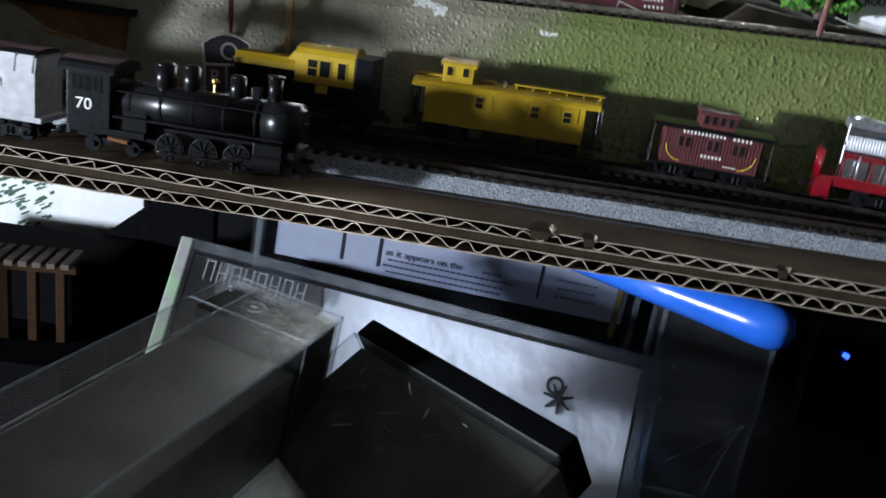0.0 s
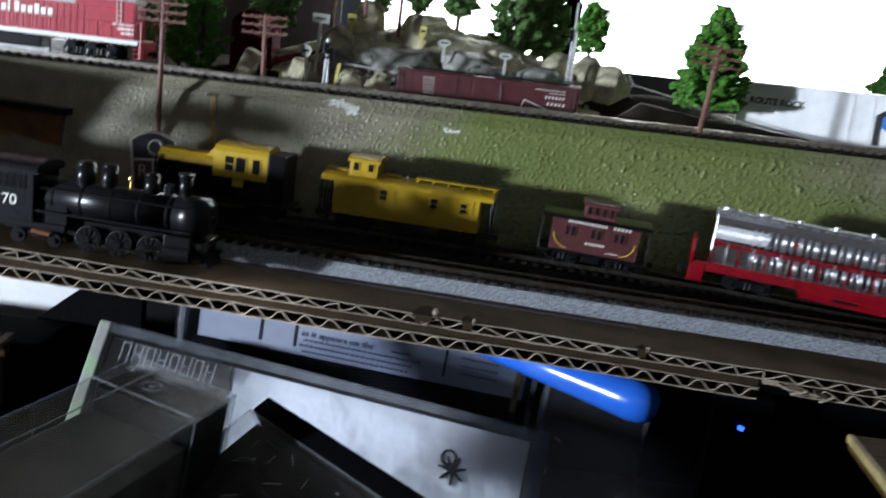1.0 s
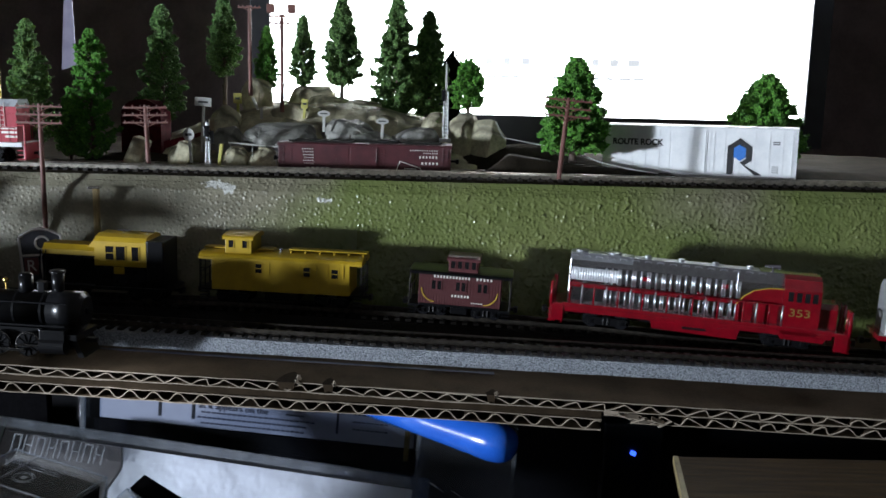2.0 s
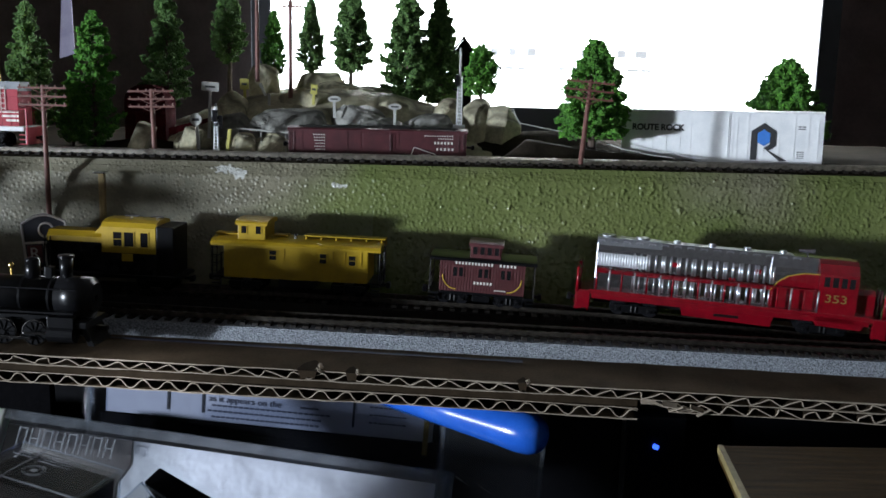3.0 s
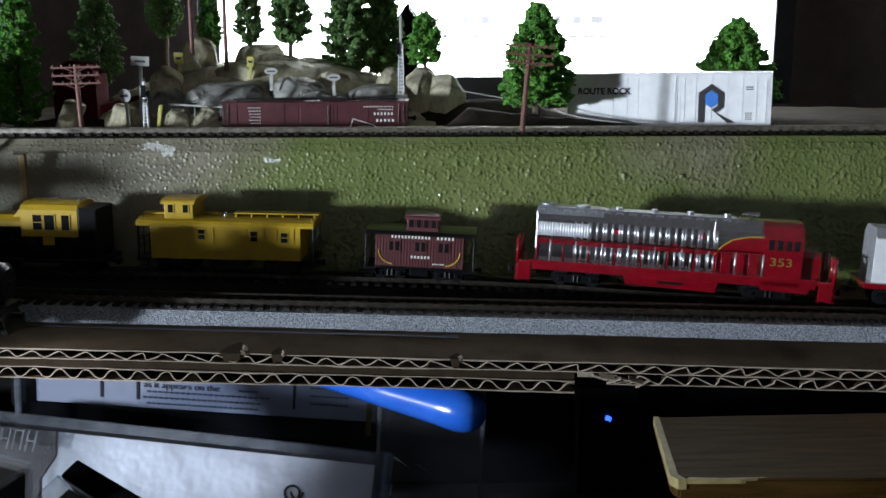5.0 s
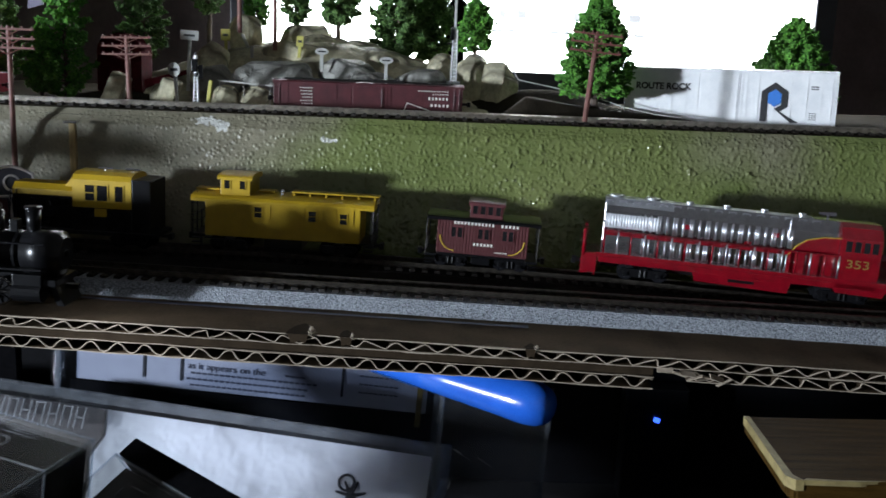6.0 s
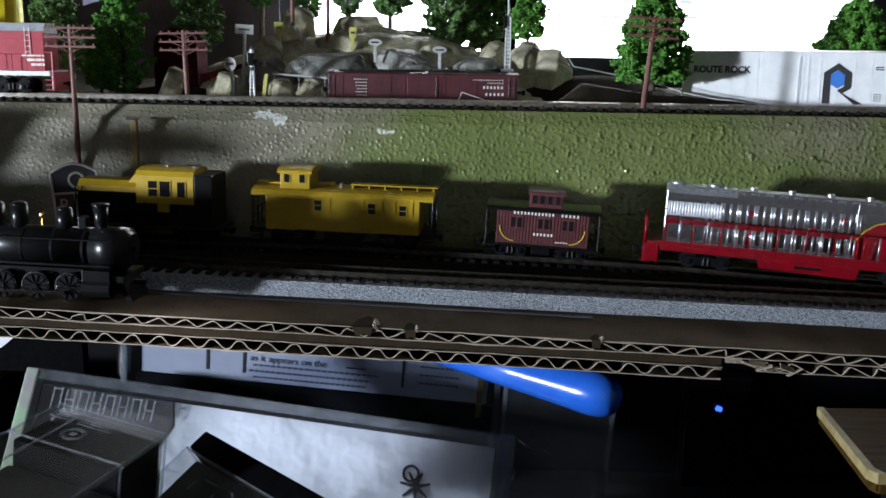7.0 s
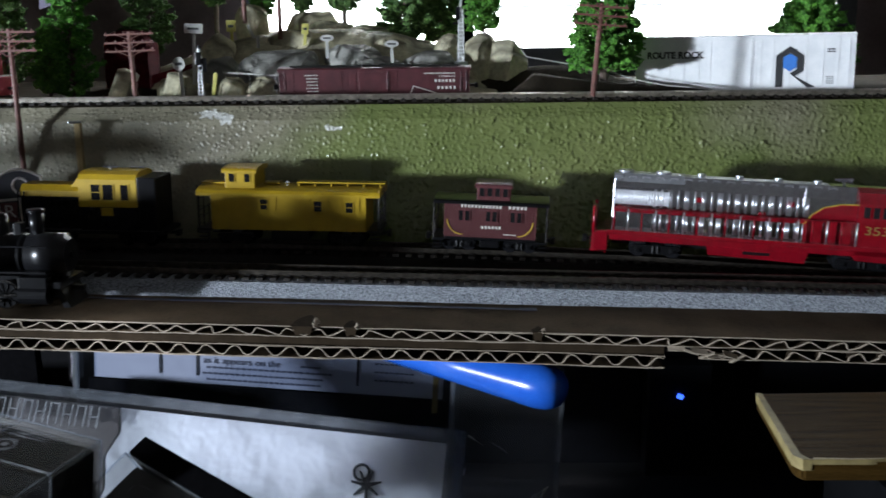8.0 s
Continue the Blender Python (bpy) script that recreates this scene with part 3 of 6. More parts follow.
quads = [(j * nx + i, j * nx + i + 1, (j + 1) * nx + i + 1, (j + 1) * nx + i) for j in range(189) for i in range(nx - 1)]
me.from_pydata(co.tolist(), [], quads)
me.polygons.foreach_set("use_smooth", np.ones(len(quads), dtype=bool))
me.materials.append(M_hill)
tagged(new("embankment", me), "steep pebbled plaster embankment sprayed green and tan", "embankment", kind="structure")
bm = B()
bx(bm, -430, 470, 376, 386, 88, 163)
single("embankment_backing", bm, M_soil, ID, "dark board behind the plaster embankment", "board", kind="structure")

ground = B()
GX, GY = 180, 46
rows = []


def ground_z(x, y):
    """Height of the upper level: flat under the tracks, rising to low mounds behind."""
    z = 164.0
    far = min(max((y - 440) / 25, 0), 1)
    z += far * (2.0 + 3.0 * noise.noise((x * 0.02, y * 0.02, 0.5)))
    # long low mound beyond the boxcars
    z += 12 * math.exp(-((x - 105) / 42) ** 2 - ((y - 468) / 16) ** 2)
    z += 3.5 * math.exp(-((x - 165) / 30) ** 2 - ((y - 428) / 9) ** 2)
    # heap that slopes from the rocks down to the foot of the white boxcar
    z += max(0.0, min(13.5, 13.5 - 0.15 * (x - 95), (x - 80) * 0.9)) * math.exp(-((y - 420) / 7.5) ** 2)
    z += 6 * math.exp(-((x + 95) / 30) ** 2 - ((y - 450) / 14) ** 2)
    return z + 0.5 * noise.noise((x * 0.2, y * 0.2, 2.0))


for j in range(GY + 1):
    y = 372 + j * 5.6
    rows.append([ground.verts.new((-430 + 900 * i / GX, y, ground_z(-430 + 900 * i / GX, y))) for i in range(GX + 1)])
for j in range(GY):
    for i in range(GX):
        ground.faces.new((rows[j][i], rows[j][i + 1], rows[j + 1][i + 1], rows[j + 1][i]))
single("upper_ground", ground, M_soil, ID, "dark painted plaster ground of the upper level", "ground", kind="structure", smooth=True)
bm = B()
bx(bm, -420, 460, 400, 620, 0, 150, 2)
single("riser_block", bm, M_black, ID, "dark riser box that carries the upper level", "riser", kind="structure")

UP = [(-420, 393, 169.2), (460, 393, 169.2)]
track("upper_track", ID, UP, -400, 440, None, "model railway track along the edge of the upper level")
bm = B()
slab(bm, [(379, 163.5), (383, 166.5), (403, 166.5), (407, 163.5)], -420, 460)
single("upper_roadbed", bm, M_soil, ID, "dark roadbed under the upper track", "roadbed", kind="structure")
SIDING = [(-420, 431, 166.8), (60, 431, 166.8), (460, 431, 166.8)]
track("siding_track", ID, SIDING, -160, 84, None, "model railway siding behind the main upper track")

# ---- rolling stock ----
def lettering(text, size, material, parent, x, y, z, name="lettering", squeeze=1.0, turn=0.0, weight=0.0):
    """Raised characters facing the viewer's side, centred at x and z."""
    cu = bpy.data.curves.new(name, "FONT")
    cu.body, cu.size, cu.extrude, cu.offset = text, size * MM, 0.05 * MM, weight * MM
    cu.align_x, cu.align_y = "CENTER", "CENTER"
    tmp = new("tmp", cu)
    bpy.context.view_layer.update()
    me = bpy.data.meshes.new_from_object(tmp.evaluated_get(bpy.context.evaluated_depsgraph_get()))
    bpy.data.objects.remove(tmp)
    me.materials.clear()
    me.materials.append(material)
    ob = new(name, me)
    ob.parent = parent
    ob.matrix_local = pose(x * MM, y * MM, z * MM, 90, 0, 0) @ pose(0, 0, 0, 0, 0, turn) @ Matrix.Diagonal((squeeze, 1, 1, 1))
    return ob


def bars(parent, x0, x1, y, z0, z1, n, material, gap=0.3, name="lettering_bar"):
    """Lettering too small to read, or a name, as plain upright bars."""
    w = (x1 - x0) / n
    for i in range(n):
        bm = B()
        bx(bm, x0 + i * w + gap * w * 0.5, x0 + (i + 1) * w - gap * w * 0.5, y - 0.06, y + 0.05, z0, z1)
        part(name, bm, material, parent)


def truck(parent, x, axles, wb, r=2.6, frame=None, shine=False):
    """A truck with two side frames and its wheels."""
    frame = frame or M_black
    bm = B()
    half = wb * (axles - 1) / 2
    for s in (-1, 1):
        y = s * 6.4
        slab(bm, [(-half - 2.6, 3.4), (-half - 1.8, 4.3), (half + 1.8, 4.3), (half + 2.6, 3.4), (half + 1.2, 1.7), (half * 0.35, 1.3), (-half * 0.35, 1.3), (-half - 1.2, 1.7)], y - 0.55, y + 0.55, "y")
        for a in range(axles):
            ax = -half + a * wb
            bx(bm, ax - 1.1, ax + 1.1, y + s * 0.5 - 0.35, y + s * 0.5 + 0.35, 1.7, 3.7, 0.25)
            rod(bm, (ax, y + s * 0.7, 2.5), (ax, y + s * 1.2, 2.5), 0.55, n=8)
        for a in range(axles - 1):
            ax = -half + (a + 0.5) * wb
            for q in (-0.8, 0.8):
                rod(bm, (ax + q, y + s * 0.6, 1.7), (ax + q, y + s * 0.6, 4.0), 0.55, n=8)
    bx(bm, -1.6, 1.6, -6.2, 6.2, 2.4, 4.6)
    t = part("truck", bm, frame, parent)
    t.location = (x * MM, 0, 0)
    for a in range(axles):
        for s in (-1, 1):
            bm = B()
            ax = -half + a * wb
            rod(bm, (ax, s * 4.1, r), (ax, s * 5.2, r), r, n=20)
            rod(bm, (ax, s * 3.7, r), (ax, s * 4.1, r), r + 0.45, n=20)
            rod(bm, (ax, s * 5.2, r), (ax, s * 5.6, r), 0.8, n=10)
            part("wheel", bm, M_steel if shine else M_darkgrey, t, "blackened wheel" if not shine else "bright metal wheel")
    return t


def coupler(parent, x, s):
    bm = B()
    bx(bm, min(x, x + s * 3.4), max(x, x + s * 3.4), -0.9, 0.9, 3.6, 4.8, 0.2)
    bx(bm, min(x + s * 2.6, x + s * 4.2), max(x + s * 2.6, x + s * 4.2), -1.7, 1.7, 3.0, 5.3, 0.3)
    part("coupler", bm, M_black, parent)


def ladder(parent, x, y, z0, z1, w, material, name="ladder", n=5):
    bm = B()
    for s in (-w / 2, w / 2):
        rod(bm, (x + s, y, z0), (x + s, y, z1), 0.16, n=6)
    for i in range(n):
        z = z0 + (z1 - z0) * (i + 0.5) / n
        rod(bm, (x - w / 2, y, z), (x + w / 2, y, z), 0.13, n=6)
    part(name, bm, material, parent)


def arch(w, z0, rise, over, n=9, th=0.9):
    """Outline of a rounded roof of half width w."""
    up = [(w * math.cos(math.pi * i / (n - 1)), z0 + rise * math.sin(math.pi * i / (n - 1)) ** 0.8) for i in range(n)]
    return [(w, z0 - th)] + up + [(-w, z0 - th)]


def pane(parent, x, z, w, h, y, material=None, frame=None, mullion=0):
    """A window with its frame and sash bars, on the side at y."""
    s = -1 if y < 0 else 1
    bm = B()
    bx(bm, x - w / 2, x + w / 2, y - 0.08, y + 0.08, z - h / 2, z + h / 2)
    win = part("window", bm, M_glass, parent, "dark window pane")
    if frame:
        bm = B()
        t = 0.32
        for a in ((x - w / 2 - t, x - w / 2, z - h / 2 - t, z + h / 2 + t), (x + w / 2, x + w / 2 + t, z - h / 2 - t, z + h / 2 + t), (x - w / 2, x + w / 2, z + h / 2, z + h / 2 + t), (x - w / 2, x + w / 2, z - h / 2 - t, z - h / 2)):
            bx(bm, a[0], a[1], y - 0.22, y + 0.22, a[2], a[3])
        for k in range(mullion):
            q = z - h / 2 + h * (k + 1) / (mullion + 1)
            bx(bm, x - w / 2, x + w / 2, y - 0.18, y + 0.18, q - 0.14, q + 0.14)
        part("window_frame", bm, frame, win)
    return win


# yellow caboose
yc = thing("caboose", DECK @ pose(-0.0047, 0.078, 0.0086), "yellow caboose with a raised cupola and black trucks", "caboose", "train cars")
bm = B()
bx(bm, -28.6, 28.6, -9.2, 9.2, 6.0, 19.4, 0.35)
part("body", bm, M_yellow, yc)
bm = B()
slab(bm, arch(10.3, 19.6, 2.2, 0), -33.6, 33.6)
part("roof", bm, M_yellow, yc, smooth=False)
bm = B()
bx(bm, -23.4, -12.4, -7.6, 7.6, 19.5, 27.6, 0.3)
cup = part("cupola", bm, M_yellow, yc)
bm = B()
slab(bm, arch(8.6, 27.7, 1.3, 0), -24.3, -11.5)
part("cupola_roof", bm, M_yellow, cup)
for x in (-20.9, -15.2):
    for y in (-7.6, 7.6):
        pane(cup, x, 25.0, 2.0, 3.0, y, frame=M_yellow)
for x, z in ((-9.0, 15.6), (10.9, 15.2), (22.4, 14.9)):
    for y in (-9.2, 9.2):
        pane(yc, x, z, 2.6, 3.7, y, frame=M_yellow, mullion=1)
for x in (-4.5, 14.8, 26.0, 8.0, 19.6):
    bm = B()
    bx(bm, x - 0.12, x + 0.12, -9.5, -9.2, 13.4, 18.2)
    part("grab_iron", bm, M_yellow, yc)
bm = B()
bx(bm, 2.0, 34.6, -2.6, 2.6, 22.6, 23.1, 0.1)
bx(bm, -10.5, -4.5, -2.6, 2.6, 22.2, 22.7, 0.1)
bx(bm, -33.8, -24.4, -2.6, 2.6, 22.0, 22.5, 0.1)
for x in (3, 9, 15, 21, 27, 33):
    bx(bm, x - 0.3, x + 0.3, -4.0, 4.0, 21.2, 22.6)
part("roofwalk", bm, M_yellow, yc)
bm = B()
rod(bm, (-1.2, -3.4, 20.5), (-1.2, -3.4, 22.6), 0.7)
ball(bm, (-1.2, -3.4, 22.9), 0.9)
part("smoke_jack", bm, M_chrome, yc, "small bright smoke jack")
for s in (-1, 1):
    bm = B()
    bx(bm, s * 28.6, s * 33.6, -8.8, 8.8, 5.4, 6.4, 0.2)
    for y in (-8.2, 8.2):
        for k in range(3):
            bx(bm, s * 30.0, s * 33.4, y - 0.9, y + 0.9, 1.6 + k * 1.5, 2.0 + k * 1.5)
        bx(bm, s * 29.9, s * 30.2, y - 0.9, y + 0.9, 1.6, 6.0)
    part("end_platform", bm, M_black, yc)
    bm = B()
    for y in (-8.5, -3.0, 3.0, 8.5):
        rod(bm, (s * 33.2, y, 6), (s * 33.2, y, 13.5 if abs(y) < 5 else 19), 0.25, n=6)
    rod(bm, (s * 33.2, -8.5, 13), (s * 33.2, 8.5, 13), 0.25, n=6)
    rod(bm, (s * 33.2, -8.5, 10), (s * 33.2, 8.5, 10), 0.2, n=6)
    part("end_railing", bm, M_black, yc)
    ladder(yc, s * 33.4, -5.8, 6, 22, 2.4, M_black)
    truck(yc, s * 20.5, 2, 8.6)
    coupler(yc, s * 32.5, s)
bm = B()
bx(bm, -28, 28, -2.5, 2.5, 4.6, 6.1)
bx(bm, -7, 7, -8, 8, 2.2, 5.8, 0.4)
part("underframe", bm, M_black, yc)

# maroon wooden caboose
pc = thing("caboose", DECK @ pose(0.0685, 0.0782, 0.0075, 0, 1.5, -1.5), "tuscan red wooden caboose with white lettering and board siding", "caboose", "train cars")
bm = B()
bx(bm, -16.5, 16.5, -9.0, 9.0, 5.8, 18.8, 0.2)
body = part("body", bm, M_maroon, pc)
bm = B()
bx(bm, -0.34, 0.34, -0.14, 0.14, 6.0, 18.5, 0.06)
plank = part("plank", bm, M_maroon, body)
for i in range(30):
    for y in (-9.08, 9.08):
        ob = plank if i == 0 and y < 0 else new("plank", plank.data)
        ob.parent = body
        ob.location = ((-16.2 + i * 32.4 / 29) * MM, y * MM, 0)
bm = B()
slab(bm, arch(9.6, 18.7, 0.9, 0), -20.6, 21.0)
part("roof", bm, M_black, pc, "black rounded roof")
bm = B()
bx(bm, -5.2, 6.8, -7.2, 7.2, 19.0, 24.6, 0.2)
cup = part("cupola", bm, M_maroon, pc)
bm = B()
slab(bm, arch(7.7, 24.6, 0.9, 0), -5.9, 7.5)
part("cupola_roof", bm, M_maroon, cup)
for x in (-3.4, -0.6, 2.2, 5.0):
    pane(cup, x, 22.2, 1.7, 3.0, -7.2, frame=M_maroon)
for x in (-9.4, 0.4, 9.2):
    for d in (-1.15, 1.15):
        pane(pc, x + d, 13.7, 1.6, 3.6, -9.25, frame=M_maroon)
        pane(pc, x + d, 13.7, 1.6, 3.6, 9.25, frame=M_maroon)
bars(pc, -10.9, 4.2, -9.3, 16.7, 17.9, 12, M_ink, 0.5)
bars(pc, 6.2, 13.2, -9.3, 16.7, 17.9, 5, M_ink, 0.5)
bars(pc, -3.4, 4.2, -9.3, 9.2, 10.2, 6, M_ink, 0.45)
bars(pc, 4.8, 9.6, -9.3, 7.1, 7.5, 5, M_ink)
for s in (-1, 1):
    bm = B()
    for k in range(8):
        a = math.radians(180 + 90 * k / 7 if s < 0 else 270 + 90 * k / 7)
        cx, cz = s * 10.0, 12.2
        a2 = a + math.radians(90 / 7)
        if k < 7:
            rod(bm, (cx + 5.4 * math.cos(a), -9.3, cz + 5.4 * math.sin(a)), (cx + 5.4 * math.cos(a2), -9.3, cz + 5.4 * math.sin(a2)), 0.26, n=6)
    part("striping", bm, M_gold, pc, "yellow curved corner stripe")
    bm = B()
    bx(bm, s * 16.5, s * 20.8, -8.6, 8.6, 4.0, 5.0, 0.2)
    for y in (-8.0, 8.0):
        bx(bm, s * 17.6, s * 20.6, y - 0.8, y + 0.8, 1.4, 1.8)
        bx(bm, s * 17.6, s * 20.6, y - 0.8, y + 0.8, 2.8, 3.2)
        bx(bm, s * 17.5, s * 17.8, y - 0.8, y + 0.8, 1.4, 4.2)
    part("end_platform", bm, M_black, pc)
    bm = B()
    for y in (-8.2, 0, 8.2):
        rod(bm, (s * 20.4, y, 5), (s * 20.4, y, 18.7 if y else 11), 0.25, n=6)
    rod(bm, (s * 20.4, -8.2, 11), (s * 20.4, 8.2, 11), 0.25, n=6)
    part("end_railing", bm, M_tie, pc)
    bm = B()
    rod(bm, (s * 20.7, -3, 11), (s * 20.9, -3, 11), 1.4)
    part("brake_wheel", bm, M_black, pc)
    truck(pc, s * 11.0, 2, 7.0, r=2.4)
    coupler(pc, s * 19.5, s)
bm = B()
bx(bm, -16, 16, -2.5, 2.5, 3.4, 5.9)
bx(bm, -16.4, 16.4, -8.6, 8.6, 4.7, 5.8, 0.2)
bx(bm, -3.5, 3.5, -7.5, 7.5, 1.8, 4.4, 0.3)
part("underframe", bm, M_black, pc)

# red and silver diesel
gp = thing("diesel_locomotive", DECK @ pose(0.1625, 0.0698, 0.0068, 0, 1.4, -8), "red and chrome-plated diesel switcher with yellow number 353", "locomotive", "locomotives")
bm = B()
hood = [(-5.6, 9.5), (-5.6, 24.6), (-3.4, 28.8), (3.4, 28.8), (5.6, 24.6), (5.6, 9.5)]
slab(bm, hood, -50.5, 31.0)
part("hood", bm, M_chrome, gp, "mirror-bright plated hood")
bm = B()
slab(bm, [(-4.9, 25.9), (-3.3, 29.2), (3.3, 29.2), (4.9, 25.9)], -50.6, -26)
slab(bm, [(-4.2, 27.2), (-3.2, 28.95), (3.2, 28.95), (4.2, 27.2)], -25.8, 22)
part("hood_top", bm, M_hoodtop, gp, "dark grey painted hood top")
for i in range(19):
    bm = B()
    rod(bm, (-49.3 + i * 1.0, -5.75, 18.6), (-49.3 + i * 1.0, -5.75, 23.6), 0.48, n=12)
    part("grille_slat", bm, M_grille, gp, smooth=True)
bm = B()
rod(bm, (0, 0, 17.9), (0, 0, 24.4), 0.42, n=10)
rod(bm, (0, 0, 10.0), (0, 0, 15.4), 0.36, n=10)
rib = part("hood_rib", bm, M_satin, gp, smooth=True)
for i in range(28):
    for y in (-5.65, 5.65):
        x = -36 + i * 1.9 + 0.5 * (i % 3)
        ob = rib if i == 0 and y < 0 else new("hood_rib", rib.data)
        ob.parent = gp
        ob.location = (x * MM, y * MM, 0)
bm = B()
bx(bm, -50.4, 22, -5.85, -5.6, 15.6, 17.6)
bx(bm, -50.4, 22, 5.6, 5.85, 15.6, 17.6)
slab(bm, [(14.5, 9.6), (14.5, 15.6), (17, 19.0), (20.5, 21.6), (26, 23.0), (31, 23.2), (31, 9.6)], -6.0, -5.62, "y")
slab(bm, [(14.5, 9.6), (14.5, 15.6), (17, 19.0), (20.5, 21.6), (26, 23.0), (31, 23.2), (31, 9.6)], 5.62, 6.0, "y")
part("red_band", bm, M_red, gp)
bm = B()
pts = [(14.5, 15.6), (17, 19.0), (20.5, 21.6), (26, 23.0), (31, 23.2)]
for (xa, za), (xb, zb) in zip(pts, pts[1:]):
    rod(bm, (xa, -6.0, za), (xb, -6.0, zb), 0.18, n=6)
part("pinstripe", bm, M_gold, gp, "thin yellow curved stripe")
bm = B()
for x, z in ((-20.5, 21.5), (9.5, 22.0), (0.5, 17.8)):
    bx(bm, x - 1.2, x + 1.2, -6.0, -5.7, z - 0.9, z + 0.9, 0.15)
part("red_badge", bm, M_red, gp)
for i in range(6):
    bm = B()
    x = -46.5 + i * 13
    rod(bm, (x, 0, 28.8), (x, 0, 30.0), 2.6 if i < 2 else 1.3, n=16)
    part("roof_fan", bm, M_hoodtop, gp)
bm = B()
rod(bm, (27.0, -1, 28.6), (27.0, -1, 30.6), 0.4)
rod(bm, (23.8, -1, 30.8), (29.6, -1, 30.8), 0.35, 0.9)
rod(bm, (24.6, 1, 30.3), (29.2, 1, 30.3), 0.3, 0.7)
part("horn", bm, M_chrome, gp, "bright twin-trumpet horn")
bm = B()
slab(bm, [(-3.4, 23.5), (-2.6, 27.4), (2.6, 27.4), (3.4, 23.5)], 24.5, 31)
part("sand_box", bm, M_chrome, gp)
bm = B()
slab(bm, [(-9.2, 6.5), (-9.2, 24.0), (-6.6, 27.6), (-3, 28.8), (3, 28.8), (6.6, 27.6), (9.2, 24.0), (9.2, 6.5)], 31.0, 44.6)
cab = part("cab", bm, M_red, gp)
bm = B()
slab(bm, [(-6.2, 8.5), (-6.2, 17.0), (-4.4, 19.0), (4.4, 19.0), (6.2, 17.0), (6.2, 8.5)], 44.6, 51.5)
part("short_hood", bm, M_red, gp)
for x in (33.6, 36.6, 39.6, 42.4):
    pane(cab, x, 21.3, 2.0, 3.7, -9.25, frame=M_red)
    pane(cab, x, 21.3, 2.0, 3.7, 9.25, frame=M_red)
lettering("353", 4.2, M_dimgold, cab, 37.4, -9.3, 15.0, "number", 1.3)
bm = B()
bx(bm, 44.6, 44.8, -3.5, 3.5, 20, 25)
part("window", bm, M_glass, cab)
bm = B()
bx(bm, -52, 50, -9.4, 9.4, 8.2, 9.6, 0.25)
bx(bm, -51, 50, -9.2, 9.2, 6.0, 8.2, 0.2)
part("walkway", bm, M_red, gp)
bm = B()
slab(bm, [(-17.5, 6.2), (-16.5, 3.0), (15.5, 2.2), (16.5, 6.2)], -9.0, 9.0, "y")
tank = part("fuel_tank", bm, M_red, gp)
bm = B()
bx(bm, -5, 4, -9.12, -9.0, 4.0, 5.0, 0.1)
part("tank_slot", bm, M_black, tank)
bm = B()
slab(bm, [(30.5, 6.2), (31.5, 4.6), (47, 4.2), (48, 6.2)], -9.1, 9.1, "y")
part("cab_skirt", bm, M_red, gp)
for s, x in ((-1, -56.5), (1, 56.0)):
    bm = B()
    bx(bm, x - 0.6, x + 0.6, -9.2, 9.2, 1.2, 8.0, 0.3)
    bx(bm, min(x, x - s * 6), max(x, x - s * 6), -9.2, 9.2, 7.6, 9.2, 0.2)
    for y in (-7.8, 7.8):
        for k in range(3):
            bx(bm, x - s * 0.5 - 1.5, x - s * 0.5 + 1.5, y - 1.4, y + 1.4, 1.6 + 2.2 * k, 2.0 + 2.2 * k)
        bx(bm, x - s * 4.4 - 0.2, x - s * 4.4 + 0.2, y - 1.4, y + 1.4, 1.0, 9.0)
    part("pilot", bm, M_red, gp)
    for y in (-9.0, -4.0, 4.0, 9.0):
        bm = B()
        rod(bm, (x, y, 8), (x, y, 17.5), 0.75, n=10)
        part("end_post", bm, M_red, gp, smooth=True)
    for y in (-9.0, 4.0):
        bm = B()
        rod(bm, (x, y, 17.2), (x, y + 5, 17.2), 0.65, n=8)
        part("end_rail", bm, M_red, gp)
    bm = B()
    bx(bm, x - 0.4, x + 0.4, -9, -4, 10, 15, 0.2)
    part("end_panel", bm, M_red, gp)
    bm = B()
    bx(bm, min(x, x - s * 5), max(x, x - s * 5), -9.6, -8.9, 2.0, 9.0, 0.3)
    part("step_side", bm, M_red, gp)
    coupler(gp, x, s)
    truck(gp, s * 34.5, 2, 12.0, r=3.0)
for y in (-9.0, 9.0):
    # Every other red stanchion is plated silver to stand for its glints.
    for i in range(18):
        x = -49.5 + i * 4.75
        bm = B()
        rod(bm, (x, y, 9.5), (x, y, 17.6), 0.34, n=10)
        part("stanchion", bm, M_satin if i % 2 else M_red, gp, smooth=True)
    bm = B()
    rod(bm, (-50, y, 17.4), (31, y, 17.4), 0.3, n=8)
    part("handrail", bm, M_red, gp)
bm = B()
bx(bm, -50, 48, -3, 3, 3.6, 6.4)
part("underframe", bm, M_black, gp)

for i in range(16):
    bm = B()
    x = -49 + i * 4.8
    rod(bm, (x - 1.2, -4.3, 28.3), (x + 1.2, -4.3, 28.3), 0.22, n=6)
    rod(bm, (x - 1.2, -4.3, 28.3), (x - 1.2, -3.8, 27.4), 0.2, n=6)
    rod(bm, (x + 1.2, -4.3, 28.3), (x + 1.2, -3.8, 27.4), 0.2, n=6)
    part("roof_grab", bm, M_satin, gp, "small plated grab iron")
for x, z in ((-50.2, 24.2), (-50.2, 17.0), (14.0, 24.6)):
    bm = B()
    rod(bm, (x, -6.3, z - 3.2), (x, -6.3, z + 3.2), 0.3, n=8)
    part("hood_grab", bm, M_satin, gp)
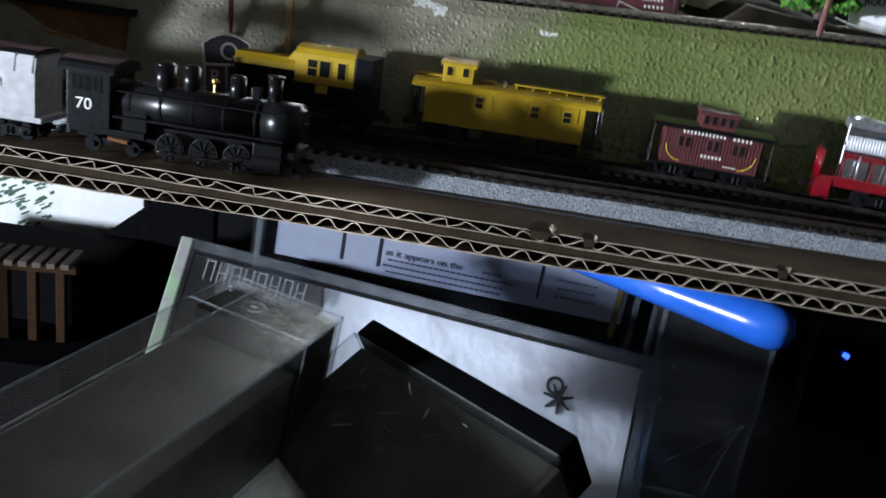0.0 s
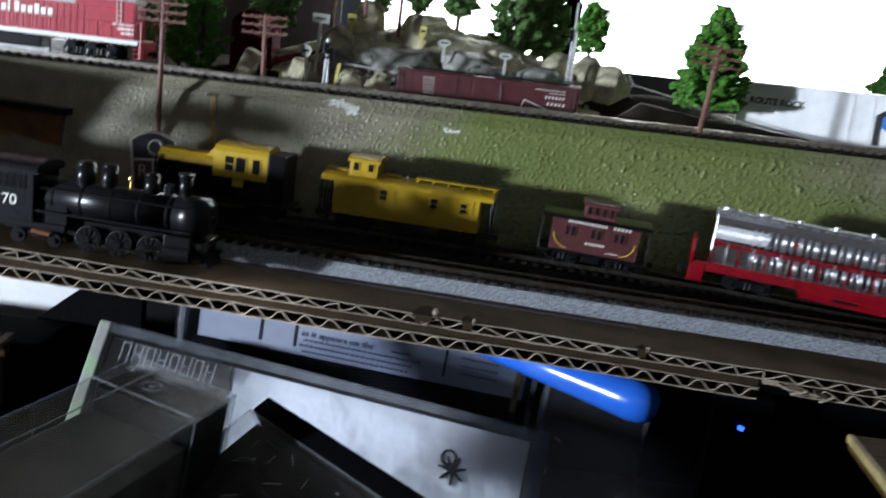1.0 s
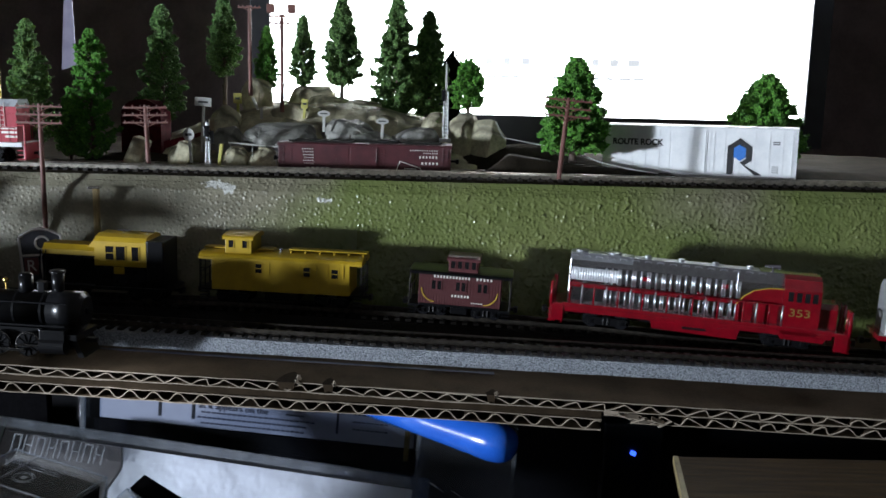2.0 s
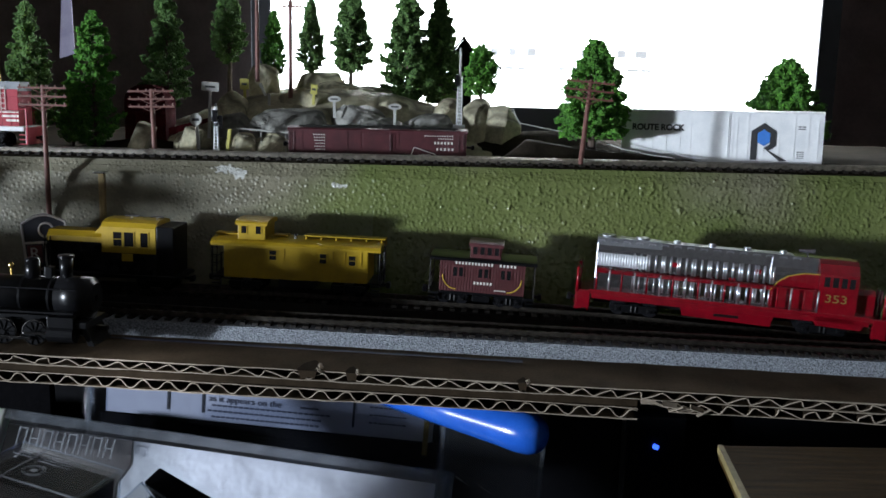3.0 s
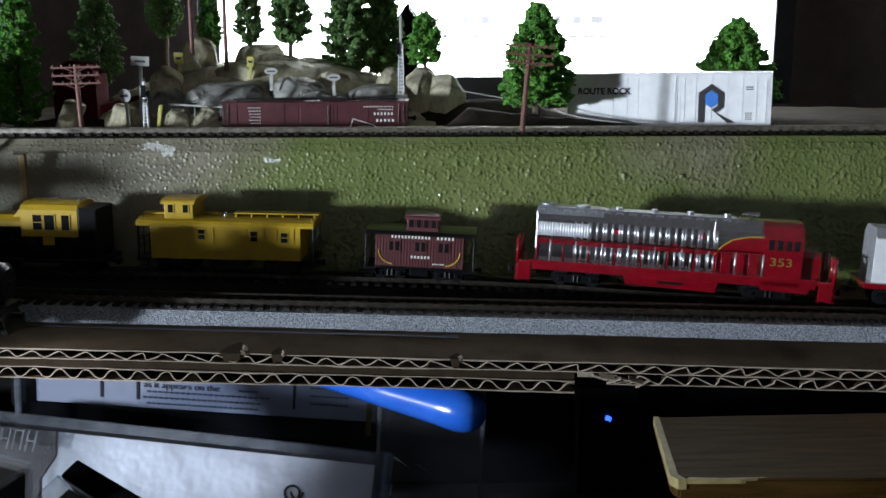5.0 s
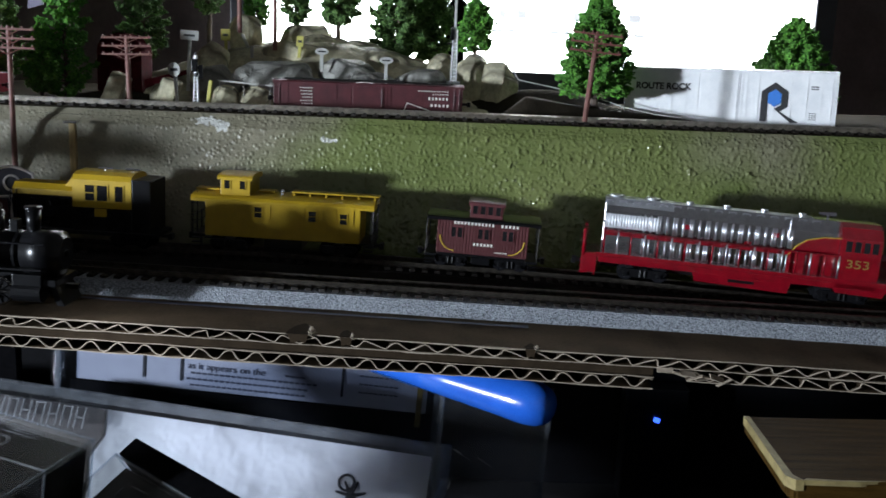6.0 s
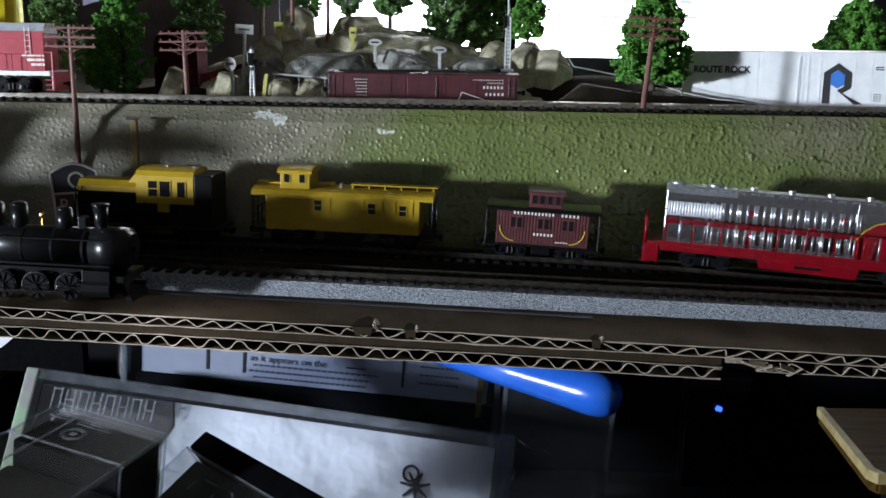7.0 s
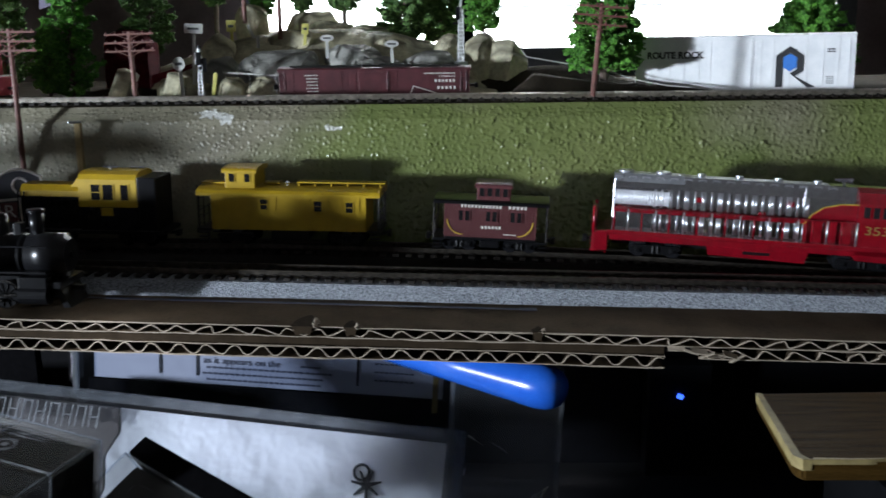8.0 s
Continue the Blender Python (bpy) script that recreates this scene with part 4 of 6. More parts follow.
# silver car coupled behind the diesel
sc = thing("diesel_locomotive", DECK @ pose(0.268, 0.0555, 0.0060, 0, 1.4, -6), "silver-grey diesel unit with red walkway and dark doors", "locomotive", "locomotives")
bm = B()
slab(bm, [(-7.6, 8.4), (-7.6, 24.5), (-5.0, 27.6), (5.0, 27.6), (7.6, 24.5), (7.6, 8.4)], -38, 40)
part("body", bm, M_silvergrey, sc)
bm = B()
slab(bm, [(-7.8, 8.5), (-7.8, 24.0), (-7.3, 24.8), (-7.0, 24.8), (-7.0, 8.5)], -38.2, -32.0)
part("corner_panel", bm, M_white, sc, "white end panel")
for i in range(7):
    bm = B()
    bx(bm, -30 + i * 9, -24 + i * 9, -7.9, -7.5, 10, 20, 0.2)
    part("door", bm, M_darkgrey, sc)
bm = B()
bx(bm, -41, 43, -9, 9, 6.4, 8.4, 0.3)
part("walkway", bm, M_red, sc)
bm = B()
rod(bm, (-29, 0, 27.4), (-29, 0, 29.2), 2.8, n=16)
part("roof_fan", bm, M_silvergrey, sc)
for s in (-1, 1):
    truck(sc, s * 27, 2, 12.0, r=3.0)
    coupler(sc, s * 41, s)

# yellow and black switcher
sw = thing("diesel_locomotive", DECK @ pose(-0.077, 0.0715, 0.0086), "small black and yellow switcher with an end cab", "locomotive", "locomotives")
bm = B()
slab(bm, [(-6.0, 17.8), (-6.0, 19.8), (-4.0, 21.9), (4.0, 21.9), (6.0, 19.8), (6.0, 17.8)], -26, -2.8)
part("hood_top", bm, M_yellow, sw)
bm = B()
bx(bm, -26, -2.8, -6.0, 6.0, 6.0, 17.8, 0.3)
hood = part("hood", bm, M_darkgrey, sw, "black louvred hood")
for i in range(12):
    bm = B()
    bx(bm, -24.5 + i * 1.7, -23.7 + i * 1.7, -6.2, -5.9, 9, 16)
    part("louvre", bm, M_darkgrey, hood)
bm = B()
for x in (-27.2, -25.0):
    rod(bm, (x, -6.5, 7), (x + 0.7, -6.5, 19.5), 0.3, n=6)
part("handrail", bm, M_chrome, sw)
bm = B()
slab(bm, [(-8.6, 14.6), (-8.6, 24.6), (-7.4, 26.4), (-4, 27.3), (4, 27.3), (7.4, 26.4), (8.6, 24.6), (8.6, 14.6)], -2.8, 18.6)
slab(bm, [(-6.5, 21.5), (-2.8, 26.0), (-2.8, 21.5)], -6.5, 6.5, "y")
cab = part("cab", bm, M_yellow, sw)
for x, w in ((3.6, 3.4), (8.1, 3.8), (14.2, 2.9)):
    pane(cab, x, 20.0, w, 5.6, -8.65, frame=M_yellow, mullion=1 if x < 5 else 0)
    pane(cab, x, 20.0, w, 5.6, 8.65, frame=M_yellow)
bm = B()
bx(bm, -2.8, 18.6, -8.5, 8.5, 6.0, 14.6, 0.2)
part("cab_side", bm, M_darkgrey, sw)
bm = B()
bx(bm, 5.2, 9.6, -8.72, -8.5, 11.4, 14.4, 0.1)
part("number_board", bm, M_yellow, sw)
bm = B()
bx(bm, 18.6, 25.6, -8.4, 8.4, 6.0, 25.4, 0.5)
part("rear_hood", bm, M_black, sw)
for x in (7.0, 17.0):
    bm = B()
    rod(bm, (x - 2.6, -2, 28.3), (x + 2.6, -2, 28.3), 0.45)
    rod(bm, (x, -2, 27.0), (x, -2, 28.3), 0.3)
    part("horn", bm, M_chrome, sw)
bm = B()
ball(bm, (-5.5, -1, 22.8), 0.9)
part("headlight", bm, M_gold, sw)
bm = B()
bx(bm, -29, 28, -9, 9, 4.6, 6.0, 0.25)
part("walkway", bm, M_black, sw)
for s in (-1, 1):
    truck(sw, s * 17, 2, 9.0)
    coupler(sw, s * 27, s)

# steam locomotive on the cardboard
sl = thing("steam_locomotive", DECK @ pose(-0.0955, 0.0150, 0.0002), "black steam locomotive with glinting tyres and white number 70", "locomotive", "locomotives")
bm = B()
rod(bm, (-26, 0, 16.6), (22, 0, 16.6), 6.4, n=28)
rod(bm, (22, 0, 16.6), (33, 0, 16.6), 6.9, n=28)
boiler = part("boiler", bm, M_black, sl, smooth=True)
for x in (-20, -10, 0, 10, 20):
    bm = B()
    rod(bm, (x - 0.4, 0, 16.6), (x + 0.4, 0, 16.6), 6.6, n=28)
    part("boiler_band", bm, M_black, boiler)
bm = B()
rod(bm, (33, 0, 16.6), (34.2, 0, 16.6), 6.0, 5.0, n=24)
rod(bm, (34.2, 0, 16.6), (35.0, 0, 16.6), 1.2, n=12)
part("smokebox_front", bm, M_black, sl)
bm = B()
rod(bm, (24, 0, 22), (24, 0, 30.4), 2.0, 2.3, n=20)
rod(bm, (24, 0, 30.0), (24, 0, 30.8), 2.7, n=20)
part("chimney", bm, M_black, sl, smooth=True)
for x, r, h in ((12.2, 2.6, 28.6), (-2.6, 2.7, 29.5), (-11.0, 3.4, 29.2)):
    bm = B()
    rod(bm, (x, 0, 21), (x, 0, h), r, r * 0.95, n=20)
    ball(bm, (x, 0, h), r * 0.95, sz=0.4)
    part("dome", bm, M_black, sl, smooth=True)
bm = B()
rod(bm, (4.8, 0, 22), (4.8, 0, 25.6), 0.4)
ball(bm, (4.8, 0, 26.3), 1.1)
part("bell", bm, mat("brass", (0.75, 0.52, 0.18), (0.55, 0.36, 0.1), rough=0.25, metal=1.0), sl, "small brass bell")
bm = B()
bx(bm, 17, 19.6, -1.6, 1.6, 22.5, 26.5, 0.3)
part("headlight", bm, M_black, sl)
bm = B()
bx(bm, -39, -25.0, -8.4, 8.4, 8.0, 25.6, 0.3)
slab(bm, arch(9.4, 25.8, 3.0, 0), -41.5, -23.5)
cab = part("cab", bm, M_darkgrey, sl, "dark grey cab with tall windows")
for x in (-36.0, -33.6, -31.2, -28.9):
    pane(cab, x, 21.6, 1.5, 4.6, -8.45, frame=M_darkgrey)
lettering("70", 5.0, M_ink, cab, -33.4, -8.5, 15.0, "number", 1.1)
bm = B()
bx(bm, -39, -14, -7.6, -5.2, 6.0, 8.2, 0.3)
bx(bm, -39, -14, 5.2, 7.6, 6.0, 8.2, 0.3)
bx(bm, -26, -14, -6.2, 6.2, 8, 15, 0.4)
part("firebox", bm, M_black, sl)
for y in (-7.4, 7.4):
    bm = B()
    bx(bm, -24, 30, y - 1.4, y + 1.4, 12.2, 12.8, 0.1)
    part("running_board", bm, M_black, sl)
    bm = B()
    rod(bm, (21, y, 5.4), (30, y, 5.4), 3.0, n=18)
    bx(bm, 21, 30, y - 1.8, y + 1.8, 7.5, 11.2, 0.3)
    part("cylinder", bm, M_black, sl)
    bm = B()
    rod(bm, (-24, y * 0.93, 20.2), (30, y * 0.93, 20.2), 0.28, n=6)
    part("handrail", bm, M_darkgrey, sl)
    bm = B()
    bx(bm, -9.5, 14.5, y * 0.98 - 0.3, y * 0.98 + 0.3, 2.5, 3.6, 0.1)
    bx(bm, 12, 24, y * 1.02 - 0.3, y * 1.02 + 0.3, 4.6, 5.4, 0.1)
    part("side_rod", bm, M_tyre, sl, "dark metal side rod")
for x in (-6.6, 4.2, 15.0):
    for s in (-1, 1):
        bm = B()
        rod(bm, (x, s * 4.4, 4.6), (x, s * 5.8, 4.6), 4.0, n=28)
        w = part("driving_wheel", bm, M_black, sl)
        bm = B()
        n = 36
        for k in range(n):
            a, b = 2 * math.pi * k / n, 2 * math.pi * (k + 1) / n
            vs = [bm.verts.new((x + r * math.cos(q), s * yy, 4.6 + r * math.sin(q))) for q in (a, b) for r, yy in ((4.25, 5.75), (4.6, 5.7), (4.6, 4.3))]
            bm.faces.new((vs[0], vs[1], vs[4], vs[3]))
            bm.faces.new((vs[1], vs[2], vs[5], vs[4]))
        part("tyre", bm, M_tyre, w, "glinting metal tyre")
        bm = B()
        for k in range(10):
            a = 2 * math.pi * k / 10
            rod(bm, (x + 0.8 * math.cos(a), s * 5.95, 4.6 + 0.8 * math.sin(a)), (x + 3.9 * math.cos(a), s * 5.95, 4.6 + 3.9 * math.sin(a)), 0.28, n=6)
        rod(bm, (x, s * 5.8, 4.6), (x, s * 6.6, 4.6), 0.9, n=12)
        part("spokes", bm, M_black, w)
for x, r in ((-31.5, 2.6), (-18.5, 2.4)):
    for s in (-1, 1):
        bm = B()
        rod(bm, (x, s * 4.4, r), (x, s * 5.8, r), r, n=20)
        rod(bm, (x, s * 5.8, r), (x, s * 6.6, r), 0.9, n=10)
        part("trailing_wheel", bm, M_darkgrey, sl)
bm = B()
slab(bm, [(31, 8.0), (32.8, 8.0), (36.0, 1.2), (33.8, 1.2)], -6.5, 6.5, "y")
bx(bm, 30, 34, -8, 8, 7.4, 9.6, 0.3)
bx(bm, 34, 38, -1, 1, 5.5, 7.0, 0.2)
part("pilot", bm, M_black, sl)
bm = B()
bx(bm, -38, 32, -3, 3, 4.0, 10)
part("frame", bm, M_black, sl)
bm = B()
rod(bm, (-26, -7, 5.2), (-20, -6, 4.4), 0.8)
part("injector_pipe", bm, mat("copper_pipe", (0.55, 0.25, 0.12), (0.4, 0.17, 0.08), rough=0.4, metal=0.8), sl, "copper-coloured pipe")

# grey tender behind the steam locomotive; its unseen end is lengthened to shade the embankment
td = thing("tender", DECK @ pose(-0.1690, 0.0150, 0.0002), "long light grey panelled tender car with white script lettering", "railway car", "train cars")
bm = B()
slab(bm, [(-8.2, 8.0), (-8.2, 21.5), (-7.0, 27.0), (7.0, 27.0), (8.2, 21.5), (8.2, 8.0)], -82, 24)
part("body", bm, M_silvergrey, td)
for i in range(17):
    bm = B()
    slab(bm, [(-8.45, 21.8), (-7.2, 27.0), (-7.0, 27.0), (-8.2, 21.8)], -78 + i * 6, -72.8 + i * 6)
    part("panel", bm, M_silvergrey, td)
bm = B()
for z in (8.6, 15.0, 21.6):
    bx(bm, -82, 24, -8.4, -8.2, z - 0.2, z + 0.2)
part("rib", bm, M_silvergrey, td)
bars(td, -10, 13, -8.45, 16.6, 19.2, 9, M_ink, 0.1)
bm = B()
slab(bm, arch(7.2, 27.2, 1.6, 0), -82, 24)
part("roof", bm, M_black, td, "black top deck")
bm = B()
bx(bm, -84, 26, -7.8, 7.8, 6.2, 8.0, 0.3)
part("underframe", bm, M_silvergrey, td)
for x in (-70, 15):
    truck(td, x, 2, 9)
coupler(td, -83, -1)
coupler(td, 25, 1)


def box_sides(parent, length, half, z0, z1, material, ribs, doors):
    """The side ribs and doors of a boxcar."""
    for y in (-half, half):
        for x in ribs:
            bm = B()
            bx(bm, x - 0.3, x + 0.3, y - 0.2, y + 0.2, z0 + 0.6, z1 - 0.4)
            part("rib", bm, material, parent)
    for xa, xb in doors:
        bm = B()
        bx(bm, xa, xb, -half - 0.35, -half + 0.1, z0 + 0.8, z1 - 0.9, 0.15)
        d = part("door", bm, material, parent)
        bm = B()
        rod(bm, (xb - 1.0, -half - 0.5, z0 + 1.5), (xb - 1.0, -half - 0.5, z1 - 1.5), 0.22, n=6)
        part("latch_bar", bm, material, d)


# brown boxcar on the siding
bc = thing("boxcar", pose(0.0245, 0.4305, 0.1668), "weathered dark red boxcar with small white lettering", "boxcar", "train cars")
bm = B()
bx(bm, -42.2, 42.2, -9.2, 9.2, -1.0, 11.8, 0.25)
part("body", bm, M_brown, bc)
bm = B()
slab(bm, arch(9.7, 11.8, 1.2, 0), -42.8, 42.8)
part("roof", bm, M_brown, bc)
box_sides(bc, 84, 9.2, -1.6, 11.6, M_brown, [-40.8, -36, -14.5, -8.2, 8.0, 9.8, 24, 40.8], [(-7, 7)])
# the car lies on its roof, so its dark underframe shows along the top
bm = B()
bx(bm, -36, -6, -7.5, 7.5, 12.2, 13.4, 0.4)
bx(bm, 2, 16, -6.5, 6.5, 12.2, 14.0, 0.5)
bx(bm, 20, 37, -7.5, 7.5, 12.2, 13.2, 0.4)
rod(bm, (-38, -5, 13.2), (38, -5, 13.2), 0.35, n=6)
part("underframe", bm, M_bed_dark, bc, "dark underframe")
rnd = random.Random(5)
for k in range(6):
    bars(bc, -30.5 + rnd.uniform(-3, 1), -24.8, -9.45, 9.2 - 1.4 * k, 9.6 - 1.4 * k, 5, M_ink, 0.45)
for x0, x1, z0, z1, n in ((22.0, 36.0, 9.6, 10.1, 12), (28.5, 36.0, 8.3, 8.8, 7), (26.5, 36.0, 6.0, 7.2, 6), (27.5, 36.5, 3.0, 4.2, 5)):
    bars(bc, x0, x1, -9.45, z0, z1, n, M_ink, 0.5)
bars(bc, -29, -17, -9.45, -0.9, 0.7, 5, M_ink, 0.3)
bars(bc, 19.5, 25.5, -9.45, 0.6, 1.1, 6, M_ink, 0.3)
bm = B()
for p, q in (((15.5, -0.6), (17.4, 4.4)), ((17.4, 4.4), (27.5, 1.2)), ((27.5, 1.2), (27.5, -0.6)), ((15.5, -0.6), (27.5, -0.6))):
    rod(bm, (p[0], -9.4, p[1]), (q[0], -9.4, q[1]), 0.22, n=6)
part("outline_mark", bm, M_ink, bc, "white outlined panel mark")
for x in (-41, 39.5):
    ladder(bc, x, -9.6, -1, 11.5, 2.4, M_brown, n=6)
for s in (-1, 1):
    t = truck(bc, s * 29, 2, 9)
    t.location.z = -0.0030
    coupler(bc, s * 42, s)

# tall white boxcar
wc = thing("boxcar", pose(0.1895, 0.4310, 0.1655, 0, -0.6, -20), "tall white boxcar with a black and blue letter emblem", "boxcar", "train cars")
bm = B()
bx(bm, -46, 46, -9.2, 9.2, 1.2, 25.4, 0.25)
part("body", bm, M_white, wc)
bm = B()
slab(bm, arch(9.5, 25.6, 0.8, 0), -46.2, 46.2)
part("roof", bm, M_white, wc)
box_sides(wc, 104, 9.2, 1.2, 25.4, M_white, [-44.5, -38, -31, -24.5, -18, -13, 6.2, 8.2, 13.2, 20.2, 27.0, 33.6, 39.6, 44.8], [(-12, 5.2)])
for poly in ([(14.6, 3.6), (14.6, 17.0), (17.4, 17.0), (17.4, 3.6)], [(14.6, 17.0), (20.2, 21.0), (20.2, 18.2), (17.4, 16.2)], [(20.2, 21.0), (25.8, 17.0), (23.2, 16.2), (20.2, 18.2)], [(23.2, 16.2), (25.8, 17.0), (25.8, 10.4), (23.2, 11.0)], [(23.2, 11.2), (25.8, 10.4), (22.6, 8.2), (20.4, 9.4)], [(20.4, 9.4), (22.6, 8.2), (31.0, 3.6), (27.6, 3.4)]):
    bm = B()
    slab(bm, poly, -9.62, -9.45, "y")
    part("emblem_stroke", bm, M_blackink, wc, "black angular emblem stroke")
bm = B()
slab(bm, [(17.5, 12.0), (17.5, 16.1), (20.2, 18.0), (23.1, 16.1), (23.1, 12.0), (20.3, 10.2)], -9.66, -9.5, "y")
part("emblem_centre", bm, M_bluelogo, wc, "blue hexagonal emblem centre")
lettering("ROUTE ROCK", 4.0, M_blackink, wc, -28.6, -9.46, 17.6, "lettering", 0.98, weight=0.16)
for z in (19.2, 18.2):
    bars(wc, 35.0, 38.4, -9.45, z, z + 0.5, 2, M_blackink, 0.1)
for k in range(4):
    bars(wc, 35.0, 38.2, -9.45, 5.0 + 0.9 * k, 5.35 + 0.9 * k, 3, M_blackink, 0.25)
for s in (-1, 1):
    bm = B()
    bx(bm, s * 43.5 - 1.2, s * 43.5 + 1.2, -9.2, -8.8, -0.8, 1.4, 0.1)
    part("step", bm, M_white, wc)
    t = truck(wc, s * 32, 2, 9, frame=M_darkgrey)
    t.location.z = -0.0030
ladder(wc, 45, -9.7, 2, 24, 2.2, M_white, n=8)

# red and grey diesel on the upper track
bl = thing("diesel_locomotive", pose(-0.187, 0.393, 0.1692), "dark red and grey diesel with white sill stripe and lettering", "locomotive", "locomotives")
M_cbred = mat("chinese_red_paint", (0.40, 0.035, 0.055), (0.32, 0.026, 0.04), rough=0.38, scale=300, bump=0.04)
M_cbgrey = mat("light_grey_paint", (0.42, 0.44, 0.46), (0.34, 0.35, 0.37), rough=0.4, scale=300, bump=0.04)
bm = B()
bx(bm, -31, 57, -6.8, 6.8, 9.4, 22.4, 0.2)
part("hood", bm, M_cbred, bl)
bm = B()
slab(bm, [(-6.9, 22.3), (-6.9, 25.0), (-4.6, 28.6), (4.6, 28.6), (6.9, 25.0), (6.9, 22.3)], -31, 31)
slab(bm, [(-6.9, 24.6), (-6.9, 25.0), (-4.6, 28.6), (4.6, 28.6), (6.9, 25.0), (6.9, 24.6)], 31, 57.2)
part("hood_top", bm, M_cbgrey, bl)
bm = B()
bx(bm, 31, 57.1, -6.95, 6.95, 22.2, 25.4, 0.2)
part("radiator_section", bm, M_cbred, bl)
bm = B()
for i in range(20):
    x = -22 + i * 3.0
    bx(bm, x - 0.12, x + 0.12, -7.0, -6.7, 10.0, 22.0)
part("hood_door_seams", bm, M_cbred, bl)
bm = B()
slab(bm, [(-9.0, 9.0), (-9.0, 22.0), (9.0, 22.0), (9.0, 9.0)], -50.5, -34.0)
cab = part("cab", bm, M_cbred, bl)
bm = B()
slab(bm, [(-9.1, 21.8), (-9.1, 24.0), (-6.0, 27.6), (6.0, 27.6), (9.1, 24.0), (9.1, 21.8)], -51.2, -33.4)
part("cab_roof", bm, M_cbgrey, cab)
for x in (-48.4, -44.6, -40.6, -37.0):
    pane(cab, x, 22.6, 2.6, 3.6, -9.15, frame=M_cbgrey)
bm = B()
bx(bm, -44.5, -40.5, -9.15, -9.0, 14.6, 17.0, 0.1)
part("plate", bm, M_silvergrey, cab)
bm = B()
bx(bm, -34, -31, -6.9, 6.9, 9.4, 26.6, 0.3)
part("air_intake", bm, M_black, bl)
bm = B()
bx(bm, -58, -50.5, -6.6, 6.6, 9.0, 19.5, 0.5)
part("nose", bm, M_cbred, bl)
for k in range(4):
    for q in range(4 - k):
        bm = B()
        bx(bm, -57.5 + q * 1.9, -56.2 + q * 1.9, -6.8, -6.55, 18.2 - k * 1.9, 19.4 - k * 1.9)
        part("white_check", bm, M_ink, bl)
lettering("553", 2.6, M_ink, cab, -42.5, -9.1, 10.6, "number", 1.1)
# name on the hood as plain white shapes
heights = [5.6, 3.6, 3.6, 5.6, 4.8, 3.6, 3.6, 4.8, 3.6, 3.6]
for i, h in enumerate(heights):
    x = -7.6 + i * 2.95
    bm = B()
    bx(bm, x, x + (2.2 if h < 5 or i == 0 else 1.1), -7.06, -6.9, 15.6, 15.6 + h, 0.15)
    part("name_bar", bm, M_ink, bl)
for k in range(3):
    bm = B()
    bx(bm, 47.5 + k * 2.0, 57.0, -7.02, -6.85, 15.2 - 1.9 * k, 16.2 - 1.9 * k)
    part("white_stripe", bm, M_ink, bl)
bm = B()
bx(bm, -60, 60, -9.3, 9.3, 7.4, 9.4, 0.25)
part("sill", bm, M_white, bl, "white painted sill")
bm = B()
bx(bm, -18, 17, -8.4, 8.4, 1.8, 7.2, 0.6)
part("fuel_tank", bm, M_black, bl)
ladder(bl, 50.6, -7.2, 16, 27, 2.0, M_ink)
for s in (-1, 1):
    truck(bl, s * 38, 3, 9.2, r=3.0)
    bm = B()
    bx(bm, s * 61 - 0.6, s * 61 + 0.6, -8.8, 8.8, 1.4, 9.0, 0.3)
    for y in (-8.4, 8.4):
        rod(bm, (s * 61, y, 8), (s * 61, y, 17), 0.4, n=8)
        rod(bm, (s * 61, y, 17), (s * 58, y, 17), 0.3, n=6)
        for k in range(3):
            bx(bm, s * 59.5 - 1.6, s * 59.5 + 1.6, y - 0.9, y + 0.9, 1.6 + 2 * k, 2.0 + 2 * k)
    part("pilot", bm, M_cbred, bl)
    coupler(bl, s * 61, s)
for y in (-9.0, 9.0):
    bm = B()
    for i in range(15):
        rod(bm, (-30 + i * 6.2, y, 9.3), (-30 + i * 6.2, y, 16), 0.14, n=6)
    rod(bm, (-31, y, 16), (58, y, 16), 0.16, n=6)
    part("handrail", bm, M_cbred, bl)
for x in (-25, -14):
    bm = B()
    rod(bm, (x, 0, 28.5), (x, 0, 30.2), 0.8 if x < -20 else 2.4, n=14)
    part("exhaust_stack", bm, M_cbgrey, bl)

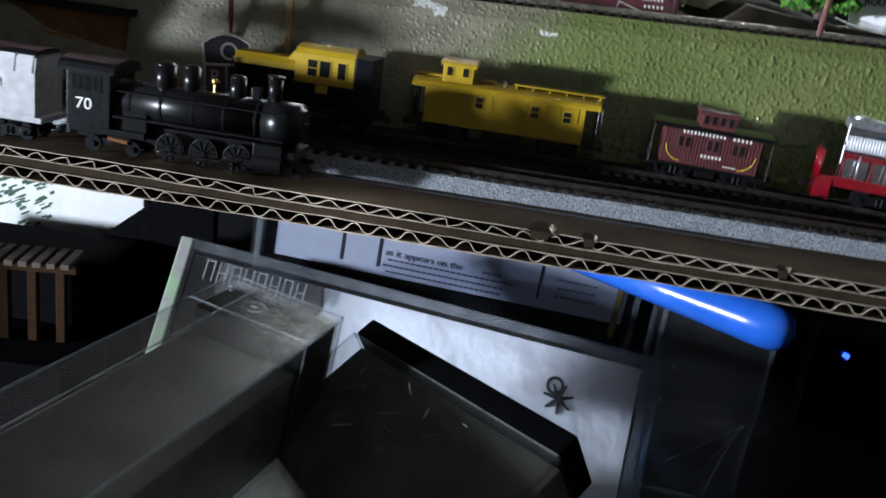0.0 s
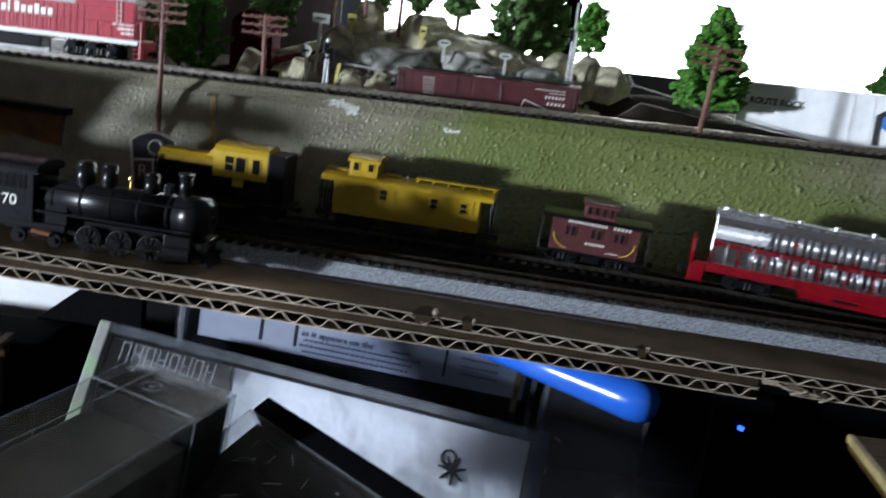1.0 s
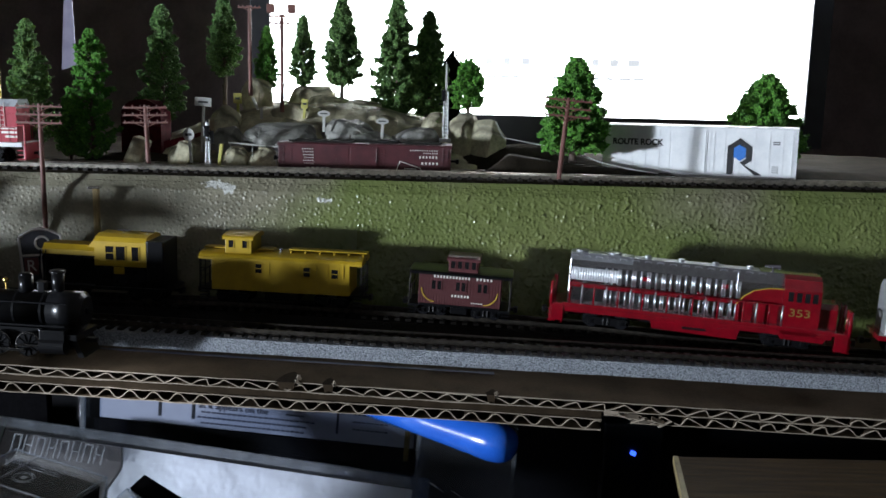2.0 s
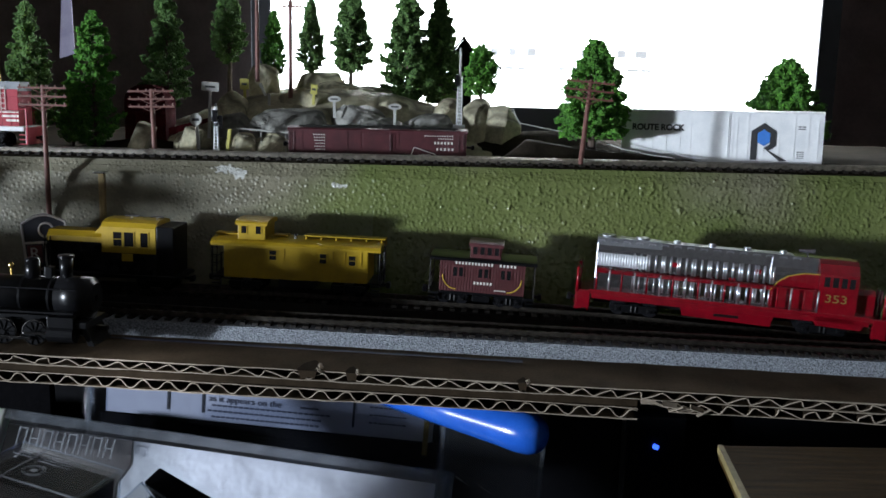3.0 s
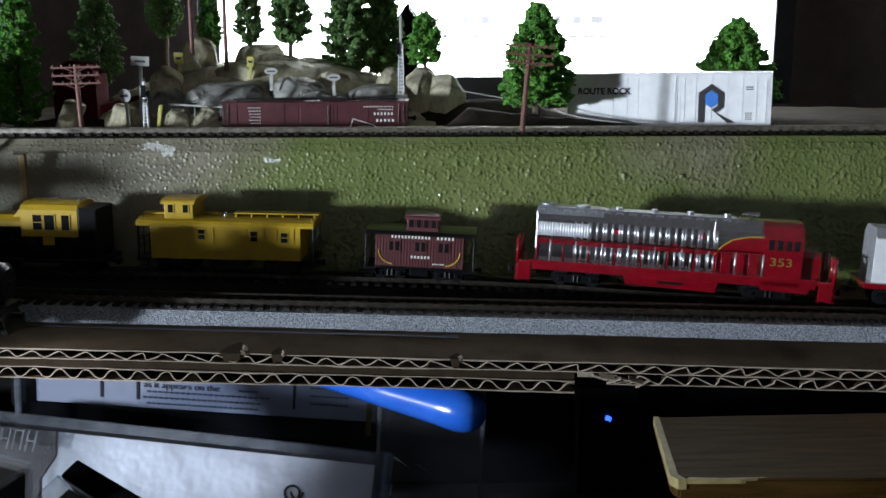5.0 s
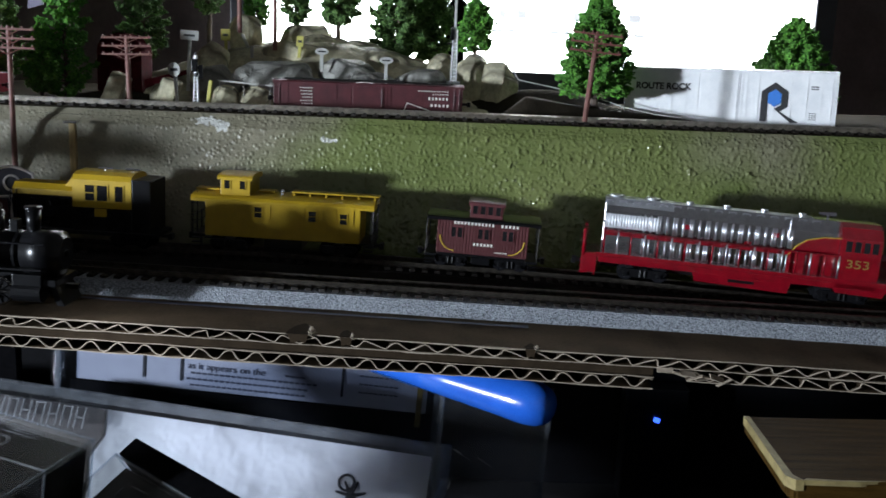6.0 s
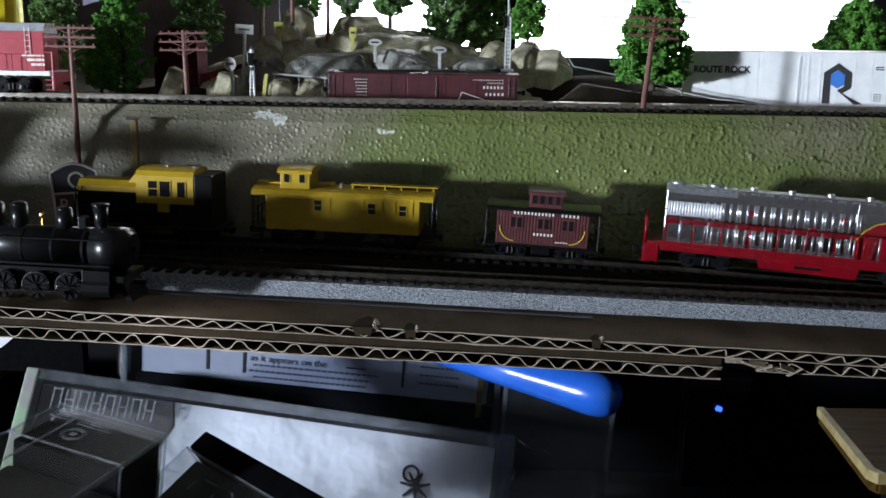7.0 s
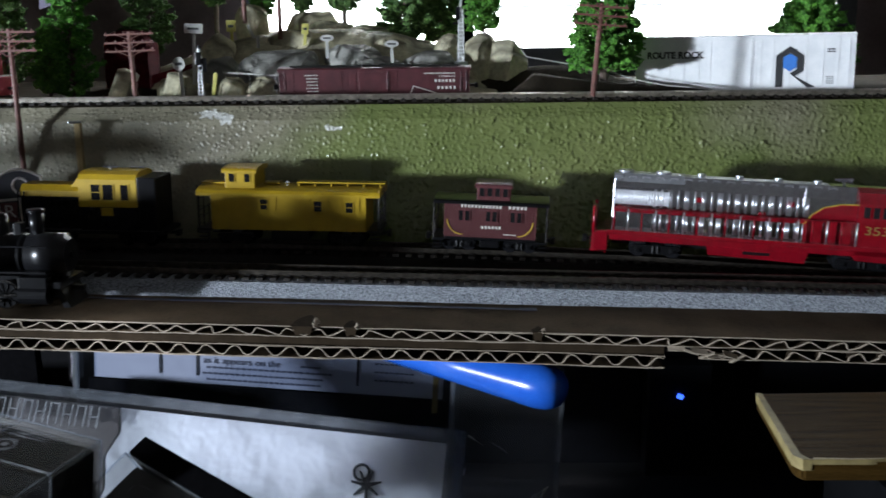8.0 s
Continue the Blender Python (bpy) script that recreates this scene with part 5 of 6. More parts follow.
# ---- trees ----
def tree(name, x, y, z0, height, radius, leaf, label, seed, shape="cone", gaps=0.12, clumps=900, size=1.5, bare=0.12):
    """A tapered trunk with limbs and a crown of many small lobed clumps."""
    rnd = random.Random(seed)
    t = thing(name, pose(x * MM, y * MM, z0 * MM, 0, 0, rnd.uniform(0, 360)), label, "tree", "model trees")
    bm = B()
    segs = 6
    for i in range(segs):
        a, b = i / segs, (i + 1) / segs
        rod(bm, (0.5 * math.sin(3 * a + seed), 0.4 * math.cos(4 * a), height * 0.92 * a), (0.5 * math.sin(3 * b + seed), 0.4 * math.cos(4 * b), height * 0.92 * b), radius * 0.11 * (1 - 0.85 * a), radius * 0.11 * (1 - 0.85 * b), n=8)
    rod(bm, (0, 0.4, -12), (0, 0.4, 0.5), radius * 0.12, n=8)
    limbs = []

    def spread(v):
        if shape == "cone":
            return (1 - v) ** 0.72 * (0.35 + 0.65 * min(1, v / 0.14)) * 1.02 + 0.05
        if shape == "tear":
            return min(1.0, (v + 0.18) / 0.3) * (1 - max(0, v - 0.22) ** 1.5) * (1 if v < 0.86 else 1 - (v - 0.86) * 4.5)
        if shape == "dome":
            return ((1 - v ** 1.7) * 0.84 + 0.14) * min(1.0, 0.8 + 3 * v)
        if shape == "oval":
            return max(math.sin(math.pi * min(0.97, 0.12 + 0.86 * v)), 0.05) ** 0.7
        return max(1 - (v * 1.02 - 0.25) ** 2 * 1.55, 0.05) ** 0.8
    n = {"cone": 110, "dome": 190}.get(shape, 90)
    short = 0.84 if shape == "dome" else 0.72
    for i in range(n):
        v = (i + rnd.random()) / n
        h = height * (bare + (1 - bare) * v)
        r = radius * spread(v) * rnd.uniform(short, 1.08)
        a = i * 2.399 + rnd.uniform(-0.5, 0.5)
        tip = (r * math.cos(a), r * math.sin(a), h + r * rnd.uniform(-0.02, 0.32))
        limbs.append((h - 0.1 * r, a, tip))
        rod(bm, (0, 0, max(h - 0.15 * r, 0.5)), tip, radius * 0.03, radius * 0.01, n=5)
    part("trunk", bm, M_trunk, t)
    verts, faces = [], []
    corners = [Vector(c) for c in ((1, 0, 0), (-1, 0, 0), (0, 1, 0), (0, -1, 0), (0, 0, 1), (0, 0, -1))]
    sides = [(0, 2, 4), (2, 1, 4), (1, 3, 4), (3, 0, 4), (2, 0, 5), (1, 2, 5), (3, 1, 5), (0, 3, 5)]
    size *= 0.66
    for k in range(int(clumps * 6.2)):
        h, a, tip = limbs[k % len(limbs)]
        s = rnd.random() ** 0.42
        if noise.noise((tip[0] * 0.35 + seed, tip[1] * 0.35, tip[2] * 0.22 + s)) < gaps - 0.5:
            continue
        c = Vector((tip[0] * s, tip[1] * s, h + (tip[2] - h) * s)) + Vector((rnd.gauss(0, 0.75), rnd.gauss(0, 0.75), rnd.gauss(0, 0.8))) * size
        q = size * rnd.uniform(0.55, 1.3)
        m = Matrix.Translation(c) @ Euler((rnd.uniform(-0.8, 0.8), rnd.uniform(-0.8, 0.8), rnd.uniform(0, 6.3))).to_matrix().to_4x4() @ Matrix.Diagonal((q * rnd.uniform(0.8, 1.35), q * rnd.uniform(0.5, 0.9), q * rnd.uniform(0.5, 0.9), 1))
        base = len(verts)
        for p in corners:
            verts.append(m @ (p * rnd.uniform(0.7, 1.25)))
        faces += [[base + i for i in f] for f in sides]
    me = bpy.data.meshes.new("crown")
    me.from_pydata([tuple(v * MM) for v in verts], [], faces)
    me.materials.append(leaf)
    ob = new("crown", me)
    ob.parent = t
    return t


PINE = "dark green model pine with a dense ragged crown"
GREEN = "bright green model poplar with a dense leafy crown"
tree("pine_tree", -158, 462, 165, 71, 15.5, M_pine, PINE, 1, clumps=1500)
tree("poplar_tree", -117.5, 443, 165, 66, 13.5, M_bright, GREEN, 2, shape="tear", clumps=2400, size=1.2, bare=0.03)
tree("poplar_tree", -126, 436, 166, 32, 8.5, M_bright, "short bright green model shrub tree beside a pole", 3, shape="oval", clumps=600)
tree("pine_tree", -91, 476, 180, 66, 15, M_pine, PINE, 4, clumps=1400, bare=0.1)
tree("pine_tree", -69, 522, 205, 50, 12, M_pine, "dark model pine in shade behind the rocks", 5, clumps=1000)
tree("pine_tree", -39, 500, 200, 37, 8.0, M_bright, "small green model pine on the rocks", 6, clumps=700, size=1.2)
tree("pine_tree", -19, 502, 202, 42, 9.0, M_pine, "small dark model pine on the rocks", 7, clumps=900, size=1.25, gaps=-0.1)
tree("pine_tree", 3.5, 500, 196, 57, 13.0, M_pine, PINE, 8, clumps=1700, gaps=-0.1, bare=0.2)
tree("pine_tree", 34.5, 500, 188, 66, 16.5, M_pine, PINE, 10, clumps=3000, bare=0.05, gaps=-0.3)
tree("pine_tree", 52, 512, 188, 60, 14.0, M_pine, PINE, 11, clumps=2600, bare=0.05, gaps=-0.3)
tree("round_tree", 75, 498, 193, 28, 10.0, M_bright, "small round bright green model tree on the rocks", 12, shape="round", clumps=650)
tree("leafy_tree", 127, 426, 170, 51.5, 18.6, M_bright, "full bright green leafy model tree behind a leaning pole", 13, shape="dome", clumps=3600, size=1.35, bare=0.15, gaps=0.07)
tree("round_tree", 234, 474, 170, 46, 23.0, M_bright, "wide bushy green model tree behind the white boxcar", 14, shape="dome", clumps=3800, size=1.5, gaps=-0.02, bare=0.05)
tree("pine_tree", -192, 470, 165, 74, 16, M_pine, PINE, 15, clumps=1100)


# ---- rocks ----
def boulder(x0, x1, ztop, zbot, y, seed, material):
    """An angular plaster boulder: the hull of scattered points, its edges worn round."""
    rnd = random.Random(seed * 13)
    w, h = (x1 - x0) / 2, ztop - zbot
    bm = B()
    for k in range(46):
        d = Vector((rnd.gauss(0, 1), rnd.gauss(0, 1), rnd.gauss(0, 1))).normalized()
        bulge = rnd.uniform(0.9, 1.08)
        bm.verts.new((d.x * w * bulge * 1.08, d.y * max(w * 0.75, 9) * bulge, min((d.z * 0.62 + 0.38) * h * bulge, h * rnd.uniform(0.84, 0.97)) if d.z > 0 else d.z * h * 0.9))
    bmesh.ops.convex_hull(bm, input=list(bm.verts))
    loose = [v for v in bm.verts if not v.link_faces]
    bmesh.ops.delete(bm, geom=loose, context="VERTS")
    bmesh.ops.dissolve_limit(bm, angle_limit=radians(14), verts=list(bm.verts), edges=list(bm.edges))
    bmesh.ops.bevel(bm, geom=list(bm.edges), offset=min(w, h) * 0.09, segments=2, affect="EDGES", profile=0.5)
    bmesh.ops.triangulate(bm, faces=list(bm.faces))
    bmesh.ops.subdivide_edges(bm, edges=[e for e in bm.edges if e.calc_length() > 2.2], cuts=2, use_grid_fill=True)
    for v in bm.verts:
        q = v.co * 0.16 + Vector((seed * 3.7, 0, 0))
        crack = abs(noise.noise(v.co * 0.09 + Vector((0, seed, 0))))
        v.co += v.co.normalized() * (0.55 * noise.noise(q) + 0.3 * noise.noise(q * 3.1) - (0.45 if crack < 0.03 else 0.0))
    return single("boulder", bm, material, pose((x0 + x1) / 2 * MM, (y + 6) * MM, zbot * MM, 0, 0, (seed * 47) % 30 - 15), "tan painted plaster boulder with worn edges" if material == M_rock else "plaster boulder greyed in colour for shade", "boulder", "boulders")


# plaster hill that carries the boulders and trees
bm = B()
rows = []
for j in range(41):
    row = []
    for i in range(83):
        x, y = -120 + i * 2.6, 436 + j * 3.4
        u = max(0.0, 1 - ((x + 8) / 98) ** 2)
        s = min(max((y - 433) / 52, 0), 1)
        z = 164 + 33 * u ** 0.8 * (s * s * (3 - 2 * s)) * (1 if y < 545 else max(0, 1 - (y - 545) / 30))
        z += (2.4 * noise.noise((x * 0.05, y * 0.05, 1)) + 1.2 * noise.noise((x * 0.16, y * 0.16, 4))) * min(1, 3 * s)
        row.append(bm.verts.new((x, y, z)))
    rows.append(row)
for j in range(40):
    for i in range(82):
        bm.faces.new((rows[j][i], rows[j][i + 1], rows[j + 1][i + 1], rows[j + 1][i]))
single("rock_hill", bm, M_rock, ID, "rough grey plaster hill under the boulders", "hill", kind="structure", smooth=True)
# left and right end, top and foot, distance back
TAN = [(-53, -35, 211, 194, 488), (-28, 2, 208, 189, 500), (-32, -3, 199, 183, 470), (4, 26, 197, 184, 482), (18, 38, 193, 180, 466), (50, 64, 195, 180, 467), (63, 82, 196, 172, 464), (74, 95, 193, 170, 460), (-63, -46, 196, 176, 462), (-50, -35, 177, 162, 430), (-39, -19, 176, 162, 432), (-77, -65, 178, 162, 432), (-18, 10, 203, 188, 490), (0, 29, 200, 184, 494), (26, 50, 193, 178, 484)]
# Dim light on the lower boulders is put into a darker grey.
GREY = [(-42, -2, 189, 170, 451), (-2, 28, 191, 172, 453), (33, 61, 188, 172, 455), (-62, -40, 186, 164, 452), (10, 40, 185, 166, 447)]
for k, (x0, x1, a, b, y) in enumerate(TAN):
    boulder(x0, x1, a, b, y, k + 1, M_rock)
for k, (x0, x1, a, b, y) in enumerate(GREY):
    boulder(x0, x1, a, b, y, k + 31, M_rockgrey)
bm = B()
bx(bm, -4, 4, -5, 5, 0, 15, 1.5, Matrix.Rotation(radians(24), 4, "Y"))
single("boulder", bm, M_rock, pose(-0.094, 0.432, 0.165), "slanted slab of grey plaster rock", "boulder", "boulders")
bm = B()
bx(bm, -4, 4, -5, 5, 0, 13, 1.5, Matrix.Rotation(radians(18), 4, "Y"))
single("boulder", bm, M_rock, pose(-0.068, 0.428, 0.165), "slanted slab of grey plaster rock", "boulder", "boulders")


# ---- line-side things ----
M_whitesign = mat("off_white_sign", (0.46, 0.46, 0.43), (0.36, 0.36, 0.33), rough=0.6, scale=200)

def utility_pole(x, y, z0, z1, lean=(0, 0), arms=3, half=9.5, turn=0.0, label="brown plastic utility pole with three crossarms", boxes=False):
    p = thing("utility_pole", pose(x * MM, y * MM, z0 * MM, lean[1], lean[0], turn), label, "utility pole", "utility poles")
    h = z1 - z0
    bm = B()
    rod(bm, (0, 0, 0), (0, 0, h), 1.15, 0.95, n=10)
    part("pole", bm, M_pole, p)
    for k in range(arms):
        z = h - 1.2 - 3.5 * k
        bm = B()
        bx(bm, -half, half, -1.35, -0.65, z - 0.4, z + 0.4, 0.1)
        for s in (-1, 1):
            rod(bm, (s * half * 0.45, -1, z - 0.3), (0, -1, z - 2.4), 0.22, n=5)
        arm = part("crossarm", bm, M_pole, p)
        for q in (-0.92, -0.55, -0.2, 0.2, 0.55, 0.92):
            bm = B()
            rod(bm, (q * half, -1, z + 0.3), (q * half, -1, z + 1.3), 0.38, 0.3, n=8)
            part("insulator", bm, M_pole, arm)
    if boxes:
        for q in (-5.5, 5.5):
            bm = B()
            bx(bm, q - 2, q + 2, -2.6, 0.6, h + 0.5, h + 5.2, 0.3)
            part("transformer", bm, M_pole, p)
    return p


utility_pole(-109.3, 364.0, 110.5, 197, half=10.0)
utility_pole(-77.6, 408.0, 166, 196, lean=(-1.5, 0), arms=3, half=10.5, label="brown plastic utility pole beside the upper track, crossarms in shade")
utility_pole(116.0, 384.0, 168, 204.5, lean=(4.5, 0), half=10.5, label="leaning brown plastic utility pole with crossarms")
utility_pole(-43.8, 478, 200, 248, arms=1, half=6, label="slender brown pole on top of the rocks")
utility_pole(-24.6, 468, 192, 243, arms=2, half=6, label="brown pole on the rocks with small boxes on top", boxes=True)

# dark red round-roofed hut in the shade behind the pole, with a red ramp beside it
# The hut's shade is put into its dark red base colour.
M_gate = mat("shade_dark_hut_red", (0.07, 0.009, 0.012), (0.04, 0.005, 0.007), rough=0.95, scale=300, spec=0.05)
g = thing("round_hut", pose(-0.096, 0.462, 0.164), "dark red round-roofed hut with ribbed sides, in shade", "hut")
bm = B()
slab(bm, arch(10.5, 24.0, 9.5, 0, n=13, th=24.0), -9, 9)
bmesh.ops.rotate(bm, verts=bm.verts, cent=(0, 0, 0), matrix=Matrix.Rotation(radians(90), 3, "Z"))
part("wall", bm, M_gate, g)
for z in (19.5, 23.5, 27.5):
    bm = B()
    bx(bm, -9.6, 9.6, -9.9, -9.0, z - 0.5, z + 0.5, 0.15)
    part("rib", bm, M_gate, g)
for x in (-5, 5):
    bm = B()
    bx(bm, x - 0.5, x + 0.5, -9.8, -9.0, 8, 29, 0.15)
    part("upright", bm, M_gate, g)
bm = B()
slab(bm, [(12, 12.0), (36, 18.5), (36, 17.0), (12, 8.0)], -10, -6, "y")
part("ramp", bm, M_gate, g)

# thin pale wire that trails over the mound
cu = bpy.data.curves.new("wire", "CURVE")
cu.dimensions, cu.bevel_depth, cu.bevel_resolution = "3D", 0.00028, 1
sp = cu.splines.new("POLY")
pts = [(89, 191), (91, 186), (93, 183), (104, 181), (116, 179), (127, 177), (141, 172.6), (153, 170.4), (166, 169.4)]
sp.points.add(len(pts) - 1)
for p, (x, z) in zip(sp.points, pts):
    p.co = (x * MM, (0.438 - 0.0006 * max(x - 120, 0)), z * MM, 1)
tmp = new("tmp", cu)
bpy.context.view_layer.update()
me = bpy.data.meshes.new_from_object(tmp.evaluated_get(bpy.context.evaluated_depsgraph_get()))
bpy.data.objects.remove(tmp)
me.materials.clear()
me.materials.append(M_whitesign)
tagged(new("wire", me), "thin pale wire trailing over the dark mound", "wire")

# wooden post with a lamp arm against the embankment
p = thing("wooden_post", pose(-0.0864, 0.3640, 0.1105), "weathered square wooden post with a bright metal cap", "post")
bm = B()
bx(bm, -1.2, 1.2, -1.2, 1.2, 0, 50.5, 0.3)
part("shaft", bm, mat("old_wood", (0.46, 0.34, 0.15), (0.20, 0.14, 0.06), rough=0.45, scale=200, stretch=(6, 6, 1)), p)
bm = B()
bx(bm, -3.0, 1.9, -2.0, 2.0, 50.5, 51.5, 0.3)
part("cap", bm, M_steel, p)

# arched station sign
s = thing("arch_sign", pose(-0.1040, 0.3515, 0.1103, 0, -4, 4), "dark arched sign board with a pale outline and emblem", "sign")
M_signblue = mat("dark_sign_panel", (0.035, 0.036, 0.045), (0.022, 0.022, 0.03), rough=0.4, scale=200)
M_signrim = mat("pale_sign_rim", (0.58, 0.55, 0.52), (0.44, 0.41, 0.38), rough=0.6, scale=200)


def arc_pts(hw, z0, z1, n=10):
    return [(-hw, 0), (-hw, z0)] + [(-hw + 2 * hw * i / n, z0 + (z1 - z0) * math.sin(math.pi * i / n)) for i in range(1, n)] + [(hw, z0), (hw, 0)]


bm = B()
slab(bm, arc_pts(8.4, 31.2, 34.2), -0.8, 0.8, "y")
part("board", bm, M_signblue, s)
bm = B()
outer = arc_pts(8.8, 31.4, 34.7)
for (xa, za), (xb, zb) in zip(outer, outer[1:]):
    rod(bm, (xa, -0.8, za), (xb, -0.8, zb), 0.55, n=8)
rod(bm, (-8.8, -0.8, 23.4), (8.8, -0.8, 23.4), 0.5, n=8)
rod(bm, (-0.6, -0.8, 0), (-0.6, -0.8, 23.4), 0.45, n=8)
for k in range(16):
    a, b = 2 * math.pi * k / 16, 2 * math.pi * (k + 1) / 16
    rod(bm, (0.8 + 2.9 * math.cos(a), -0.9, 28.4 + 2.9 * math.sin(a)), (0.8 + 2.9 * math.cos(b), -0.9, 28.4 + 2.9 * math.sin(b)), 0.5, n=6)
part("rim", bm, M_signrim, s)
bm = B()
bx(bm, -7.6, -1.6, -1.2, -0.7, 15, 22.4, 0.2)
part("red_panel", bm, M_maroon, s)
lettering("R", 7.0, M_signrim, s, -4.6, -1.35, 18.8, "letter")

# signals and signs
sg = thing("crossing_signal", pose(-0.0495, 0.410, 0.1665), "black and white signal mast with striped bands and base ladder", "signal")
for k in range(6):
    bm = B()
    rod(bm, (0, 0, 13 + k * 1.5), (0, 0, 14.5 + k * 1.5), 0.9, n=10)
    part("band", bm, M_white if k % 2 else M_blackink, sg)
bm = B()
rod(bm, (0, 0, 12.8), (0, 0, 23.4), 0.5, n=8)
part("mast", bm, M_blackink, sg)
bm = B()
for q in (-0.9, 0.9):
    rod(bm, (q * 1.25, -0.5, 0), (q * 0.6, -0.3, 13), 0.34, n=6)
for k in range(8):
    rod(bm, (-1.0, -0.5, 1.2 + k * 1.45), (1.0, -0.5, 1.2 + k * 1.45), 0.22, n=5)
rod(bm, (0.9, 0.4, 0), (0.5, 0.4, 13.2), 0.55, n=8)
part("base", bm, M_white, sg, "white ladder base")
bm = B()
bx(bm, -1.6, 0.9, -1.6, -0.6, 15, 20.5, 0.3)
bx(bm, 1.0, 3.0, -0.8, 0.8, 12, 18, 0.3)
part("lamp_head", bm, M_black, sg)


def sign(name, x, y, z0, z1, w, h, material, label, shape="square", tilt=0.0, post=None):
    s = thing(name, pose(x * MM, y * MM, z0 * MM, 0, tilt, 0), label, "sign", "line-side signs")
    bm = B()
    bx(bm, -0.75, 0.75, -0.5, 0.5, 0, z1 - z0, 0.15)
    part("post", bm, post or material, s)
    bm = B()
    if shape == "square":
        bx(bm, -w / 2, w / 2, -1.3, -0.5, z1 - z0 - h, z1 - z0, 0.15)
    else:
        rod(bm, (0, -1.3, z1 - z0 - h / 2), (0, -0.5, z1 - z0 - h / 2), 1.0, n=20)
        for v in bm.verts:
            v.co.x *= w / 2
            v.co.z = (v.co.z - (z1 - z0 - h / 2)) * h / 2 + z1 - z0 - h / 2
    board = part("board", bm, material, s)
    bm = B()
    bx(bm, -w * 0.3, w * 0.3, -1.42, -1.3, z1 - z0 - h * 0.62, z1 - z0 - h * 0.40)
    part("lettering_bar", bm, M_blackink if material != M_blackink else M_ink, board)
    return s


M_yellowsign = mat("faded_yellow_sign", (0.52, 0.48, 0.12), (0.40, 0.37, 0.09), rough=0.6, scale=200)
sign("name_sign", -60.5, 440, 172, 199.5, 8.5, 4.4, M_whitesign, "white rectangular name board on a post", tilt=3)
sign("round_sign", -60.3, 420, 168, 185.0, 5.4, 6.0, M_whitesign, "small white round sign on a post", "oval", tilt=-4)
sign("warning_sign", -50.0, 475, 190, 201.5, 4.6, 5.6, M_yellowsign, "small yellow square sign on the rocks")
sign("warning_sign", -12.4, 465, 189, 199.4, 3.4, 5.0, M_yellowsign, "small yellow square sign on the rocks", tilt=4)
sign("oval_sign", 0.2, 452, 183, 194, 6.4, 3.2, M_whitesign, "white oval sign on a post", "oval")
sign("oval_sign", 31.0, 447, 180, 191, 6.6, 3.2, M_whitesign, "white oval sign on a post", "oval")
bm = B()
bx(bm, -0.7, 0.7, -0.6, 0.6, 0, 6, 0.2)
bx(bm, -0.7, 0.7, -0.6, 0.6, 5, 12, 0.2, Matrix.Translation((0.2, 0, 0.3)) @ Matrix.Rotation(radians(-24), 4, "Y"))
single("bent_post", bm, M_whitesign, pose(-0.0362, 0.470, 0.188), "bent white marker post on the rocks", "post")
bm = B()
bx(bm, -0.8, 0.8, -0.8, 0.8, 0, 12, 0.2, Matrix.Rotation(radians(8), 4, "Y"))
single("marker_post", bm, M_yellowsign, pose(-0.0465, 0.418, 0.166), "short faded yellow marker post", "post")
# white rail of a fence among the rocks
bm = B()
rod(bm, (-45, 432, 177.6), (-20, 432, 176), 0.45, n=6)
for x in (-44, -33, -21):
    rod(bm, (x, 432, 166), (x, 432, 177.4), 0.18, n=6)
single("rail_fence", bm, M_whitesign, ID, "thin white rail fence in front of the rocks", "fence")

# lattice mast
m = thing("lattice_mast", pose(0.0632, 0.455, 0.180), "silver lattice mast with a ladder and a white base", "mast")
bm = B()
bx(bm, -3.0, 3.0, -2, 2, -1, 0.8, 0.2)
part("base", bm, M_white, m)
bm = B()
for q in (-1.3, 1.3):
    rod(bm, (q, 0, 0), (q * 0.75, 0, 25), 0.3, n=6)
for k in range(14):
    z = 1.2 + k * 1.75
    rod(bm, (-1.3, 0, z), (1.3, 0, z), 0.18, n=5)
part("ladder", bm, M_white, m)
bm = B()
rod(bm, (0, 0.8, 0), (0, 0.8, 39), 0.75, 0.55, n=8)
part("mast", bm, M_whitesign, m)
bm = B()
bx(bm, -2.2, -0.6, -1, 1, 20, 26, 0.3)
bx(bm, -3.6, -1.2, -0.4, 0.4, 18, 19, 0.1)
part("signal_head", bm, M_black, m)

# dark gabled tower house beyond the rocks
h = thing("gabled_house", pose(0.0655, 0.535, 0.17), "dark narrow house with a steep gable behind the trees", "house")
bm = B()
slab(bm, [(-5.2, 0), (-5.2, 50), (0, 57), (5.2, 50), (5.2, 0)], -5, 5, "y")
part("wall", bm, M_foam, h)
for q in (-1, 1):
    bm = B()
    bx(bm, -0.8, 9.2, -6, 6, 0, 1.0, 0.1, Matrix.Translation((0, 0, 57.4)) @ Matrix.Diagonal((q, 1, 1, 1)) @ Matrix.Rotation(radians(53), 4, "Y"))
    bmesh.ops.recalc_face_normals(bm, faces=bm.faces)
    part("roof", bm, M_foam, h)

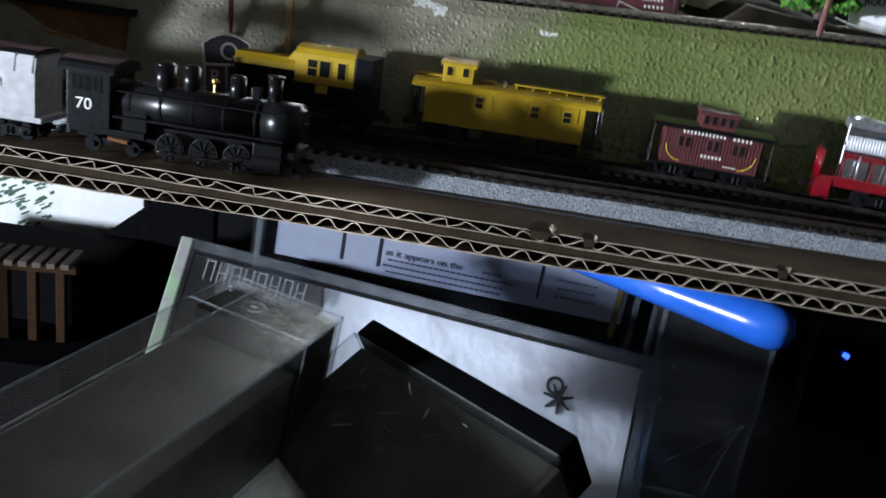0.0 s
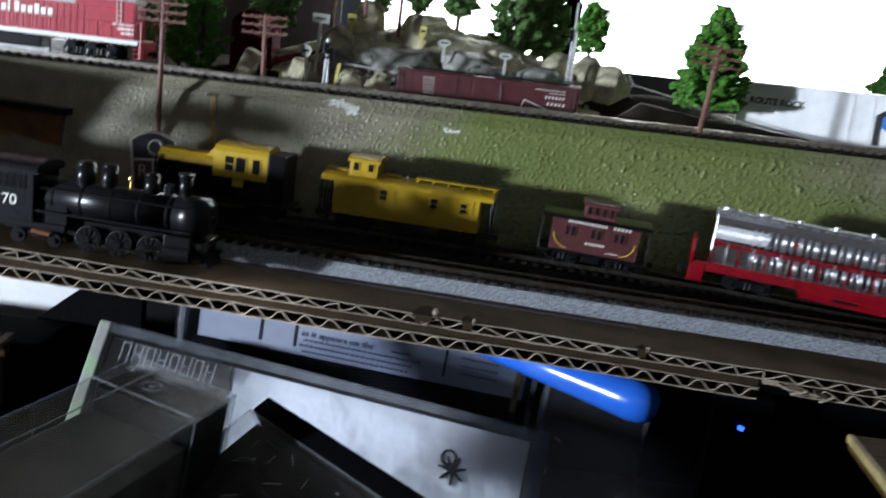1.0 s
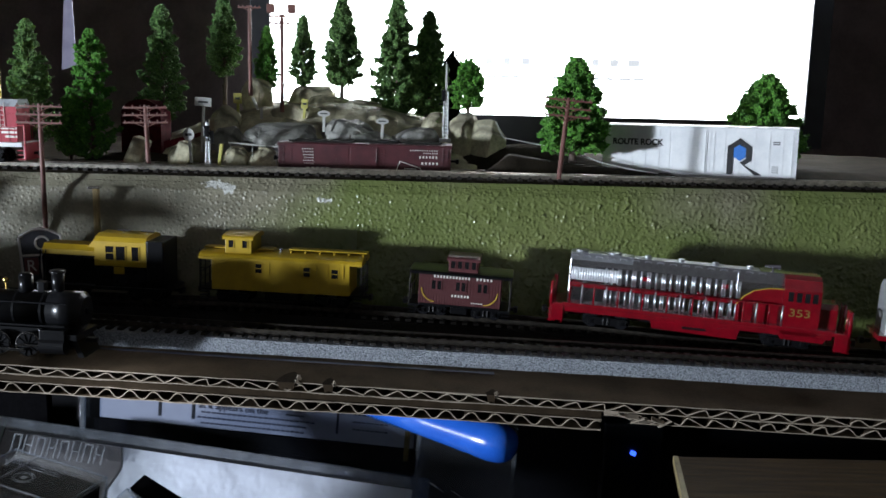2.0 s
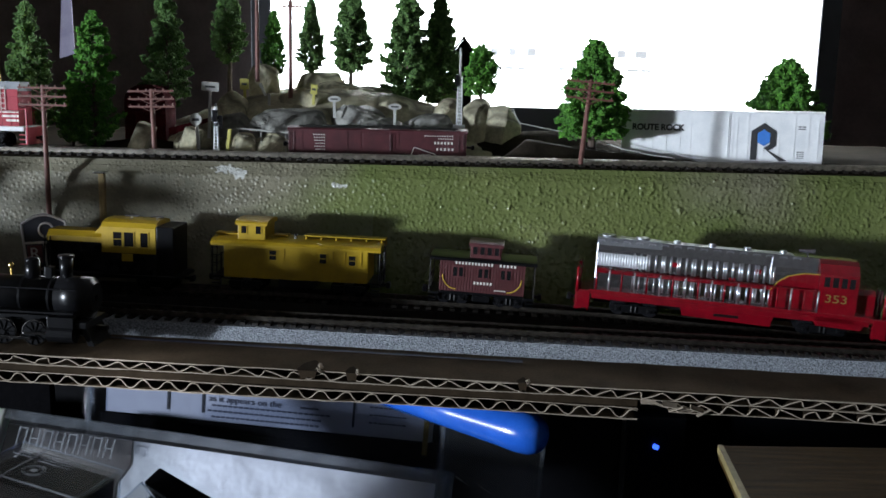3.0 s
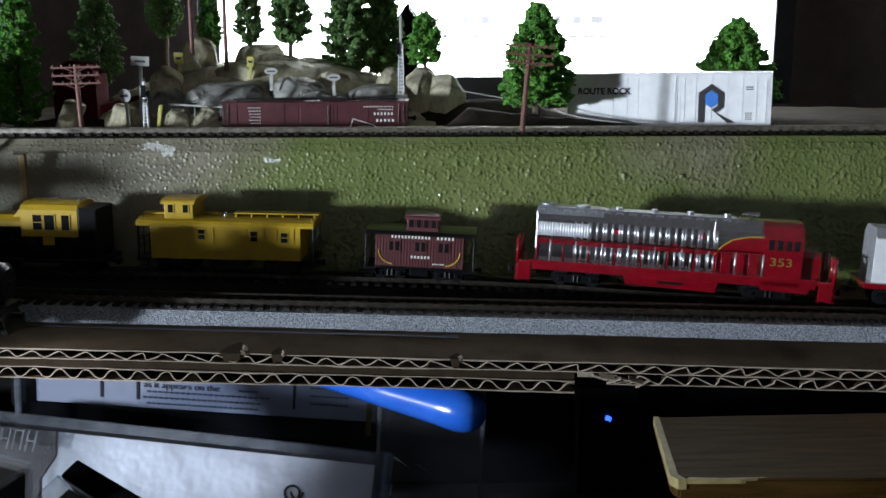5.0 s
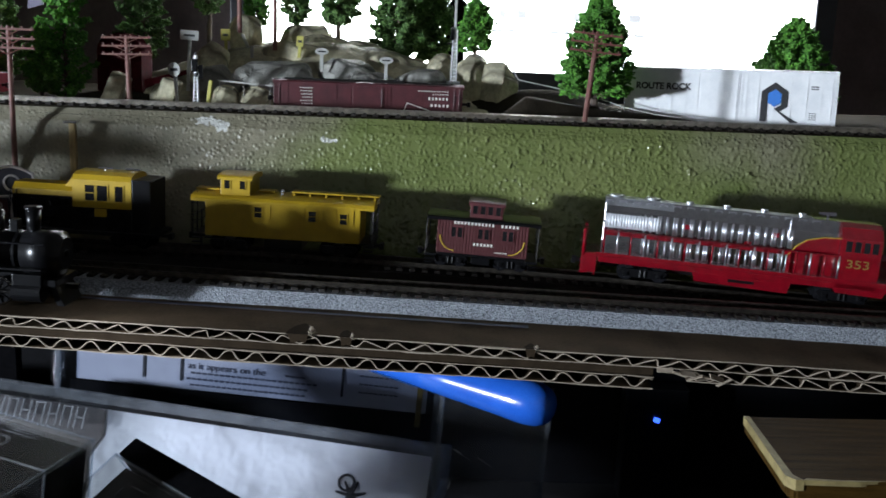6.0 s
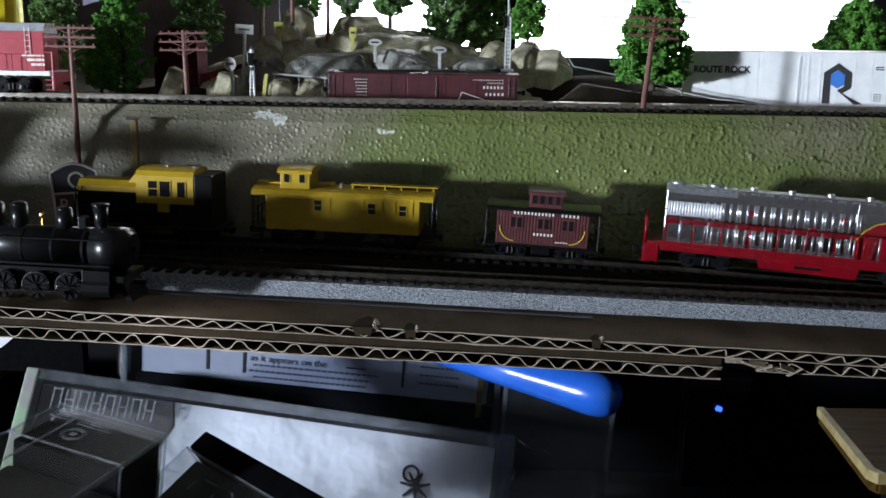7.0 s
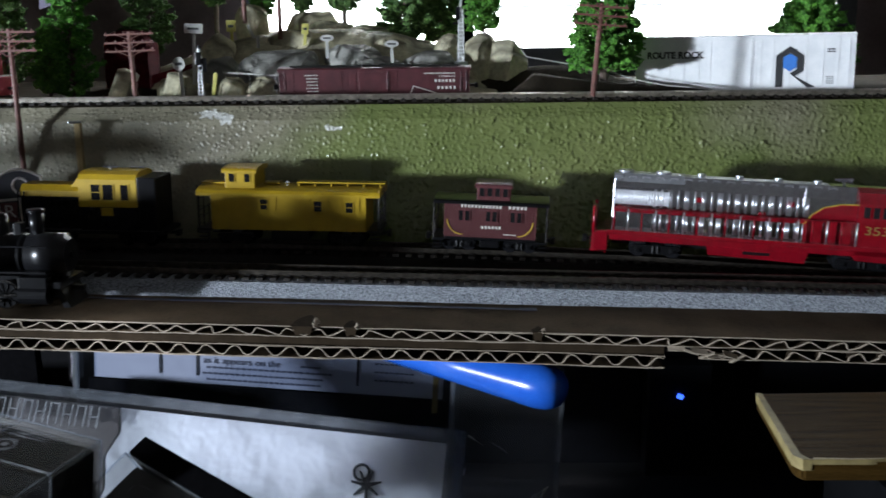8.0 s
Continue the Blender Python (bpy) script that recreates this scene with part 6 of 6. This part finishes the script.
# yellow water tower
wt = thing("water_tower", pose(-0.1675, 0.430, 0.1665), "bright yellow water tank on pale steel legs", "water tower")
bm = B()
rod(bm, (0, 0, 26), (0, 0, 62), 9.0, n=32)
part("tank", bm, mat("bright_yellow_paint", (0.82, 0.72, 0.02), (0.74, 0.64, 0.02), rough=0.4, scale=200), wt)
bm = B()
rod(bm, (0, 0, 62), (0, 0, 72), 10.5, 0.6, n=32)
part("roof", bm, mat("rust_red_roof", (0.14, 0.05, 0.04), (0.10, 0.035, 0.03), rough=0.6, scale=300), wt, "rust red conical roof")
bm = B()
for k in range(30):
    a = 2 * math.pi * k / 30
    bx(bm, 9.1 * math.cos(a) - 0.4, 9.1 * math.cos(a) + 0.4, 9.1 * math.sin(a) - 0.4, 9.1 * math.sin(a) + 0.4, 60.4, 61.6)
part("cornice", bm, M_gold, wt)
for q in ((-6, -6), (6, -6), (6, 6), (-6, 6)):
    bm = B()
    rod(bm, (q[0] * 1.1, q[1] * 1.1, 0), (q[0], q[1], 26), 1.1, n=8)
    part("leg", bm, M_silvergrey, wt)
bm = B()
rod(bm, (0, 0, 0), (0, 0, 26), 1.6, n=10)
part("riser_pipe", bm, M_white, wt)
bm = B()
bx(bm, -9.5, 9.5, -9.5, 9.5, 24.6, 26, 0.3)
part("platform", bm, M_black, wt)

# pale cloth hanging behind, and clutter at the end of the layout
bm = B()
slab(bm, [(-5, 0), (5, 3), (4, 45), (2, 70), (-2, 40)], -0.5, 0.5, "y")
single("white_cloth", bm, mat("lavender_grey_cloth", (0.34, 0.31, 0.40), (0.22, 0.20, 0.28), rough=0.9, scale=90, bump=0.3), pose(-0.193, 0.600, 0.212), "strip of pale cloth hanging by the curtain", "cloth")
bm = B()
bx(bm, -30, 30, -8, 8, 0, 9, 0.8)
single("grey_block", bm, M_silvergrey, pose(-0.199, 0.402, 0.1665, 0, 0, -3), "pale grey card box on the upper level", "box")
tr = thing("rusty_shed", DECK @ pose(-0.182, 0.0990, 0.0), "rust brown shed with an orange door and a dark flat roof", "shed")
M_rust = mat("rust_orange", (0.20, 0.085, 0.03), (0.10, 0.045, 0.018), rough=0.85, scale=150)
bm = B()
bx(bm, -26, 26, -8, 0, 0, 34, 0.4)
part("wall", bm, M_rust, tr)
bm = B()
bx(bm, -30, 29, -11, 0, 34, 37, 0.4)
part("roof", bm, M_black, tr)
bm = B()
bx(bm, -12, 4, -8.4, -8, 0, 24, 0.2)
part("door", bm, mat("faded_orange_door", (0.32, 0.14, 0.04), (0.22, 0.09, 0.03), rough=0.8, scale=200), tr)

# unseen cone on a stem past the layout's end, added to shade the embankment
dl = thing("unseen_light_blocker", pose(-0.2600, 0.250, 0.0), "unseen cone on a stem, added to shade the embankment", "lamp")
bm = B()
rod(bm, (0, 0, 0.2), (0, 0, 6), 34, 31, n=36)
part("base", bm, M_black, dl)
bm = B()
rod(bm, (0, 0, 6), (0, 0, 163.5), 3.2, n=16)
part("stem", bm, M_darkgrey, dl)
bm = B()
rings = [[bm.verts.new((r * math.cos(2 * math.pi * k / 40), r * math.sin(2 * math.pi * k / 40), z)) for k in range(40)] for r, z in ((22, 147), (22.4, 149), (13, 163), (3.5, 164.5), (3.4, 163.5), (12.4, 162), (21.4, 148))]
for p, q in zip(rings, rings[1:]):
    for k in range(40):
        bm.faces.new((p[k], p[(k + 1) % 40], q[(k + 1) % 40], q[k]))
bmesh.ops.recalc_face_normals(bm, faces=bm.faces)
part("shade", bm, M_black, dl, "dark cone that blocks the light")

# ---- boxes and packaging in front ----
dv = Vector((-0.13, -0.50, -0.86)).normalized()
ex = Vector((0.1567, 0.008, -0.023)).normalized()
ez = -(dv - ex * dv.dot(ex)).normalized()
ey = ez.cross(ex)
CASE = Matrix.Translation((-0.0187, 0.291, 0.0735)) @ Matrix((ex, ey, ez)).transposed().to_4x4()


def clear_case(name, m, w, d, h, th, label, mtl, rim=2.0):
    """A clear box open to the back: five thin walls and a raised rim."""
    c = thing(name, m, label, "plastic box")
    for nm, b in (("front_wall", (-w, w, 0, th, -h, 0)), ("top_wall", (-w, w, th, d, -th, 0)), ("bottom_wall", (-w, w, th, d, -h, -h + th)), ("side_wall", (-w, -w + th, th, d, -h + th, -th)), ("side_wall", (w - th, w, th, d, -h + th, -th))):
        bm = B()
        bx(bm, *b, 0.3)
        part(nm, bm, mtl, c)
    bm = B()
    for b in ((-w - 0.4, w + 0.4, -0.6, 0.8, -rim, 0.5), (-w - 0.4, w + 0.4, -0.6, 0.8, -h - 0.5, -h + rim), (-w - 0.4, -w + rim, -0.6, 0.8, -h + rim, -rim), (w - rim, w + 0.4, -0.6, 0.8, -h + rim, -rim)):
        bx(bm, *b, 0.4)
    part("rim", bm, M_rim, c)
    return c


case = clear_case("display_case", CASE, 80, 30, 62, 1.2, "clear plastic display case with a white paper insert", M_clear, 3.0)
bm = B()
bx(bm, -76, 77, 4, 5, -58, -4)
part("paper_insert", bm, M_paper, case, "crumpled white paper insert")
# Brown end panel, widened to paint the shade on the paper.
bm = B()
slab(bm, [(-76, -56), (-76, -4.2), (-33, -4.2), (-31.5, -12), (-35, -20), (-33, -30), (-37, -42), (-34, -56)], 3.7, 3.95, "y")
part("label_panel", bm, mat("shade_brown_panel", (0.19, 0.165, 0.15), (0.11, 0.09, 0.08), rough=0.6, scale=60, bump=0.4, depth=0.002), case, "brown end panel, widened over the shaded part of the paper")
# The edge's iridescent sheen is painted as mixed green and pink.
bm = B()
bx(bm, -81.2, -77.0, -0.9, 6, -56, 0.3, 0.6)
part("green_edge", bm, mat("green_pink_sheen_edge", (0.32, 0.50, 0.29), (0.36, 0.30, 0.34), rough=0.25, scale=110), case, "case edge, its green and pink sheen put into the colour")
for i in range(8):
    bm = B()
    x = -71 + i * 4.3
    for q in (0, 1):
        bx(bm, x + q * 2.6, x + q * 2.6 + 0.5, -0.5, 0.1, -11.8, -4.9, 0.1)
    bx(bm, x, x + 3, -0.5, 0.1, -8.6 if i % 2 else -5.5, -8.1 if i % 2 else -5.0, 0.1)
    part("embossed_mark", bm, M_emboss, case, "embossed clear lettering shape")
bm = B()
for a in range(7):
    q = 2 * math.pi * a / 7 + 0.3
    rod(bm, (51.5, 3.4, -20.5), (51.5 + 5.2 * math.cos(q), 3.4, -20.5 + 5.2 * math.sin(q)), 0.75, 0.35, n=6)
for k in range(12):
    a, b = 2 * math.pi * k / 12, 2 * math.pi * (k + 1) / 12
    rod(bm, (49.5 + 2.6 * math.cos(a), 3.4, -16.5 + 2.6 * math.sin(a)), (49.5 + 2.6 * math.cos(b), 3.4, -16.5 + 2.6 * math.sin(b)), 0.5, n=5)
part("emblem", bm, M_blackink, case, "black printed emblem")
bm = B()
bx(bm, 79.0, 83.0, -1.5, 10, -60, 0.5, 0.8)
part("end_clip", bm, M_bluerim, case, "blue-tinted clear end")

# case behind it with a printed leaflet
case2 = clear_case("display_case", pose(-0.0143, 0.3434, 0.0798, 0, 3.6, -2) @ Matrix.Scale(1.13, 4), 66, 22, 40, 1.2, "clear case holding a printed leaflet above dark lining", M_clearblue, 1.6)
bm = B()
bx(bm, -60, 62, 3, 3.6, -19, -2)
leaf = part("leaflet", bm, M_leaflet, case2, "white leaflet with printed text")
bm = B()
bx(bm, -62, 64, 2.6, 3.4, -38, -19.5)
part("lining", bm, M_foam, case2, "black lining")
bm = B()
bx(bm, 58.5, 60.5, 2.2, 2.7, -24, -6)
part("gold_strip", bm, M_dimgold, case2)
lettering("as it appears on the", 3.4, M_print, leaf, -8, 2.8, -10.2, "print")
rnd = random.Random(6)
for k in range(4):
    bars(leaf, (10 if k == 0 else -22) + rnd.uniform(0, 3), 26 - rnd.uniform(0, 8), 2.9, -10.9 - 2.2 * k, -10.2 - 2.2 * k, 9 if k == 0 else 22, M_print, 0.22, "print_bar")
for x in (-24, -37, 32):
    bm = B()
    bx(bm, x, x + 0.9, 2.7, 3.0, -16, -2.5)
    part("print_rule", bm, M_blackink, leaf)
for k in range(3):
    bars(leaf, 38, 52, 2.9, -8 - 3 * k, -7.4 - 3 * k, 8, M_print, 0.22, "print_bar")
bm = B()
rod(bm, (-66, 2, -2), (-66, 2, -20), 2.4, n=12)
part("hinge", bm, M_clear, case2)

# two clear boxes with black inserts
M_smoky = clear("smoky_styrene", tint=(0.90, 0.90, 0.89), rough=0.36, haze=0.018)
bL = thing("jewel_box", pose(-0.0355, 0.2325, 0.0870, -7.7, 0, -105.2), "clear hinged box with a black foam insert, dusty lid", "plastic box", "jewel boxes")
WL, SL = 34.0, 20.5  # width of the lid, and its seam's distance from the end
bm = B()
bx(bm, 0, 140, -WL, 0, -1.6, 0, 0.4)
part("lid", bm, M_smoky, bL)
bm = B()
bx(bm, SL + 0.6, 139, -WL + 1, -1, -34, -9, 0.8)
part("insert", bm, M_dust, bL, "dusty dark foam insert")
bm = B()
bx(bm, SL, SL + 0.5, -WL, 0.1, -0.1, 0.3)
part("seam", bm, M_emboss, bL)
bm = B()
bx(bm, 0, 140, -24.9, -24.5, -0.1, 0.3)
part("seam", bm, M_emboss, bL)
bm = B()
bx(bm, 0, 140, -0.8, 0, -35, -1.7, 0.2)
part("side_wall", bm, M_smoky, bL)
bm = B()
bx(bm, 0, 0.8, -WL, -0.9, -35, -1.7, 0.2)
part("end_wall", bm, M_smoky, bL)
bm = B()
for k in range(18):
    a, b = 2 * math.pi * k / 18, 2 * math.pi * (k + 1) / 18
    for r in (3.2, 2.5):
        rod(bm, (13.5 + r * math.cos(a), -19.5 + r * math.sin(a), 0.15), (13.5 + r * math.cos(b), -19.5 + r * math.sin(b), 0.15), 0.14, n=5)
bx(bm, 12.7, 14.3, -20.4, -18.6, 0.05, 0.25)
part("moulded_ring", bm, M_emboss, bL, "faint moulded ring mark")
for x0, x1, y0, y1 in ((3.5, 7.5, -31.5, -25.5), (4, 8.0, -22.5, -11.5)):
    bm = B()
    for p, q in (((x0, y0), (x0, y1)), ((x1, y0), (x1, y1)), ((x0, y0), (x1, y0)), ((x0, y1), (x1, y1)), ((x0 + 1.4, y0 + 1), (x0 + 1.4, y1 - 1)), ((x0 + 2.6, y0 + 1), (x0 + 2.6, y1 - 1))):
        rod(bm, (p[0], p[1], 0.15), (q[0], q[1], 0.15), 0.12, n=5)
    part("moulded_panel", bm, M_emboss, bL, "faint moulded panel outline")
bm = B()
bx(bm, 1.2, SL - 0.6, -WL + 1, -1, -34, -2.4, 0.6)
part("end_block", bm, M_foam, bL, "plain black end block")
for p, q in (((0, 0, 0), (140, 0, 0)), ((0, -WL, 0), (140, -WL, 0)), ((0, -WL, 0), (0, 0, 0)), ((0, 0, 0), (0, 0, -34)), ((SL, 0, 0), (SL, 0, -34))):
    bm = B()
    rod(bm, p, q, 0.32, n=8)
    part("lid_edge", bm, M_rim, bL)
bm = B()
ball(bm, (9.5, -29.0, 0.2), 0.5)
part("moulded_pip", bm, M_emboss, bL)
# black tray that carries the box
bm = B()
bx(bm, -118, -46, 108, 206, 0.5, 46, 1)
single("storage_box", bm, M_black, ID, "plain black tray under the clear hinged box", "box")

e1 = Vector((0.057, -0.055, 0)).normalized()
e2 = Vector((-0.0175, -0.0182, -0.0149)).normalized()
nn = e1.cross(e2).normalized()
if nn.z < 0:
    nn = -nn
e2 = nn.cross(e1) if nn.cross(e1).dot(e2) > 0 else e1.cross(nn)
turn = Matrix((e1, e2, nn)).transposed().to_4x4()
bR = thing("jewel_box", Matrix.Translation((-0.0295, 0.2492, 0.0812)) @ turn @ Matrix.Scale(0.985, 4), "clear box with a plain black end and dusty lid", "plastic box", "jewel boxes")
bm = B()
bx(bm, 0, 79, 0, 6.8, -18, 0, 0.9)
part("black_end", bm, M_foam, bR)
bm = B()
bx(bm, 0.5, 78.5, 7.2, 92, -18, -5, 1.0)
part("insert", bm, M_dust, bR, "dusty dark foam insert")
bm = B()
bx(bm, 0, 79, 7.2, 92, -2.2, 0.2, 0.5)
part("lid", bm, M_smoky, bR)
bm = B()
rnd = random.Random(9)
for k in range(14):
    x, y = rnd.uniform(14, 60), rnd.uniform(12, 34)
    rod(bm, (x, y, 0.4), (x + rnd.uniform(-7, 7), y + rnd.uniform(-4, 4), 0.4), 0.22, n=5)
part("moulded_mark", bm, M_emboss, bR, "faint moulded relief marks")
for p, q in (((0, 7.2, 0.2), (79, 7.2, 0.2)), ((0, 7.2, 0.2), (0, 92, 0.2)), ((0, 7.2, 0.2), (0, 7.2, -16))):
    bm = B()
    rod(bm, p, q, 0.3, n=8)
    part("lid_edge", bm, M_rim, bR)

# clear end box beside the blue tube, its film given haze to look lit
c3 = clear_case("display_case", pose(0.0770, 0.2850, 0.0880, 0, 3, -4), 18, 30, 70, 1.0, "empty creased clear plastic box in deep shade", clear("creased_film", haze=0.05), 1.2)
# Pale rods stand for the glints along the film's creases.
bm = B()
for p, q in (((15, -40), (-6, -58)), ((15, -40), (2, -66)), ((13, -44), (8, -68)), ((-12, -24), (-7, -27)), ((-13, -38), (-12, -34)), ((-4, -26), (1, -29))):
    rod(bm, (p[0], -0.6, p[1]), (q[0], -0.5, q[1]), 0.34, 0.14, n=6)
part("crease", bm, M_emboss, c3, "crease in the clear film, its glint put in as pale haze")
# blue plastic tube with a rounded cap
bt = thing("blue_tube", Matrix.Translation((0.0885, 0.2690, 0.0872)) @ Vector((-0.80, 0.56, 0.03)).to_track_quat("X", "Z").to_matrix().to_4x4(), "glossy blue plastic tube with a rounded end", "plastic tube")


def lathe(profile, n=40):
    """A round body about x from (x, radius) pairs."""
    bm = B()
    rings = [[bm.verts.new((x, r * math.cos(2 * math.pi * k / n), r * math.sin(2 * math.pi * k / n))) for k in range(n)] for x, r in profile]
    for p, q in zip(rings, rings[1:]):
        for k in range(n):
            bm.faces.new((p[k], p[(k + 1) % n], q[(k + 1) % n], q[k]))
    bm.faces.new(rings[0])
    bm.faces.new(rings[-1])
    bmesh.ops.recalc_face_normals(bm, faces=bm.faces)
    return bm


part("tube", lathe([(-5.2, 0.4), (-5.0, 2.2), (-4.3, 4.2), (-3.0, 5.6), (-0.5, 6.7), (3.0, 7.2), (8.0, 7.15), (10.0, 6.95), (30, 6.3), (80, 4.8)]), M_bluecap, bt, smooth=True)
bm = B()
bx(bm, 9, 60, -0.35, 0.35, 6.2, 7.1, 0.2, Matrix.Rotation(radians(38), 4, "X") @ Matrix.Rotation(radians(1.7), 4, "Y"))
part("moulding_ridge", bm, M_bluecap, bt)

# pine board lying on a dark box
wb = pose(0.1385, 0.2300, 0.1003, -7, 0, 0)
pb = thing("pine_board", wb, "worn brown board with a pale chipped edge", "board")
bm = B()
slab(bm, [(0, 0), (-8.6, -51), (-7.6, -54), (140, -56), (140, 6)], -4.5, 0, "z")
bmesh.ops.bevel(bm, geom=list(bm.edges), offset=0.5, segments=2, affect="EDGES")
part("plank", bm, M_wood, pb)
bm = B()
slab(bm, [(-0.3, 0.2), (-8.9, -51), (-7.8, -54.3), (-6.0, -54.3), (-7.0, -50.6), (1.2, 0.2)], -2.2, 0.12, "z")
slab(bm, [(-6, -54.2), (6, -54.4), (12, -53.4), (2, -53.6), (-5, -52.9)], -1.0, 0.14, "z")
part("worn_edge", bm, M_woodedge, pb, "pale bare wood along the edge")
bm = B()
bx(bm, 160, 300, 195, 236, 0.5, 88, 1)
single("storage_box", bm, M_black, ID, "plain black box under the pine board", "box")

# white carton with green print, at the end of the table
wcn = thing("carton", pose(-0.2060, 0.392, 0.0005, 0, 0, 3), "white carton with green printed pattern", "carton")
bm = B()
bx(bm, -60, 52, 0, 8, 0, 92, 0.5)
part("box", bm, M_carton, wcn)
M_greenprint = mat("green_print", (0.05, 0.12, 0.06), (0.03, 0.08, 0.04), rough=0.6, bump=0.0)
rnd = random.Random(12)
for k in range(64):
    bm = B()
    x, z = rnd.uniform(-14, 11), rnd.uniform(44, 76)
    bx(bm, x, x + rnd.uniform(2.0, 5), -0.1, 0.05, z, z + rnd.uniform(0.5, 1.5), 0, Matrix.Translation((x, 0, z)) @ Matrix.Rotation(radians(-28), 4, "Y") @ Matrix.Translation((-x, 0, -z)))
    part("printed_leaf", bm, M_greenprint, wcn)
bm = B()
slab(bm, [(-178.7, 0.5), (-179.7, 38.7), (-177.2, 41.2), (-134.5, 75.8), (-111.6, 77.1), (-111.6, 0.5)], 362, 367, "y")
bmesh.ops.bevel(bm, geom=list(bm.edges), offset=0.5, segments=1, affect="EDGES")
single("black_panel", bm, M_foam, ID, "black plastic panel leaning in front of the white carton", "panel")
bm = B()
bx(bm, -100, -88, 300, 330, 0.5, 66, 1)
single("storage_box", bm, M_black, ID, "plain black box behind the clear case", "box")
# orange timber trestle below the carton
# Added black block that stands for the deep shade below the trestle.
bm = B()
bx(bm, -196, -141, 288, 324, 0.5, 31, 1)
single("storage_box", bm, M_foam, ID, "black block added for the dark space under the trestle", "box")
ot = thing("timber_trestle", pose(-0.163, 0.309, 0.0, 0, 0, 8), "small brown timber trestle under the shelf", "trestle")
# The trestle's shade is put into this darkened orange-brown.
M_orange = mat("shade_dark_timber", (0.042, 0.019, 0.007), (0.024, 0.011, 0.004), spec=0.1, rough=0.7, scale=150, stretch=(1, 1, 6))
for x in (-18, -8, 2, 12):
    bm = B()
    bx(bm, x - 1.6, x + 1.6, -2, 2, 31, 58, 0.3)
    part("post", bm, M_orange, ot)
bm = B()
bx(bm, -24, 18, -2.5, 2.5, 58, 62, 0.4)
part("beam", bm, M_orange, ot)
for k in range(9):
    bm = B()
    bx(bm, -24 + k * 4.8, -21 + k * 4.8, -9, 9, 62, 64, 0.2)
    part("sleeper", bm, M_trunk, ot)
# A second black block fills in the shade behind the posts.
bm = B()
bx(bm, -250, -141, 326, 360, 0.5, 57, 1)
single("storage_box", bm, M_foam, ID, "black block added for the dark space behind the trestle", "box")
# small blue standby light under the layout
bm = B()
bx(bm, -1.3, 1.3, -0.8, 0.8, -1.0, 1.0, 0.3, Matrix.Rotation(radians(20), 4, "Y"))
led = thing("standby_light", pose(0.1570, 0.385, 0.0385), "tiny blue standby light on a dark box in shade", "indicator light")
part("lens", bm, M_led, led)
bm = B()
bx(bm, -14, 14, 0.9, 12, -38, 14, 1)
part("housing", bm, M_black, led)
